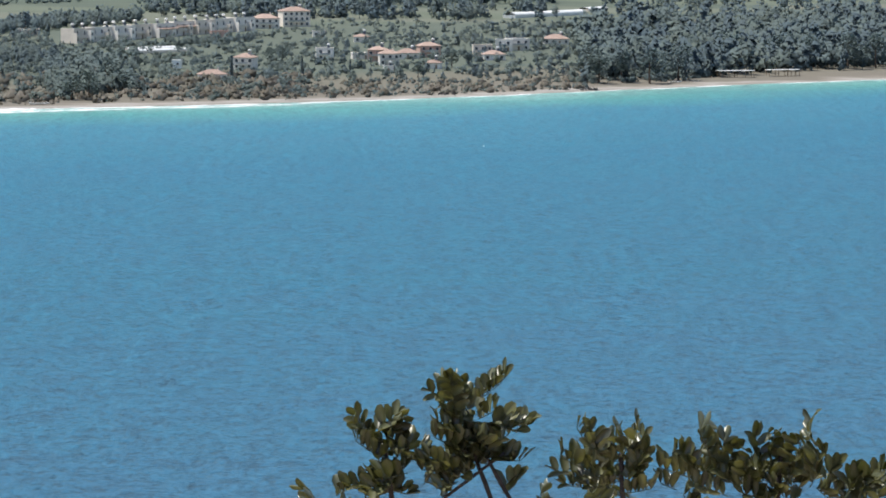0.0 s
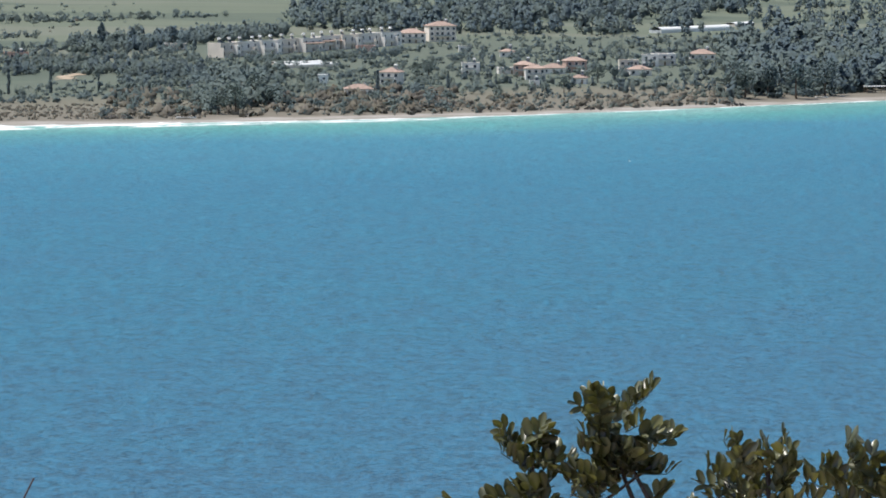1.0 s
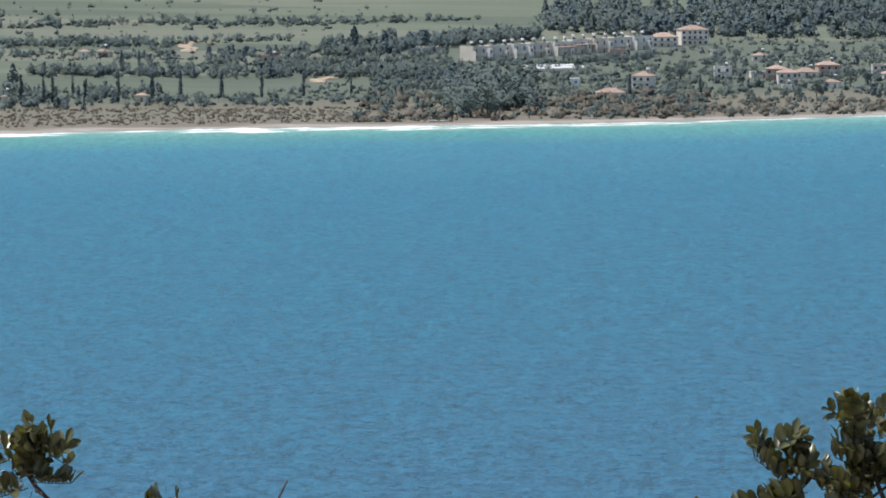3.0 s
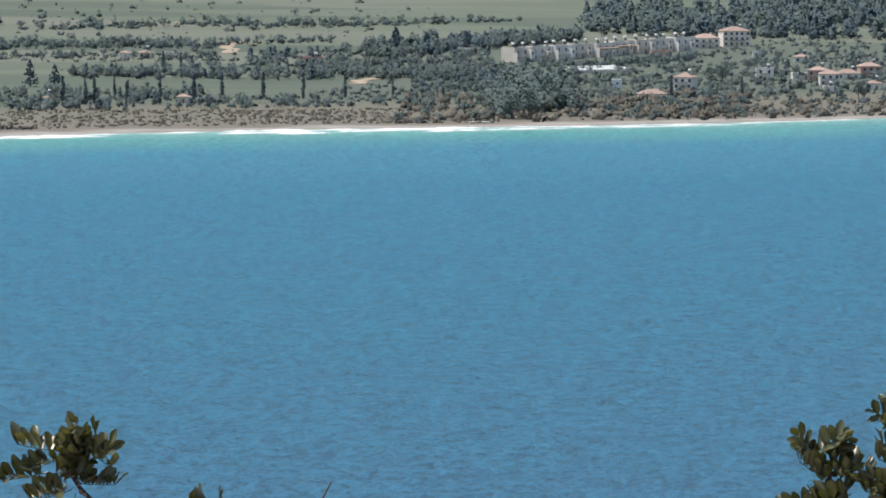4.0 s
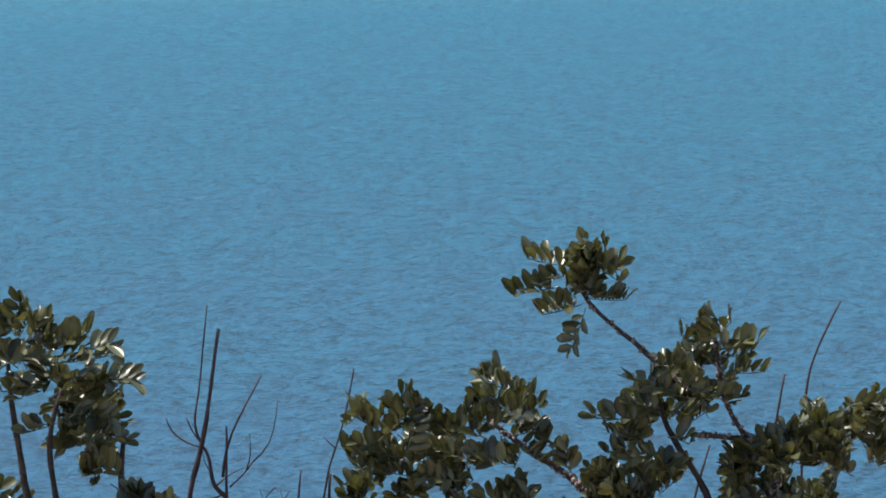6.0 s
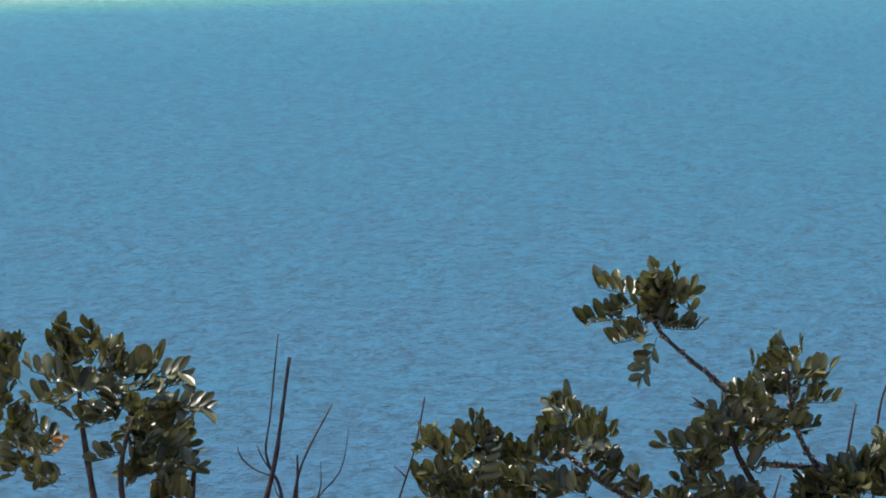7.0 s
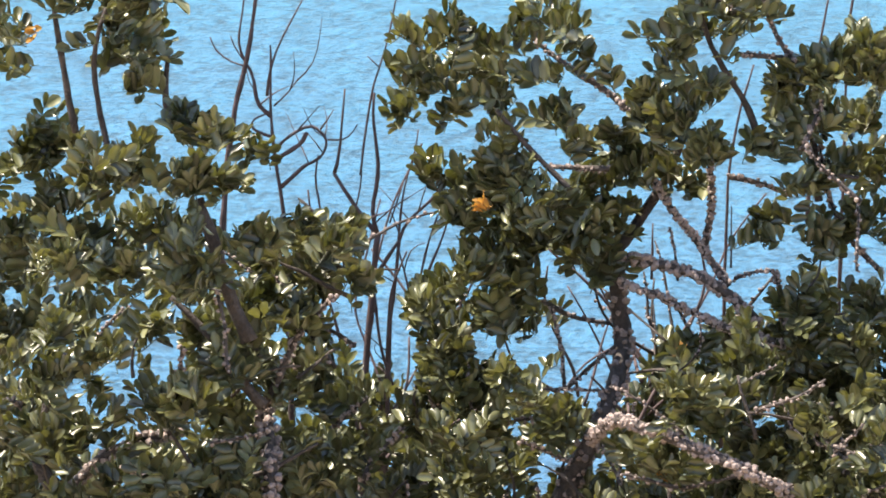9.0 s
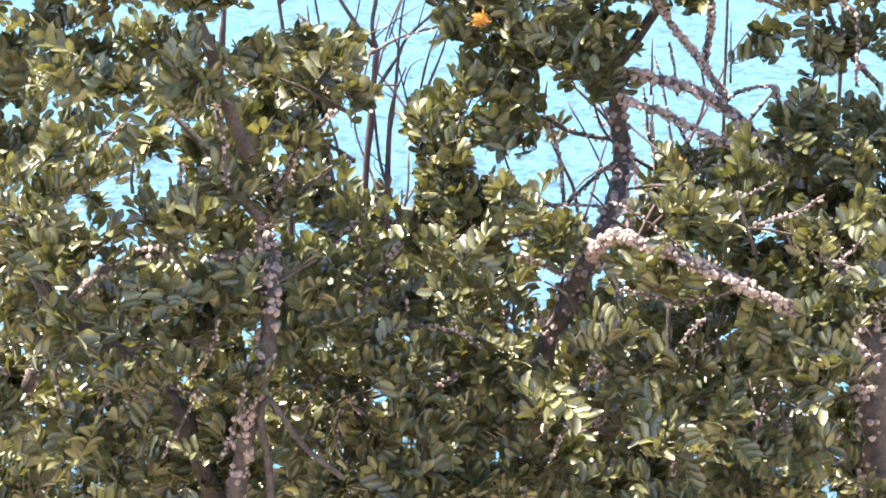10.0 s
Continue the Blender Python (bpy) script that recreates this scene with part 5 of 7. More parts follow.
far_carob.tufts((0.839, 9.85, 98.232, 0.101), (1.093, 10.44, 98.190, 0.109), (1.128, 10.07, 98.214, 0.093), (1.358, 10.29, 98.119, 0.094),
           (1.502, 10.06, 98.208, 0.099), (1.729, 10.37, 98.204, 0.108), (1.816, 10.11, 98.184, 0.122), (0.622, 10.27, 98.079, 0.099),
           (0.639, 10.07, 97.990, 0.115), (0.925, 10.43, 97.897, 0.111), (1.097, 10.39, 97.923, 0.098), (1.146, 9.99, 98.055, 0.099),
           (1.477, 10.38, 97.922, 0.106), (1.642, 10.51, 98.009, 0.091), (1.768, 10.02, 98.027, 0.094), (1.879, 9.98, 98.059, 0.090), density=0.30)
far_carob.tufts((-0.017, 10.39, 98.122, 0.123), (0.180, 10.41, 98.256, 0.104), (0.352, 10.52, 98.186, 0.098), (0.497, 9.95, 98.245, 0.095),
           (-0.185, 10.58, 98.030, 0.122), (0.168, 10.18, 98.004, 0.108), (0.379, 10.39, 97.940, 0.124), (0.522, 10.23, 97.986, 0.109),
           (-0.196, 10.47, 97.840, 0.103), (0.109, 10.16, 97.906, 0.097), (0.256, 10.14, 97.860, 0.129), (0.393, 10.12, 97.913, 0.129), density=0.25)
far_carob.wood("limb", 0.0069, 0.0044, (0.916, 10.020, 98.458), (0.890, 10.020, 98.610), (0.852, 10.020, 98.687), (0.829, 10.020, 98.791), (0.804, 10.020, 98.855))
far_carob.wood("twig", 0.0056, 0.0037, (0.939, 10.000, 98.589), (0.888, 10.000, 98.679), (0.863, 10.000, 98.730))
far_carob.wood("twig", 0.0037, 0.0031, (0.762, 10.000, 98.603), (0.863, 10.000, 98.679), (0.914, 10.000, 98.717))
far_carob.wood("limb", 0.0088, 0.0044, (0.686, 10.000, 98.464), (0.660, 10.000, 98.617), (0.648, 10.000, 98.719))
far_carob.wood("limb", 0.0094, 0.0050, (1.195, 10.000, 98.394), (1.181, 10.000, 98.586), (1.175, 10.000, 98.714))
far_carob.wood("limb", 0.0100, 0.0050, (1.554, 10.000, 98.390), (1.527, 10.000, 98.583), (1.539, 10.000, 98.711))
far_carob.wood("trunk", 0.0350, 0.0138, (1.066, 10.200, 96.843), (1.090, 10.200, 97.773), (1.141, 10.200, 98.232), (1.219, 10.200, 98.375))
far_carob.wood("limb", 0.0194, 0.0100, (1.092, 10.100, 97.820), (1.001, 10.100, 98.186), (0.923, 10.100, 98.446))
far_carob.wood("limb", 0.0194, 0.0112, (1.130, 10.100, 98.249), (1.375, 10.100, 98.311), (1.569, 10.100, 98.374))
far_carob.finish()

dead_shrub = Carob("bare dead shrub with dark crooked stems between carob trees", (-1.750, 10.600, 95.300), 15)
dead_shrub.root.name = "dead_shrub"
tagged(dead_shrub.root, "", "shrub", "bare dead shrubs between the trees")
dead_shrub.wood("stem", 0.0093, 0.0026, (-1.913, 10.600, 97.138), (-1.921, 10.600, 97.622), (-1.929, 10.600, 97.853), (-1.942, 10.600, 97.944), (-1.953, 10.600, 97.999), (-1.959, 10.600, 98.076), (-1.964, 10.600, 98.124), (-1.964, 10.600, 98.172), (-1.961, 10.600, 98.235), (-1.963, 10.600, 98.290), mat=M_DEAD, twiggy=False)
dead_shrub.wood("stem", 0.0060, 0.0033, (-1.962, 10.600, 98.117), (-1.996, 10.600, 98.137), (-2.000, 10.600, 98.178), (-2.007, 10.600, 98.220), (-2.020, 10.600, 98.240), mat=M_DEAD)
dead_shrub.wood("stem", 0.0132, 0.0040, (-2.103, 10.600, 97.202), (-2.091, 10.600, 97.729), (-2.074, 10.600, 97.982), (-2.052, 10.600, 98.129), (-2.016, 10.600, 98.275), (-1.998, 10.600, 98.399), (-1.981, 10.600, 98.527), mat=M_DEAD, twiggy=False)
dead_shrub.wood("stem", 0.0033, 0.0017, (-2.022, 10.600, 98.240), (-2.038, 10.600, 98.274), (-2.043, 10.600, 98.309), (-2.029, 10.600, 98.364), (-2.023, 10.600, 98.440), (-2.008, 10.600, 98.584), mat=M_DEAD, twiggy=False)
dead_shrub.wood("stem", 0.0026, 0.0017, (-2.022, 10.600, 98.236), (-2.058, 10.600, 98.243), (-2.102, 10.600, 98.273), (-2.110, 10.600, 98.306), mat=M_DEAD, twiggy=False)
dead_shrub.wood("stem", 0.0023, 0.0013, (-2.030, 10.600, 98.254), (-2.051, 10.600, 98.281), (-2.060, 10.600, 98.308), mat=M_DEAD, twiggy=False)
dead_shrub.wood("stem", 0.0040, 0.0017, (-1.972, 10.600, 98.165), (-1.966, 10.600, 98.235), (-1.933, 10.600, 98.311), (-1.877, 10.600, 98.413), mat=M_DEAD, twiggy=False)
dead_shrub.wood("stem", 0.0060, 0.0053, (-1.949, 10.600, 98.006), (-1.935, 10.600, 98.022), (-1.904, 10.600, 98.038), (-1.882, 10.600, 98.057), (-1.875, 10.600, 98.078), mat=M_DEAD, twiggy=False)
dead_shrub.wood("stem", 0.0040, 0.0033, (-1.948, 10.600, 98.038), (-1.934, 10.600, 98.055), (-1.900, 10.600, 98.081), (-1.858, 10.600, 98.102), (-1.837, 10.600, 98.075), (-1.823, 10.600, 98.062), (-1.830, 10.600, 98.037), (-1.838, 10.600, 98.016), (-1.872, 10.600, 98.001), (-1.893, 10.600, 97.987), mat=M_DEAD)
dead_shrub.wood("stem", 0.0026, 0.0013, (-1.823, 10.600, 98.062), (-1.782, 10.600, 98.059), (-1.761, 10.600, 98.081), (-1.751, 10.600, 98.102), mat=M_DEAD, twiggy=False)
dead_shrub.wood("stem", 0.0026, 0.0013, (-1.841, 10.600, 98.086), (-1.809, 10.600, 98.135), mat=M_DEAD, twiggy=False)
dead_shrub.wood("stem", 0.0046, 0.0020, (-1.952, 10.600, 98.062), (-1.997, 10.600, 98.075), (-2.013, 10.600, 98.088), (-2.008, 10.600, 98.109), (-1.976, 10.600, 98.120), mat=M_DEAD, twiggy=False)
dead_shrub.wood("stem", 0.0026, 0.0013, (-1.955, 10.600, 98.141), (-1.927, 10.600, 98.166), (-1.903, 10.600, 98.195), (-1.895, 10.600, 98.211), mat=M_DEAD)
dead_shrub.wood("stem", 0.0060, 0.0040, (-1.939, 10.600, 97.941), (-1.900, 10.600, 97.980), (-1.872, 10.600, 98.001), mat=M_DEAD, twiggy=False)
dead_shrub.wood("stem", 0.0046, 0.0020, (-1.807, 10.600, 97.982), (-1.796, 10.600, 98.017), (-1.787, 10.600, 98.128), (-1.781, 10.600, 98.187), mat=M_DEAD, twiggy=False)
dead_shrub.wood("stem", 0.0046, 0.0066, (-1.810, 10.600, 97.982), (-1.762, 10.600, 97.907), (-1.734, 10.600, 97.866), (-1.702, 10.600, 97.832), mat=M_DEAD)
dead_shrub.wood("stem", 0.0119, 0.0079, (-1.744, 10.600, 97.144), (-1.731, 10.600, 97.543), (-1.721, 10.600, 97.628), (-1.711, 10.600, 97.755), (-1.702, 10.600, 97.832), mat=M_DEAD, twiggy=False)
dead_shrub.wood("stem", 0.0033, 0.0020, (-1.744, 10.600, 97.977), (-1.733, 10.600, 98.074), (-1.719, 10.600, 98.158), (-1.712, 10.600, 98.199), (-1.696, 10.600, 98.241), (-1.671, 10.600, 98.324), (-1.657, 10.600, 98.406), (-1.651, 10.600, 98.437), mat=M_DEAD, twiggy=False)
dead_shrub.wood("stem", 0.0066, 0.0033, (-1.702, 10.600, 97.832), (-1.720, 10.600, 97.887), (-1.706, 10.600, 97.936), (-1.696, 10.600, 98.006), (-1.709, 10.600, 98.068), (-1.713, 10.600, 98.130), (-1.710, 10.600, 98.179), mat=M_DEAD, twiggy=False)
dead_shrub.wood("stem", 0.0079, 0.0033, (-1.688, 10.600, 97.147), (-1.672, 10.600, 97.630), (-1.658, 10.600, 97.714), (-1.651, 10.600, 97.826), (-1.630, 10.600, 97.869), (-1.575, 10.600, 97.912), (-1.534, 10.600, 97.969), mat=M_DEAD)
dead_shrub.wood("stem", 0.0053, 0.0040, (-1.708, 10.600, 97.727), (-1.672, 10.600, 97.784), (-1.644, 10.600, 97.827), mat=M_DEAD, twiggy=False)
dead_shrub.wood("stem", 0.0033, 0.0017, (-1.651, 10.600, 97.819), (-1.644, 10.600, 97.910), (-1.630, 10.600, 97.980), (-1.609, 10.600, 98.036), (-1.602, 10.600, 98.092), mat=M_DEAD, twiggy=False)
dead_shrub.wood("stem", 0.0040, 0.0020, (-1.610, 10.600, 97.660), (-1.596, 10.600, 97.744), (-1.575, 10.600, 97.829), (-1.554, 10.600, 97.885), mat=M_DEAD, twiggy=False)
dead_shrub.wood("stem", 0.0046, 0.0020, (-1.603, 10.600, 97.660), (-1.582, 10.600, 97.738), (-1.541, 10.600, 97.830), (-1.520, 10.600, 97.907), mat=M_DEAD, twiggy=False)
dead_shrub.wood("stem", 0.0033, 0.0020, (-1.852, 10.600, 97.821), (-1.835, 10.600, 97.884), (-1.859, 10.600, 97.946), (-1.851, 10.600, 98.002), (-1.847, 10.600, 98.023), mat=M_DEAD, twiggy=False)
dead_shrub.wood("stem", 0.0026, 0.0017, (-1.776, 10.600, 97.823), (-1.741, 10.600, 97.949), (-1.741, 10.600, 98.005), mat=M_DEAD, twiggy=False)
dead_shrub.wood("stem", 0.0026, 0.0013, (-1.672, 10.600, 97.861), (-1.637, 10.600, 97.966), mat=M_DEAD, twiggy=False)
dead_shrub.wood("stem", 0.0023, 0.0013, (-1.648, 10.600, 97.833), (-1.672, 10.600, 97.896), mat=M_DEAD, twiggy=False)
dead_shrub.wood("stem", 0.0033, 0.0020, (-1.624, 10.600, 97.687), (-1.637, 10.600, 97.743), (-1.651, 10.600, 97.798), mat=M_DEAD)
dead_shrub.wood("stem", 0.0026, 0.0013, (-1.696, 10.600, 98.241), (-1.726, 10.600, 98.268), mat=M_DEAD, twiggy=False)
dead_shrub.undergrowth((-1.770, 10.500, 97.181), (-1.536, 10.700, 97.451), 12, 0.55, M_DEAD, 0.25, 0.0)
dead_shrub.finish()

dead_twigs = Carob("bare dark twigs rising out of the carob thicket", (0.000, 10.600, 95.300), 16)
dead_twigs.root.name = "dead_shrub"
tagged(dead_twigs.root, "", "shrub", "bare dead shrubs between the trees")
dead_twigs.wood("stem", 0.0063, 0.0025, (-0.590, 10.600, 97.339), (-0.581, 10.600, 97.892), (-0.575, 10.600, 98.356), (-0.562, 10.600, 98.457), (-0.528, 10.600, 98.543), (-0.489, 10.600, 98.620), mat=M_DEAD, twiggy=False)
dead_twigs.wood("stem", 0.0056, 0.0025, (-0.664, 10.600, 97.890), (-0.649, 10.600, 98.273), (-0.620, 10.600, 98.443), mat=M_DEAD, twiggy=False)
dead_twigs.wood("stem", 0.0056, 0.0025, (-0.862, 10.600, 97.329), (-0.859, 10.600, 97.760), (-0.854, 10.600, 98.001), (-0.829, 10.600, 98.159), (-0.796, 10.600, 98.269), mat=M_DEAD, twiggy=False)
dead_twigs.wood("stem", 0.0031, 0.0013, (-0.844, 10.600, 97.775), (-0.845, 10.600, 97.926), mat=M_DEAD, twiggy=False)
dead_twigs.wood("stem", 0.0037, 0.0019, (-1.035, 10.600, 97.741), (-1.033, 10.600, 97.879), mat=M_DEAD, twiggy=False)
dead_twigs.undergrowth((-1.301, 10.600, 97.314), (-1.019, 10.800, 97.487), 14, 0.45, M_DEAD, 0.25, 0.0)
dead_twigs.finish()


# ---- the far coast ----
M_WALL = material("white_plaster", (0.85, 0.80, 0.74), 0.9, 0.12, 0.3, 3.0, 0.0, 0.2, random_vary=0.25)
M_CREAM = material("cream_plaster", (0.80, 0.71, 0.62), 0.9, 0.14, 0.3, 3.0, 0.0, 0.2, random_vary=0.2)
M_PINK = material("pink_plaster", (0.58, 0.40, 0.33), 0.9, 0.14, 0.3, 3.0, 0.0, 0.2)
M_TILE = material("clay_roof_tiles", (0.42, 0.31, 0.26), 0.85, 0.22, 0.5, 5.0, 0.0, 0.2, random_vary=0.3)
M_PANE = material("dark_window_glass", (0.05, 0.06, 0.08), 0.12, 0.1, 1.0, 5.0, 0.0, 0.5)
M_TANK = material("white_water_tank", (0.85, 0.85, 0.84), 0.3, 0.05, 1.0, 8.0, 0.0, 0.5)
M_STEEL = material("galvanised_steel", (0.45, 0.46, 0.47), 0.4, 0.1, 1.0, 8.0, 0.0, 0.5, 0.8)
M_PLASTIC = material("white_plastic_sheet", (0.78, 0.79, 0.78), 0.65, 0.10, 0.2, 2.0, 0.0, 0.4)
M_WOODP = material("weathered_timber", (0.28, 0.2, 0.14), 0.9, 0.2, 1.0, 6.0)
M_ROCK = material("dark_shore_rock", (0.10, 0.095, 0.09), 0.9, 0.3, 0.4, 3.0)
M_TRACK = material("bare_earth_track", (0.42, 0.34, 0.25), 0.95, 0.2, 0.2, 2.0)


def ground_z(x, y):
    s = y - shore(x)
    k = noise.noise((x * 0.012, y * 0.012, 0)) * 1.1 + noise.noise((x * 0.05, y * 0.05, 4)) * 0.35
    return land(x, y) + (k * min(1, s / 60) if s > 0 else 0)


def clump(v, f, c, s, rng):
    """One leafy clump: a ragged little octahedron."""
    o = len(v)
    for q in ((0.9, 0.1, 0), (-0.5, 0.8, 0.1), (-0.45, -0.85, -0.1), (0, 0, 1), (0.1, 0, -0.9)):
        k = s * rng.uniform(0.6, 1.5)
        v.append((c[0] + q[0] * k + rng.gauss(0, 0.42) * s, c[1] + q[1] * k + rng.gauss(0, 0.42) * s, c[2] + q[2] * k * 0.9 + rng.gauss(0, 0.42) * s))
    for t in ((0, 1, 3), (1, 2, 3), (2, 0, 3), (1, 0, 4), (2, 1, 4), (0, 2, 4)):
        f.append(tuple(o + i for i in t))


def crown_data(kind, rng, part_of=1.0):
    """A crown one unit high, of many small clumps with gaps and an uneven outline."""
    v, f = [], []
    if kind == "cypress":
        for _ in range(int(150 * part_of)):
            h = rng.uniform(0.06, 0.98)
            r = 0.082 * (1 - abs(h - 0.35) ** 1.6 * 1.5) * rng.uniform(0.3, 1.0)
            a = rng.uniform(0, 6.3)
            clump(v, f, (r * math.cos(a), r * math.sin(a), h), 0.032, rng)
    elif kind == "conifer":
        for _ in range(int(110 * part_of)):
            h = 0.12 + 0.88 * rng.random() ** 1.35
            r = 0.40 * (1.05 - h) ** 0.7 * rng.uniform(0.2, 1.0)
            a = rng.uniform(0, 6.3)
            clump(v, f, (r * math.cos(a), r * math.sin(a), h), (0.055 if part_of == 1 else 0.060) * part_of ** -0.38, rng)
    elif kind in ("shrub", "dry"):
        for _ in range(int(40 * part_of)):
            a, r = rng.uniform(0, 6.3), 0.75 * math.sqrt(rng.random())
            clump(v, f, (r * math.cos(a), r * math.sin(a), rng.uniform(0.1, 0.9) * (1.05 - 0.6 * r)), (0.14 if part_of == 1 else 0.16) * part_of ** -0.38, rng)
    else:
        lobes = [(rng.uniform(-0.26, 0.26), rng.uniform(-0.26, 0.26), rng.uniform(0.24, 0.78), rng.uniform(0.17, 0.28)) for _ in range(6)]
        for _ in range(int((260 if part_of == 1 else 125 * part_of))):
            x, y, z, r = rng.choice(lobes)
            d = Vector((rng.gauss(0, 1), rng.gauss(0, 1), rng.gauss(0, 1))).normalized() * r * rng.uniform(0.5, 1.05)
            clump(v, f, (x + d.x, y + d.y, max(0.12, z + d.z)), (0.036 if part_of == 1 else 0.054) * part_of ** -0.38, rng)
    return v, f


crown_rng = random.Random(21)
CROWNS = {k: [crown_data(k, crown_rng) for _ in range(5)] for k in ("cypress", "conifer", "shrub", "dry", "broad")}
WOOD_CROWNS = {k: [crown_data(k, crown_rng, 0.34) for _ in range(7)] for k in ("conifer", "shrub", "dry", "broad")}
CROWN_MAT = {"cypress": M_BLUE_HAZED, "conifer": M_BLUE_HAZED, "shrub": M_GREEN_HAZED, "dry": M_SCRUB, "broad": M_GREEN_HAZED}


def woods(label, quad, n, h0, h1, kinds):
    """Uncounted trees and bushes over a four-cornered stretch of land, joined by kind."""
    rng = random.Random(len(label) * 31 + n)
    (ax, asn), (bx, bs), (cx, cs), (dx, ds) = quad
    out, turned = {}, {}
    for _ in range(n):
        u, w = rng.random(), rng.random()
        x = (ax * (1 - u) + bx * u) * (1 - w) + (dx * (1 - u) + cx * u) * w
        s = (asn * (1 - u) + bs * u) * (1 - w) + (ds * (1 - u) + cs * u) * w
        y = shore(x) + max(s, 14)
        k = rng.choice(kinds)
        h = rng.uniform(h0, h1) * (0.55 if k in ("shrub",) else 1.0)
        v, f = rng.choice(WOOD_CROWNS[k])
        vs, fs = out.setdefault(k, ([], []))
        a, wd = rng.uniform(0, 6.3), h * rng.uniform(0.85, 1.25)
        ca, sa, z, o = math.cos(a) * wd, math.sin(a) * wd, ground_z(x, y) - 0.05 * h, len(vs)
        vs += [(x + p[0] * ca - p[1] * sa, y + p[0] * sa + p[1] * ca, z + p[2] * h) for p in v]
        fs += [tuple(i + o for i in q) for q in f]
        tn = turned.setdefault(k, [])
        for p in v:                                       # leaf masses shade as one rounded crown
            q = Vector((p[0] * ca - p[1] * sa, p[0] * sa + p[1] * ca, (p[2] - 0.35) * h)).normalized() + Vector((0, 0, 0.35))
            tn.append(q.normalized())
        if k in ("broad", "conifer"):                     # a stem down to the ground
            o = len(vs)
            r = 0.02 * h
            tn += [Vector((q, p, 0.1)).normalized() for t in (0, 1) for q, p in ((1, 0), (-0.5, 0.87), (-0.5, -0.87))]
            vs += [(x + r * q, y + r * p, z + t * h) for t in (-0.02, 0.5) for q, p in ((1, 0), (-0.5, 0.87), (-0.5, -0.87))]
            fs += [(o, o + 1, o + 4, o + 3), (o + 1, o + 2, o + 5, o + 4), (o + 2, o, o + 3, o + 5)]
    for k, (vs, fs) in out.items():
        name = {"broad": "grove", "conifer": "conifer_grove", "shrub": "bushes", "dry": "dry_scrub", "cypress": "cypresses"}[k]
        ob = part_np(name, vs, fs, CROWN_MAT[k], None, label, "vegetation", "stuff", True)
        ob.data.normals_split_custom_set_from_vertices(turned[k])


TREE_MESH = {}


def single_tree(kind, name, label, category, group, x, y, h):
    rng = random.Random(int(x * 7 + y * 3))
    i = rng.randrange(5)
    if (kind, i) not in TREE_MESH:
        v, f = CROWNS[kind][i]
        me = bpy.data.meshes.new("crown")
        me.from_pydata(v, [], f)
        me.materials.append(CROWN_MAT[kind])
        me.polygons.foreach_set("use_smooth", [True] * len(me.polygons))
        tv, tfc = [], []
        rod(tv, tfc, [(0, 0, -0.03), (0.01, 0, 0.3), (0.0, 0.01, 0.7)], 0.028, 0.008, rng, 6)
        tm = bpy.data.meshes.new("trunk")
        tm.from_pydata(tv, [], tfc)
        tm.materials.append(M_FARBARK)
        TREE_MESH[(kind, i)] = me, tm
    root = thing(name, label, category, (x, y, ground_z(x, y)), rng.uniform(0, 360), group)
    root.scale = (h * rng.uniform(0.9, 1.15), h * rng.uniform(0.9, 1.15), h)
    for nm, me in zip(("crown", "trunk"), TREE_MESH[(kind, i)]):
        ob = new(nm, me)
        ob.parent = root


def cypress(x, y, h):
    single_tree("cypress", "cypress", "slim dark column-shaped cypress tree beside a field", "tree", "cypresses along the fields", x, y, h * 1.4)


def conifer(x, y, h):
    single_tree("conifer", "conifer", "tall dark cone-shaped conifer among lower trees", "tree", "tall conifers", x, y, h)


def broadleaf(x, y, h):
    single_tree("broad", "broadleaf_tree", "tall grey-green spreading tree near the beach", "tree", "tall trees by the beach", x, y, h)


def window(parent, x, y, z, w, h, depth=0.10):
    """A window proud of a wall that faces -y: frame, then pane and sill as its pieces."""
    bm = bmesh.new()
    t = 0.06
    for b in ((x - w / 2, x - w / 2 + t, z, z + h), (x + w / 2 - t, x + w / 2, z, z + h), (x - w / 2 + t, x + w / 2 - t, z, z + t), (x - w / 2 + t, x + w / 2 - t, z + h - t, z + h)):
        box(bm, b[0], b[1], y - depth, y - 0.003, b[2], b[3])
    fr = part("window", bm, M_TANK, parent)
    part("pane", box(bmesh.new(), x - w / 2 + t, x + w / 2 - t, y - depth * 0.5, y - 0.004, z + t, z + h - t), M_PANE, fr)
    part("sill", box(bmesh.new(), x - w / 2 - 0.1, x + w / 2 + 0.1, y - depth - 0.1, y - 0.003, z - 0.1, z - 0.003), M_WALL, fr)


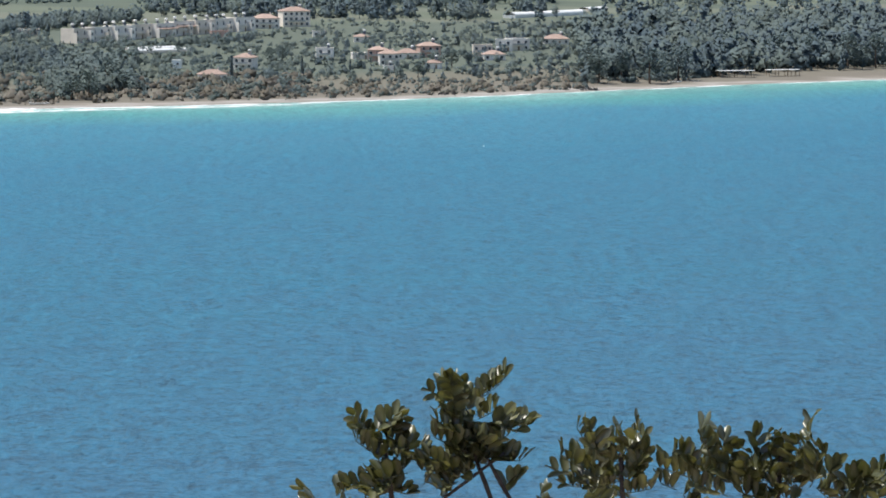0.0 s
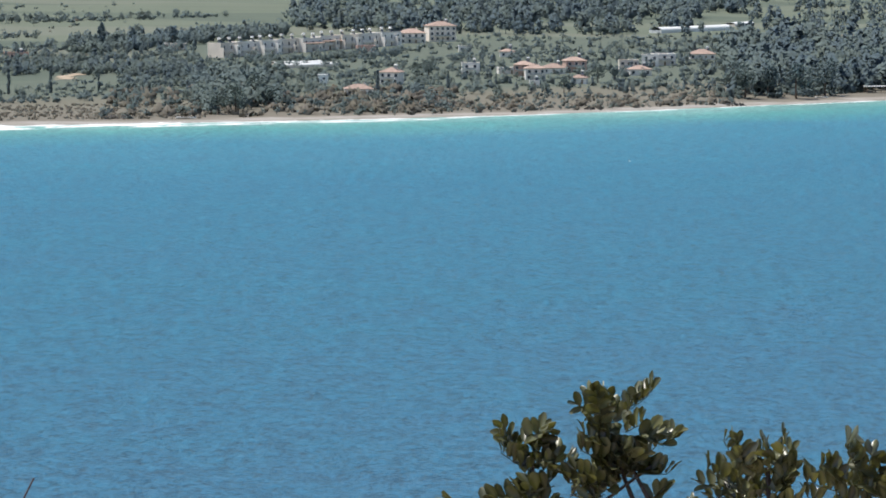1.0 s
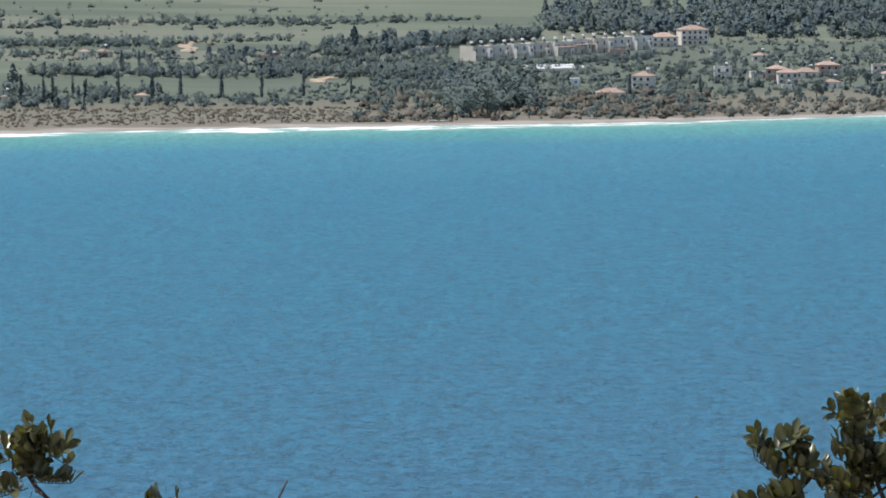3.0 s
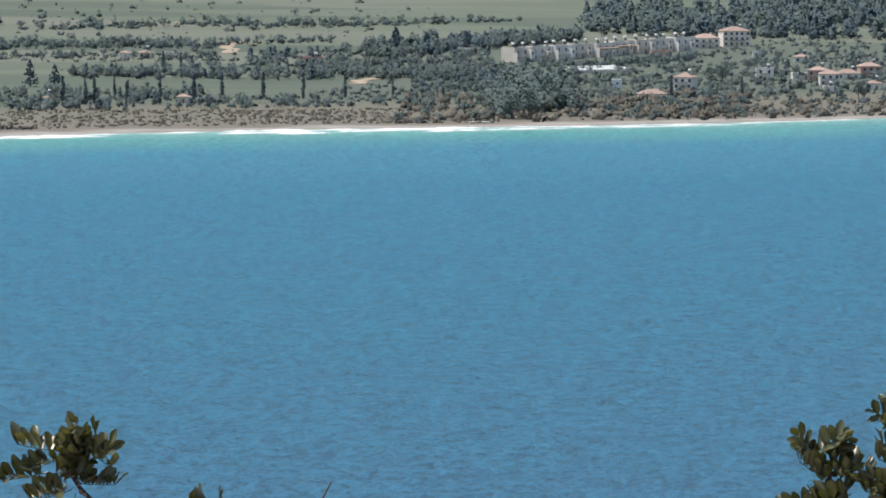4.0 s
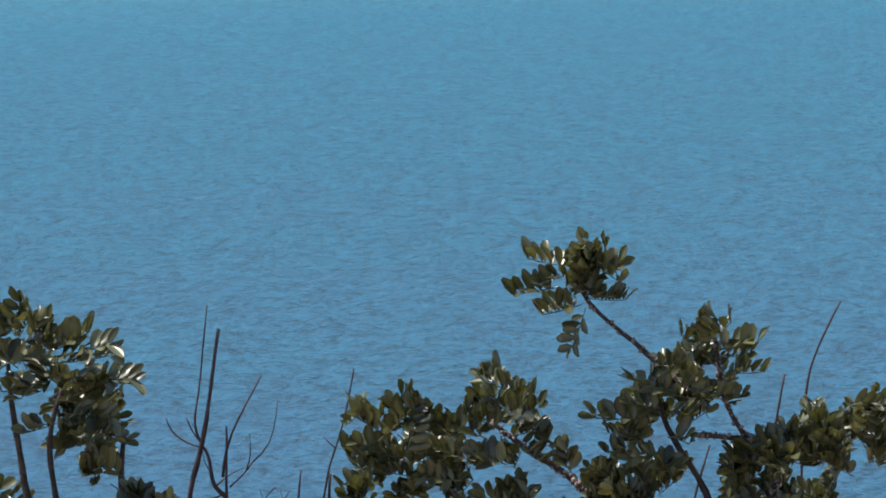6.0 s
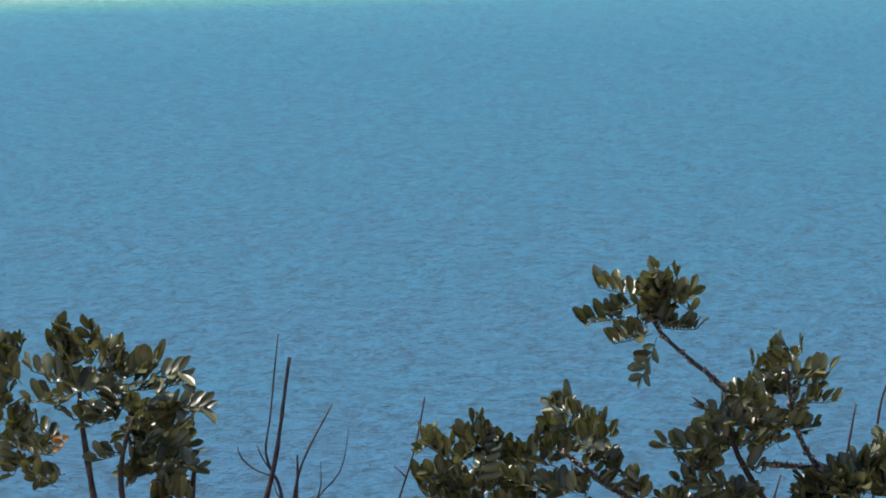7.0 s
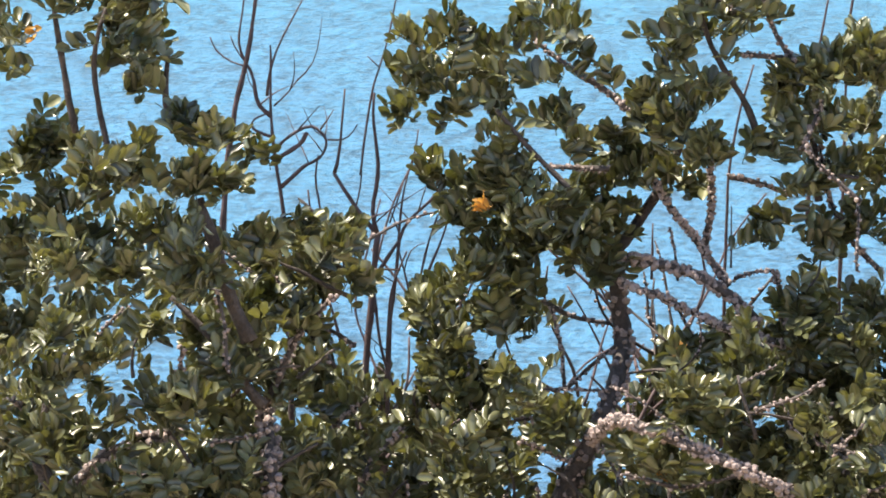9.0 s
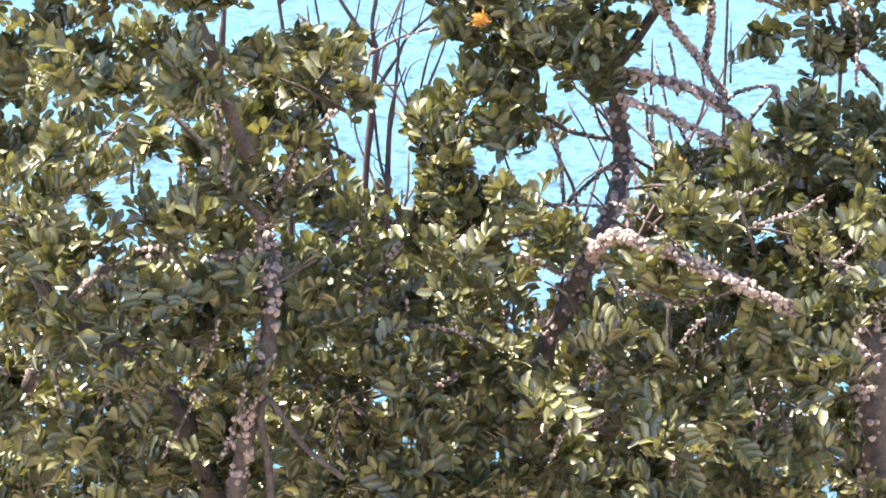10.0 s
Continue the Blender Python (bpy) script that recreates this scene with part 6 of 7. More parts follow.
def heater(x, y, z, turn, size=1.0):
    """A solar water heater: white tank over a tilted collector on a steel stand."""
    root = thing("solar_water_heater", "white tank over tilted solar collector on a roof stand", "water heater", (x, y, z), turn, "water heaters on the roofs")
    root.scale = (size, size, size * 1.1)
    bm = bmesh.new()
    bmesh.ops.create_cone(bm, segments=14, radius1=0.42, radius2=0.42, depth=1.5, cap_ends=True, matrix=Matrix.Translation((0, 0, 2.0)) @ Matrix.Rotation(radians(90), 4, 'Y'))
    part("tank", bm, M_TANK, root, "glossy white water tank", True)
    bm = bmesh.new()
    box(bm, -0.75, 0.75, -0.04, 0.04, -0.8, 0.8, 0.02)
    bmesh.ops.transform(bm, matrix=Matrix.Translation((0, -0.6, 0.8)) @ Matrix.Rotation(radians(-45), 4, 'X'), verts=bm.verts)
    part("collector", bm, M_PANE, root, "dark glass collector")
    for sx in (-0.5, 0.5):
        for sy in (-0.25, 0.25):
            part("leg", box(bmesh.new(), sx - 0.04, sx + 0.04, sy - 0.04, sy + 0.04, 0, 1.7), M_STEEL, root)


def house(x, y, w, d, storeys, roof, label, turn):
    rng = random.Random(int(x * 13 + y * 5))
    h = 2.9 * storeys
    z = ground_z(x, y) - 0.4
    root = thing("house", label, "house", (x, y, z), turn, "village houses")
    wall = M_PINK if "pink" in label else M_CREAM if ("cream" in label or "brown" in label) else M_WALL
    h += 0.4
    part("wall", box(bmesh.new(), -w / 2, w / 2, 0, d, 0, h, 0.03), wall, root)
    if roof == 'hip':
        bm = bmesh.new()
        e, rise = 0.5, min(2.4, d * 0.24)
        lo = [bm.verts.new(p) for p in ((-w / 2 - e, -e, h + 0.004), (w / 2 + e, -e, h + 0.004), (w / 2 + e, d + e, h + 0.004), (-w / 2 - e, d + e, h + 0.004))]
        up = [bm.verts.new((p.co.x, p.co.y, h + 0.2)) for p in lo]
        k = max(0.3, w / 2 - d / 2)
        top = [bm.verts.new((-k, d / 2, h + 0.2 + rise)), bm.verts.new((k, d / 2, h + 0.2 + rise))]
        bm.faces.new(lo[::-1])
        for i in range(4):
            bm.faces.new((lo[i], lo[(i + 1) % 4], up[(i + 1) % 4], up[i]))
        bm.faces.new((up[0], up[1], top[1], top[0]))
        bm.faces.new((up[1], up[2], top[1]))
        bm.faces.new((up[2], up[3], top[0], top[1]))
        bm.faces.new((up[3], up[0], top[0]))
        rf = part("roof", bm, M_TILE, root, "orange clay-tiled hip roof")
        part("chimney", box(bmesh.new(), w * 0.2, w * 0.2 + 0.6, d * 0.6, d * 0.6 + 0.6, h + rise * 0.4, h + rise + 0.9), wall, rf)
    else:
        bm = bmesh.new()
        for b in ((-w / 2 - 0.1, w / 2 + 0.1, -0.1, 0.15), (-w / 2 - 0.1, w / 2 + 0.1, d - 0.15, d + 0.1), (-w / 2 - 0.1, -w / 2 + 0.15, 0.15, d - 0.15), (w / 2 - 0.15, w / 2 + 0.1, 0.15, d - 0.15)):
            box(bm, *b, h + 0.004, h + 0.55)
        part("parapet", bm, wall, root)
    n = max(1, int(w / 3.2))
    for s in range(storeys):
        for i in range(n):
            cx = -w / 2 + (i + 0.5) * w / n
            if s == 0 and i == n // 2:
                dr = part("door", box(bmesh.new(), cx - 0.5, cx + 0.5, -0.08, -0.003, 0.4, 2.5, 0.01), M_WOODP, root)
                part("door_handle", box(bmesh.new(), cx + 0.36, cx + 0.42, -0.14, -0.08, 1.4, 1.5), M_STEEL, dr)
            else:
                window(root, cx + rng.uniform(-0.2, 0.2), 0, 0.4 + 2.9 * s + 0.7, 1.5, 1.6)
    if storeys > 1:
        bal = part("balcony", box(bmesh.new(), -w * 0.3, w * 0.3, -1.4, -0.004, 3.1, 3.3), wall, root)
        part("railing", box(bmesh.new(), -w * 0.3, w * 0.3, -1.4, -1.3, 3.304, 4.2), M_STEEL, bal)
    if rng.random() < 0.6:
        m = root.matrix_basis @ Vector((w * 0.22, d * 0.5, h + (0.0 if roof == 'flat' else 1.3)))
        heater(m.x, m.y, m.z, turn)


def terrace(a, b):
    """A long stepped row of two-storey holiday houses with heaters on the flat roofs."""
    n = 9
    ax, ay = a
    bx, by = b
    turn = math.degrees(math.atan2(by - ay, bx - ax))
    ln = math.hypot(bx - ax, by - ay) / n
    rng = random.Random(5)
    for i in range(n):
        f = i / n
        x, y = ax + (bx - ax) * f, ay + (by - ay) * f
        z = min(ground_z(x, y), ground_z(ax, ay) + 0.4 * i) - 0.6
        root = thing("terrace_house", "cream two-storey terraced house with a flat roof", "house", (x, y, z), turn, "row of terraced houses")
        back = (0, 2.6, 0.6, 3.0, 0.4, 2.4, 0.8, 2.0, 0.2)[i]
        hh = 8.0
        wall = (M_CREAM, M_WALL)[i % 3 != 0]
        part("wall", box(bmesh.new(), 0, ln - 0.01, back, 9, 0, hh, 0.03), wall, root)
        bm = bmesh.new()
        box(bm, 0, ln - 0.01, back - 0.1, back + 0.2, hh + 0.004, hh + 0.7)
        box(bm, 0, 0.3, back + 0.2, 9, hh + 0.004, hh + 0.7)
        part("parapet", bm, wall, root)
        if i in (4, 5):                                   # a tiled lean-to roof on the porch
            bm = bmesh.new()
            box(bm, 0.2, ln - 0.2, -2.2, 0.2, -0.1, 0.1)
            bmesh.ops.transform(bm, matrix=Matrix.Translation((0, back, 6.4)) @ Matrix.Rotation(radians(20), 4, 'X'), verts=bm.verts)
            part("porch_roof", bm, M_TILE, root, "orange tiled lean-to roof")
        for s in range(2):
            for k in range(3):
                cx = ln * (k + 0.5) / 3
                if k == 1 and s == 0:
                    part("door", box(bmesh.new(), cx - 0.55, cx + 0.55, back - 0.08, back - 0.003, 0.6, 2.8, 0.01), M_WOODP, root)
                else:
                    window(root, cx, back, 0.9 + 3.5 * s + 0.6, 1.4, 2.1)
        bal = part("balcony", box(bmesh.new(), ln * 0.12, ln * 0.58, back - 1.3, back - 0.004, 3.5, 3.7), wall, root)
        part("railing", box(bmesh.new(), ln * 0.12, ln * 0.58, back - 1.3, back - 1.2, 3.704, 4.6), wall, bal)
        tall = (7.2, 5.6, 6.8, 5.2, 4.6, 6.4, 7.0, 5.4, 6.0)[i]
        bay = part("bay", box(bmesh.new(), ln * 0.60, ln * 0.76, back - 2.8, back - 0.004, 0, tall, 0.03), (M_WALL, M_CREAM)[i % 2], root)
        part("bay_window", box(bmesh.new(), ln * 0.65, ln * 0.71, back - 2.86, back - 2.803, tall - 2.6, tall - 1.0), M_PANE, bay)
        part("dividing_wall", box(bmesh.new(), -0.2, 0.2, back - 2.2, back - 0.004, 0, 6.0), wall, root)
        for k in (0.25, 0.75):
            m = root.matrix_basis @ Vector((ln * k, 4.5 + rng.uniform(-1, 1), hh + 0.003))
            heater(m.x, m.y, m.z, turn + rng.uniform(-4, 4), 1.25)


def greenhouse(a, b, w, h, label):
    """A long low vaulted shed between two points."""
    n = 10
    turn = math.degrees(math.atan2(b[1] - a[1], b[0] - a[0]))
    ln = math.hypot(b[0] - a[0], b[1] - a[1])
    z = ground_z((a[0] + b[0]) / 2, (a[1] + b[1]) / 2)
    root = thing("greenhouse", label, "greenhouse", (a[0], a[1], z), turn)
    bm = bmesh.new()
    rings = []
    for i in range(9):
        x = ln * i / 8
        sag = 0.12 * math.sin(i * 2.7)
        ring = []
        for k in range(n + 1):
            t = math.pi * k / n
            ring.append(bm.verts.new((x, w / 2 - w / 2 * math.cos(t), h * 0.55 + (h * 0.45 + sag) * math.sin(t))))
        rings.append(ring)
    for p, q in zip(rings[:-1], rings[1:]):
        for k in range(n):
            bm.faces.new((p[k], q[k], q[k + 1], p[k + 1]))
    part("roof", bm, M_PLASTIC, root, "white sheeting", True)
    part("wall", box(bmesh.new(), 0.05, ln - 0.05, 0.05, w - 0.05, -1.2, h * 0.55), M_PLASTIC if "plastic" in label else M_CREAM, root)


def cabin(x, y):
    root = thing("cabin", "small white cabin with a dark window in an orchard", "hut", (x, y, ground_z(x, y) - 0.2), -10)
    root.scale = (1.35, 1.35, 1.5)
    part("wall", box(bmesh.new(), -1.7, 1.7, 0, 3, 0, 2.7, 0.03), M_TANK, root)
    part("roof", box(bmesh.new(), -1.9, 1.9, -0.2, 3.2, 2.704, 2.9, 0.03), M_TANK, root)
    window(root, 0.5, 0, 1.2, 0.9, 0.8)


def canopy(a, b):
    """A beach shelter: white sheet on posts."""
    ln = math.hypot(b[0] - a[0], b[1] - a[1])
    turn = math.degrees(math.atan2(b[1] - a[1], b[0] - a[0]))
    root = thing("beach_shelter", "long white-roofed shelter on posts behind the beach", "shelter", (a[0], a[1], ground_z(*a)), turn, "beach shelters")
    part("roof", box(bmesh.new(), -0.5, ln + 0.5, 0, 5, 3.2, 3.38, 0.05), M_PLASTIC, root)
    n = max(2, int(ln / 4))
    for i in range(n + 1):
        for yy in (0.3, 4.7):
            part("post", box(bmesh.new(), ln * i / n - 0.1, ln * i / n + 0.1, yy - 0.1, yy + 0.1, -1, 3.196), M_WOODP, root)


def boat(x, y, ln):
    root = thing("boat", "white wooden boat drawn up on the beach", "boat", (x, y, ground_z(x, y) + 0.05), 8, "boats on the beach")
    bm = bmesh.new()
    rows = []
    for i in range(9):
        f = i / 8
        wd = ln * 0.16 * math.sin(math.pi * min(1, 0.18 + f * 0.82)) ** 0.7 + 0.02
        hgt = ln * 0.06 * (1 + 0.5 * (f - 0.5) ** 2 * 4)
        rows.append([bm.verts.new((ln * (f - 0.5), q * wd, zz)) for q, zz in ((-1, hgt), (-0.6, 0.1), (0, 0), (0.6, 0.1), (1, hgt), (0.85, hgt), (0, 0.25), (-0.85, hgt))])
    for p, q in zip(rows[:-1], rows[1:]):
        for k in range(8):
            bm.faces.new((p[k], q[k], q[(k + 1) % 8], p[(k + 1) % 8]))
    for e in (rows[0][::-1], rows[-1]):
        bm.faces.new(e)
    part("hull", bm, M_TANK, root)
    for f in (-0.2, 0.15):
        part("thwart", box(bmesh.new(), ln * f - 0.15, ln * f + 0.15, -ln * 0.13, ln * 0.13, ln * 0.035, ln * 0.035 + 0.06), M_WOODP, root)


def rocks(a, b):
    rng = random.Random(int(a[0]))
    v, f = [], []
    ln = math.hypot(b[0] - a[0], b[1] - a[1])
    for _ in range(int(ln * 2.5)):
        k = rng.random()
        x, y = a[0] + (b[0] - a[0]) * k, a[1] + (b[1] - a[1]) * k + rng.uniform(-4, 4)
        clump(v, f, (x, y, max(0, ground_z(x, y)) + 0.2), rng.uniform(0.4, 1.2), rng)
    part_np("rocks", v, f, M_ROCK, None, "low dark rocks at the water's edge", "rocks", "stuff")


def track(a, b, w):
    """A bare earth track lying on the slope."""
    d = Vector((b[0] - a[0], b[1] - a[1], 0))
    side = Vector((1, 0, 0)) if abs(d.y) > abs(d.x) else Vector((0, 1, 0))
    v, f = [], []
    n = 14
    for i in range(n + 1):
        c = Vector((a[0], a[1], 0)) + d * (i / n) + side * math.sin(i * 0.7) * w * 0.5
        for q in (-1, 1):
            p = c + side * q * w * (0.8 + 0.3 * math.sin(i * 1.9 + q))
            v.append((p.x, p.y, ground_z(p.x, p.y) + 0.25))
    for i in range(n):
        f.append((i * 2, i * 2 + 1, i * 2 + 3, i * 2 + 2))
    part_np("road", v, f, M_TRACK, None, "pale bare earth track through the fields", "track", "structure")


def buoy(x, y):
    root = thing("buoy", "small white buoy floating on the sea", "buoy", (x, y, 0))
    bm = bmesh.new()
    bmesh.ops.create_uvsphere(bm, u_segments=12, v_segments=8, radius=0.32, matrix=Matrix.Translation((0, 0, 0.2)) @ Matrix.Diagonal((1, 1, 0.8, 1)))
    part("float", bm, M_TANK, root, smooth=True)
    bm = bmesh.new()
    bmesh.ops.create_cone(bm, segments=8, radius1=0.06, radius2=0.05, depth=0.7, cap_ends=True, matrix=Matrix.Translation((0, 0, 0.95)))
    part("mast", bm, M_STEEL, root)


def breakers():
    """A ragged line of foam at the waterline, with broken rows of surf before it where the sea is rougher."""
    rng = random.Random(9)
    v, f = [], []

    def ridge(x0, x1, off, deep, tall, row):
        n = max(8, int((x1 - x0) / 1.6))
        o = len(v)
        for i in range(n + 1):
            g = i / n
            px = x0 + (x1 - x0) * g
            edge = min(1, 6 * g, 6 * (1 - g))
            wob = noise.noise((px * 0.035, row * 9.0, 2)) * 5.0 + noise.noise((px * 0.25, row * 9.0, 2)) * 1.6
            rag = 0.75 + 0.9 * noise.noise((px * 0.07, row * 4.0, 5)) + 0.7 * noise.noise((px * 0.6, row * 3.0, 5))
            k = edge * max(0.0, rag)
            py = shore(px) + off + wob
            for q, t in ((-1, 0.012), (-0.4, 0.7), (0.2, 1.0), (1, 0.012)):
                v.append((px, py + q * deep * max(k, 0.05), max(0.012, t * tall * k)))
        for i in range(n):
            for k in range(3):
                a = o + i * 4 + k
                f.append((a, a + 4, a + 5, a + 1))

    def rough(x):
        return 1.25 * math.exp(-((x + 85) / 48) ** 2) + 0.6 * math.exp(-((x + 230) / 60) ** 2) + 0.3 * math.exp(-((x - 40) / 60) ** 2)

    x = -430.0
    while x < 520:                                        # the wash on the sand
        ln = rng.uniform(30, 80)
        k = rough(x + ln / 2)
        ridge(x, x + ln, -3, 1.8 + 1.8 * k, 0.16 + 0.34 * k, 0)
        x += ln * rng.uniform(0.9, 1.25 - 0.25 * k)
    x = -430.0
    while x < 300:                                        # the rows that break before it
        k = rough(x)
        for row in (1, 2, 3):
            if rng.random() < k * (1.25 - 0.3 * row):
                ln = rng.uniform(14, 46)
                ridge(x, x + ln, -2 - row * rng.uniform(6, 10), 1.0 + 1.2 * k, 0.16 + 0.30 * k, row + x)
        x += rng.uniform(12, 26)
    part_np("surf", v, f, M_FOAM, None, "broken white surf along the beach", "surf", "stuff", True)


breakers()
woods("dense hedge of mixed dark trees behind the beach scrub", ((-360, 317), (-160, 252), (-145, 122), (-336, 155)), 380, 3.0, 6.5, ("broad", "broad", "conifer"))
woods("low hedge along the edge of a field", ((-157, 210), (-19, 243), (-18, 141), (-146, 130)), 210, 2.5, 5.0, ("broad", "shrub"))
woods("brown dry scrub behind the beach", ((-336, 155), (-18, 111), (-17, 20), (-322, 40)), 1900, 0.7, 1.4, ("dry", "dry", "dry", "shrub"))
woods("dark belt of trees between two fields", ((-236, 425), (-20, 366), (-20, 310), (-231, 373)), 250, 4.0, 7.0, ("broad", "broad", "conifer"))
woods("belt of trees around a farmhouse", ((-160, 601), (-25, 586), (-23, 381), (-150, 430)), 290, 3.5, 6.5, ("broad", "broad", "shrub", "conifer"))
woods("hedgerow of small trees", ((-434, 802), (-185, 701), (-180, 630), (-423, 729)), 247, 4.0, 7.0, ("broad", "shrub"))
woods("hedgerow of small trees", ((-328, 643), (-165, 580), (-160, 504), (-317, 554)), 152, 3.0, 6.0, ("broad", "shrub"))
woods("thin far hedgerow", ((-316, 930), (-110, 920), (-109, 878), (-311, 887)), 133, 4.0, 7.0, ("broad", "shrub"))
woods("long far hedgerow", ((-191, 870), (-9, 947), (-9, 911), (-189, 830)), 130, 3.0, 6.0, ("broad", "shrub"))
woods("hedge along the upper fields", ((-311, 717), (-120, 710), (-118, 673), (-306, 669)), 150, 3.0, 5.5, ("broad", "shrub"))
woods("low bushes and garden shrubs in the village", ((-112, 506), (274, 474), (231, 71), (-95, 126)), 340, 3.0, 5.0, ("shrub",))
woods("scattered far bushes", ((-517, 1331), (-67, 1199), (-57, 748), (-440, 839)), 114, 2.0, 6.0, ("broad", "shrub"))
woods("grove around far farm buildings", ((-400, 625), (-320, 615), (-276, 270), (-343, 244)), 209, 4.0, 9.0, ("broad", "conifer", "broad"))
woods("trees round sheds by the beach", ((-342, 206), (-252, 163), (-245, 82), (-326, 100)), 70, 2.5, 5.0, ("broad", "conifer"))
woods("orchard trees below the terrace", ((-27, 367), (115, 430), (102, 165), (-25, 158)), 300, 3.0, 5.5, ("broad", "broad", "shrub"))
woods("tall grey-green trees near the beach", ((-21, 283), (21, 274), (19, 54), (-21, 52)), 133, 6.0, 11.0, ("broad",))
woods("low trees behind the beach", ((-63, 206), (102, 165), (96, 16), (-61, 24)), 361, 2.5, 6.0, ("broad", "shrub", "dry"))
woods("woodland behind the terrace", ((29, 1049), (335, 1118), (275, 571), (32, 732)), 494, 7.0, 13.0, ("conifer", "broad"))
woods("gardens and trees between village houses", ((120, 522), (280, 531), (229, 80), (100, 106)), 380, 3.0, 6.5, ("broad", "broad", "shrub", "conifer"))
woods("brown scrub behind the beach", ((34, 129), (238, 83), (229, 3), (32, 18)), 560, 1.3, 3.2, ("dry", "shrub", "broad"))
woods("dark woodland of tall pines and eucalyptus", ((271, 448), (528, 476), (443, 64), (234, 52)), 760, 10.0, 18.0, ("broad", "conifer", "broad"))
woods("dark woodland on the upper slope", ((396, 1343), (694, 1277), (528, 476), (303, 565)), 240, 7.0, 12.0, ("conifer", "broad"))
woods("dark woodland behind the village", ((159, 1233), (396, 1343), (331, 803), (136, 777)), 532, 7.0, 13.0, ("conifer", "broad"))
woods("low greenery around the old farm", ((-233, 480), (-26, 476), (-24, 329), (-224, 381)), 171, 2.5, 5.5, ("broad", "shrub"))
woods("low trees at the end of the terrace", ((-66, 408), (-16, 434), (-15, 196), (-60, 205)), 209, 3.0, 6.0, ("broad", "shrub", "conifer"))
woods("small trees in front of the terrace", ((-12, 432), (86, 503), (85, 461), (-14, 364)), 110, 3.5, 5.5, ("broad", "shrub"))
woods("dark trees on the slope beside the terrace", ((-101, 634), (26, 733), (25, 671), (-92, 489)), 260, 5.0, 9.0, ("broad", "conifer", "broad"))
woods("leafy trees along the foot of the terrace", ((-18, 462), (118, 551), (116, 506), (-18, 416)), 75, 2.5, 5.0, ("broad", "shrub"))
woods("undergrowth at the edge of the woodland", ((231, 103), (301, 90), (292, 32), (224, 38)), 110, 3.0, 6.0, ("shrub", "broad"))
woods("undergrowth at the edge of the woodland", ((311, 158), (431, 134), (422, 89), (303, 106)), 130, 3.0, 6.0, ("shrub", "broad"))
woods("garden shrubs round the houses", ((121, 665), (294, 585), (259, 285), (110, 429)), 170, 2.0, 4.5, ("shrub", "broad"))
woods("rough pasture dotted with bushes", ((-491, 1166), (-65, 1113), (-50, 410), (-370, 385)), 120, 1.0, 2.4, ("shrub", "dry"))
cypress(-148.5, 2132.0, 8.8)
cypress(-129.0, 2131.0, 9.0)
cypress(-110.0, 2130.0, 9.2)
cypress(-90.7, 2140.0, 8.6)
cypress(-161.7, 2130.0, 7.5)
cypress(-68.3, 2151.0, 6.0)
cypress(-194.2, 2347.0, 7.0)
cypress(-185.8, 2359.0, 6.0)
cypress(-198.7, 2124.0, 7.0)
cypress(-192.4, 2125.0, 6.0)
cypress(-215.6, 2052.0, 10.0)
cypress(-206.6, 2065.0, 8.5)
cypress(-202.5, 2066.0, 9.0)
cypress(-188.6, 2076.0, 7.5)
cypress(-173.5, 2079.0, 9.5)
cypress(-158.0, 2082.0, 10.0)
cypress(-193.9, 2346.0, 7.0)
cypress(-186.7, 2367.0, 6.0)
cypress(63.4, 2128.0, 8.5)
cypress(97.7, 2152.0, 8.0)
cypress(122.0, 2176.0, 6.0)
conifer(-78.6, 2524.0, 14.0)
conifer(-61.3, 2526.0, 11.0)
conifer(-39.7, 2563.0, 10.0)
conifer(-246.2, 2194.0, 13.0)
conifer(-235.6, 2206.0, 10.0)
conifer(-330.8, 2693.0, 9.0)
conifer(-329.4, 2761.0, 8.0)
broadleaf(-3.5, 2005.0, 15.0)
broadleaf(4.2, 2118.0, 14.0)
broadleaf(-11.1, 2004.0, 12.0)
broadleaf(11.7, 2042.0, 12.0)
broadleaf(239.0, 2144.0, 18.0)
broadleaf(251.1, 2155.0, 20.0)
broadleaf(237.0, 2176.0, 18.0)
broadleaf(264.0, 2149.0, 19.0)
broadleaf(281.3, 2177.0, 20.0)
broadleaf(320.6, 2280.0, 20.0)
broadleaf(348.8, 2294.0, 19.0)
broadleaf(363.7, 2278.0, 19.0)
broadleaf(380.2, 2272.0, 20.0)
broadleaf(396.5, 2283.0, 20.0)
broadleaf(154.3, 2169.0, 9.0)
broadleaf(177.0, 2250.0, 10.0)
broadleaf(186.4, 2261.0, 9.0)
broadleaf(87.9, 2280.0, 9.0)
broadleaf(94.6, 2304.0, 8.0)
terrace((-11.9, 2434.0), (90.0, 2566.0))
house(97.2, 2585.0, 15, 11, 2, 'hip', 'pale two-storey house with orange tiled hip roof and balconies', 8)
house(115.0, 2601.0, 16, 12, 3, 'hip', 'large cream three-storey house with tiled roof and a tower', 12)
house(71.6, 2216.0, 10, 9, 2, 'hip', 'white two-storey villa with an orange tiled roof', -18)
house(54.8, 2124.0, 13, 9, 1, 'hip', 'low house with a broad orange tiled roof', 5)
house(116.2, 2303.0, 9, 6.8, 2, 'flat', 'grey-white two-storey house among trees', 0)
house(135.6, 2315.0, 9, 6.8, 1, 'flat', 'small white house with a flat roof', 6)
house(142.7, 2298.0, 10, 7.5, 2, 'hip', 'pinkish house with a tiled roof', -8)
house(146.7, 2262.0, 10, 7.5, 2, 'hip', 'pale two-storey village house with a red roof', 4)
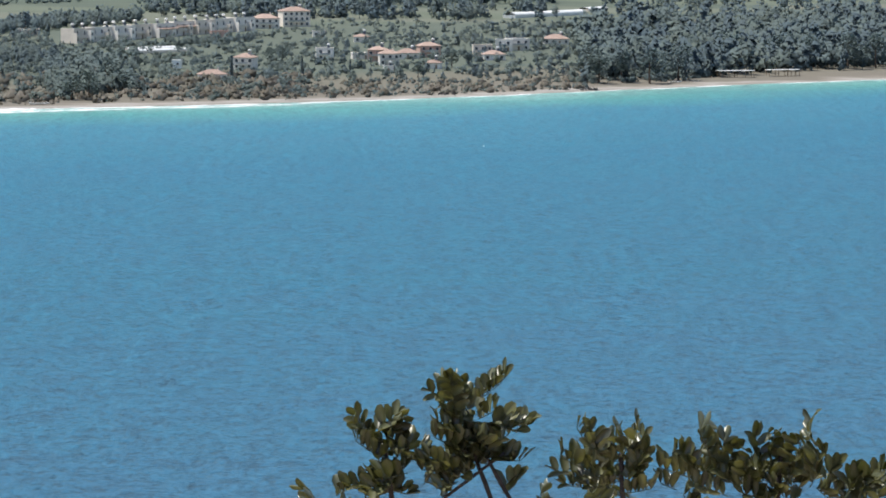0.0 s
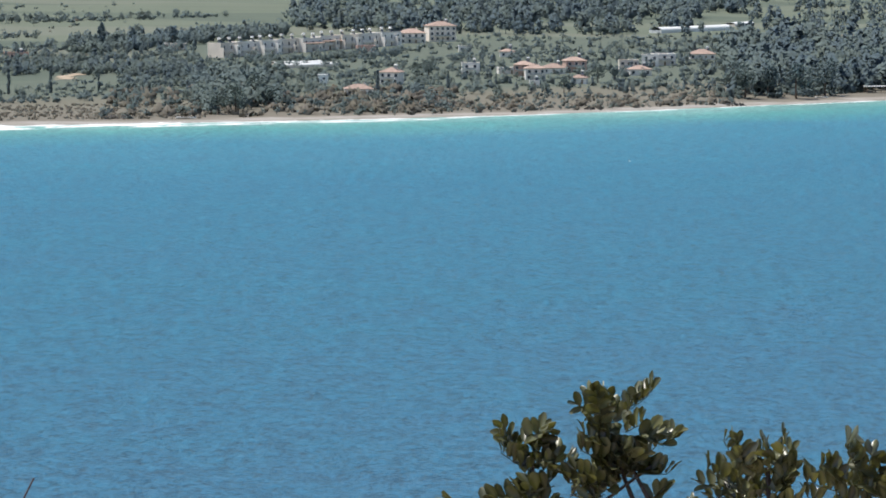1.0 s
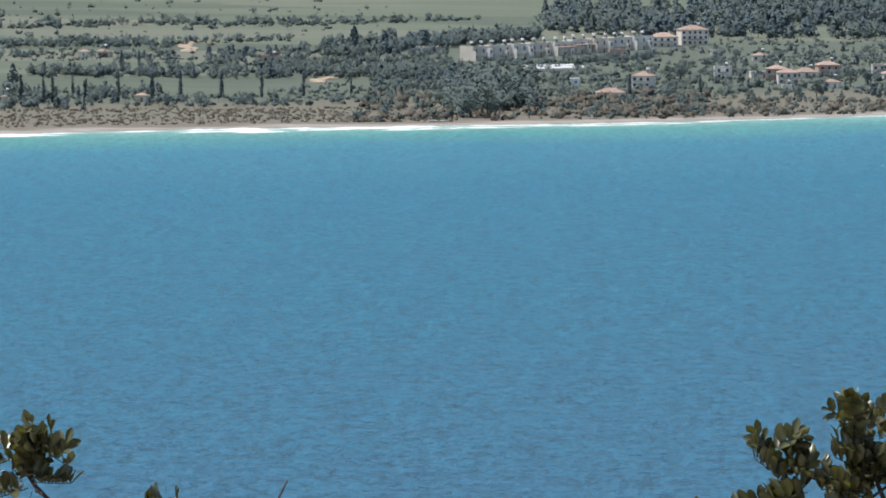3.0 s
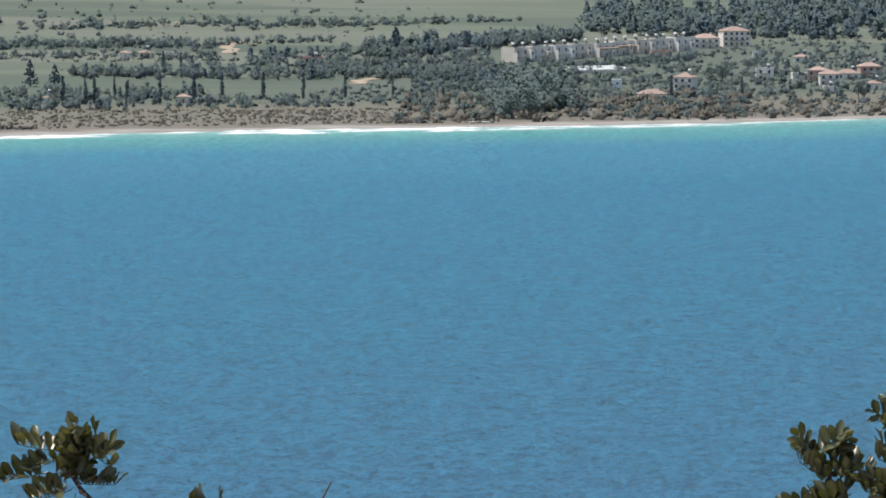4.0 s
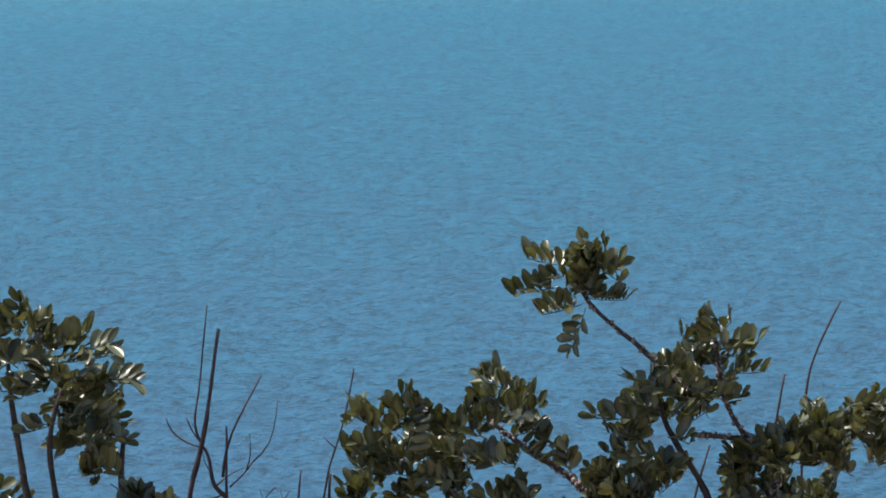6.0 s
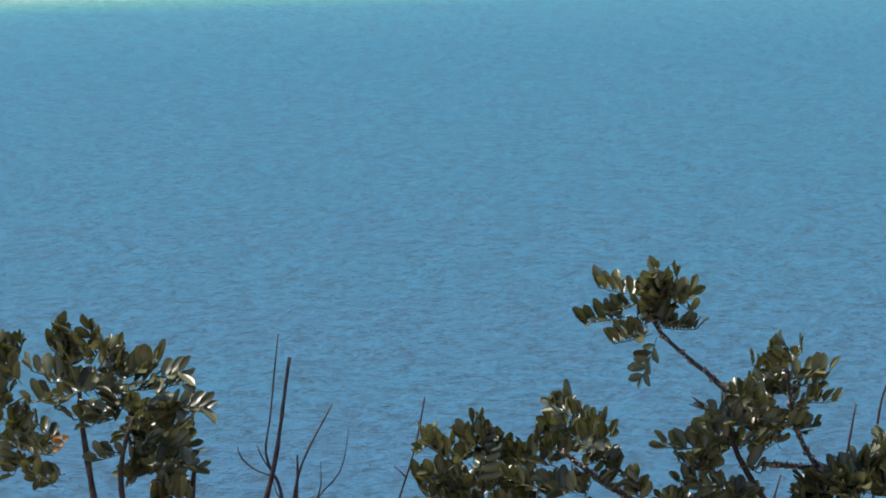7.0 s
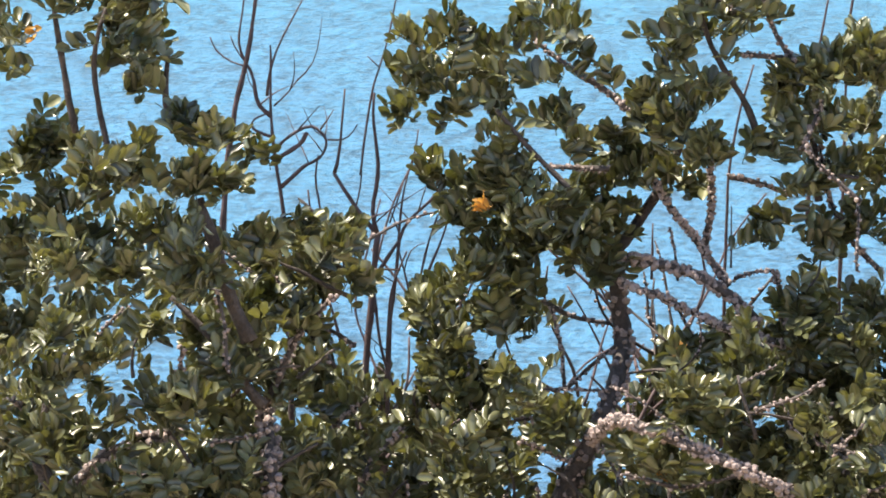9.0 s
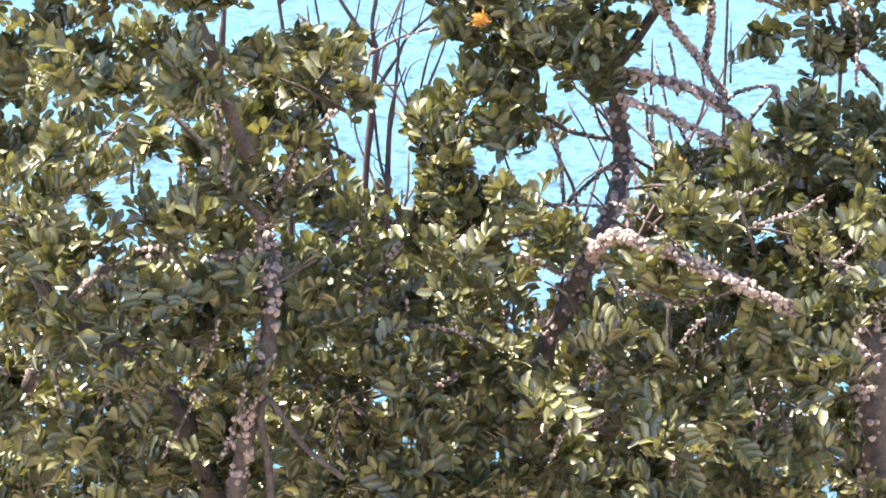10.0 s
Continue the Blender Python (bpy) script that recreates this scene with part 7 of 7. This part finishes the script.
house(159.8, 2320.0, 12, 9.0, 1, 'hip', 'low house with an orange roof', 0)
house(172.3, 2332.0, 11, 8.2, 2, 'hip', 'small pink village house with a tiled roof', 10)
house(166.3, 2239.0, 8, 6.0, 1, 'hip', 'small cottage with an orange roof near the beach', -12)
house(200.1, 2338.0, 10, 7.5, 2, 'flat', 'cream two-storey house with a flat roof', 0)
house(203.8, 2310.0, 11, 8.2, 1, 'hip', 'house with a broad red-tiled roof', 6)
house(215.7, 2390.0, 9, 6.8, 2, 'flat', 'white cubic house on the slope', -5)
house(224.7, 2402.0, 12, 9.0, 2, 'flat', 'white two-storey house with dark openings', 5)
house(251.9, 2470.0, 14, 10.5, 1, 'hip', 'long low house with a pale tiled roof', 0)
house(142.7, 2209.0, 5, 3.8, 1, 'flat', 'tiny white flat-roofed outbuilding', 0)
house(143.9, 2457.0, 8, 6.0, 1, 'hip', 'small far house with a tiled roof', 0)
house(68.3, 2498.0, 10, 7.5, 1, 'flat', 'pink flat-roofed house below the terrace', 5)
house(123.3, 2507.0, 7, 5.2, 1, 'flat', 'small white shed among bushes', 0)
house(-37.3, 2499.0, 12, 9.0, 1, 'flat', 'long low brown house in a grove', 0)
house(-120.6, 2410.0, 13, 9.8, 1, 'flat', 'low pink farmhouse with a flat roof', 0)
house(-222.3, 2441.0, 6, 4.5, 1, 'hip', 'small white cottage with a red roof', 0)
house(-211.8, 2444.0, 7, 5.2, 1, 'hip', 'small cream cottage with a domed tile roof', 8)
house(-199.2, 2447.0, 5, 3.8, 1, 'flat', 'tiny white hut by a field', 0)
house(-275.0, 2128.0, 8, 6.0, 2, 'flat', 'white two-storey house at a grove', -10)
house(-283.6, 2142.0, 9, 6.8, 1, 'flat', 'grey-blue shed beside a white house', 0)
house(-334.7, 2554.0, 10, 7.5, 1, 'flat', 'white far farm building', 0)
house(-324.5, 2488.0, 9, 6.8, 1, 'flat', 'white far farm shed', 0)
house(-223.5, 2061.0, 4, 3.0, 1, 'hip', 'tiny orange-roofed hut behind the hedge', 0)
house(-163.5, 2089.0, 6, 4.5, 1, 'hip', 'small cream house behind the scrub', 0)
house(-278.2, 2034.0, 11, 8.2, 2, 'flat', 'grey-white modern house near the beach', 0)
house(-280.4, 1982.0, 9, 6.8, 1, 'flat', 'white beach house with dark windows', 6)
house(-285.6, 1932.0, 8, 6.0, 2, 'flat', 'cream house with an outside stair', -6)
house(-304.5, 1962.0, 12, 9.0, 2, 'flat', 'brownish two-storey block behind the beach', 0)
house(-292.1, 2142.0, 7, 5.2, 1, 'hip', 'small white roofed house', 0)
house(-309.0, 2270.0, 4, 3.0, 1, 'flat', 'white water tower house', 0)
house(-362.9, 2560.0, 12, 9.0, 1, 'flat', 'pale far farm shed in fields', 0)
house(-387.1, 2517.0, 6, 4.5, 1, 'flat', 'small far white house', 0)
house(-356.9, 2458.0, 9, 6.8, 1, 'flat', 'low far shed in fields', 0)
greenhouse((253.7, 2735.0), (303.0, 2795.0), 9.0, 3.6, "long white plastic greenhouse among trees")
greenhouse((19.6, 2339.0), (49.8, 2361.0), 6.0, 2.2, "low white greenhouse in an orchard")
greenhouse((-256.9, 2035.0), (-245.3, 2041.0), 8.0, 3.0, "long white-roofed shed behind the hedge")
greenhouse((-273.5, 2027.0), (-267.3, 2032.0), 7.0, 2.6, "short white-roofed shed by the hedge")
greenhouse((309.8, 2838.0), (324.8, 2863.0), 7.0, 2.6, "pinkish tunnel greenhouse by the wood")
greenhouse((-294.9, 1900.0), (-280.2, 1907.0), 7.0, 2.4, "row of white beach sheds")
greenhouse((16.5, 2357.0), (41.8, 2376.0), 5.0, 2.0, "low whitewashed field wall shed")
cabin(39.1, 2222.0)
canopy((305.6, 2203.0), (322.8, 2206.0))
canopy((331.9, 2216.0), (341.5, 2218.0))
canopy((342.9, 2218.0), (347.3, 2219.0))
boat(-24.9, 1978.0, 9.0)
boat(277.7, 2160.0, 6.0)
boat(288.1, 2170.0, 4.0)
rocks((-59.1, 1975.0), (-50.4, 1976.0))
rocks((156.0, 2055.0), (163.1, 2057.0))
rocks((-234.9, 1910.0), (-213.7, 1914.0))
rocks((226.1, 2100.0), (234.4, 2103.0))
track((-171.1, 2498.0), (-177.3, 2638.0), 5.0)
track((-90.3, 2242.0), (-83.2, 2279.0), 5.0)
track((343.5, 2713.0), (373.6, 2745.0), 6.0)
track((-222.2, 2818.0), (-212.9, 2835.0), 8.0)
buoy(143.1, 1668.9)
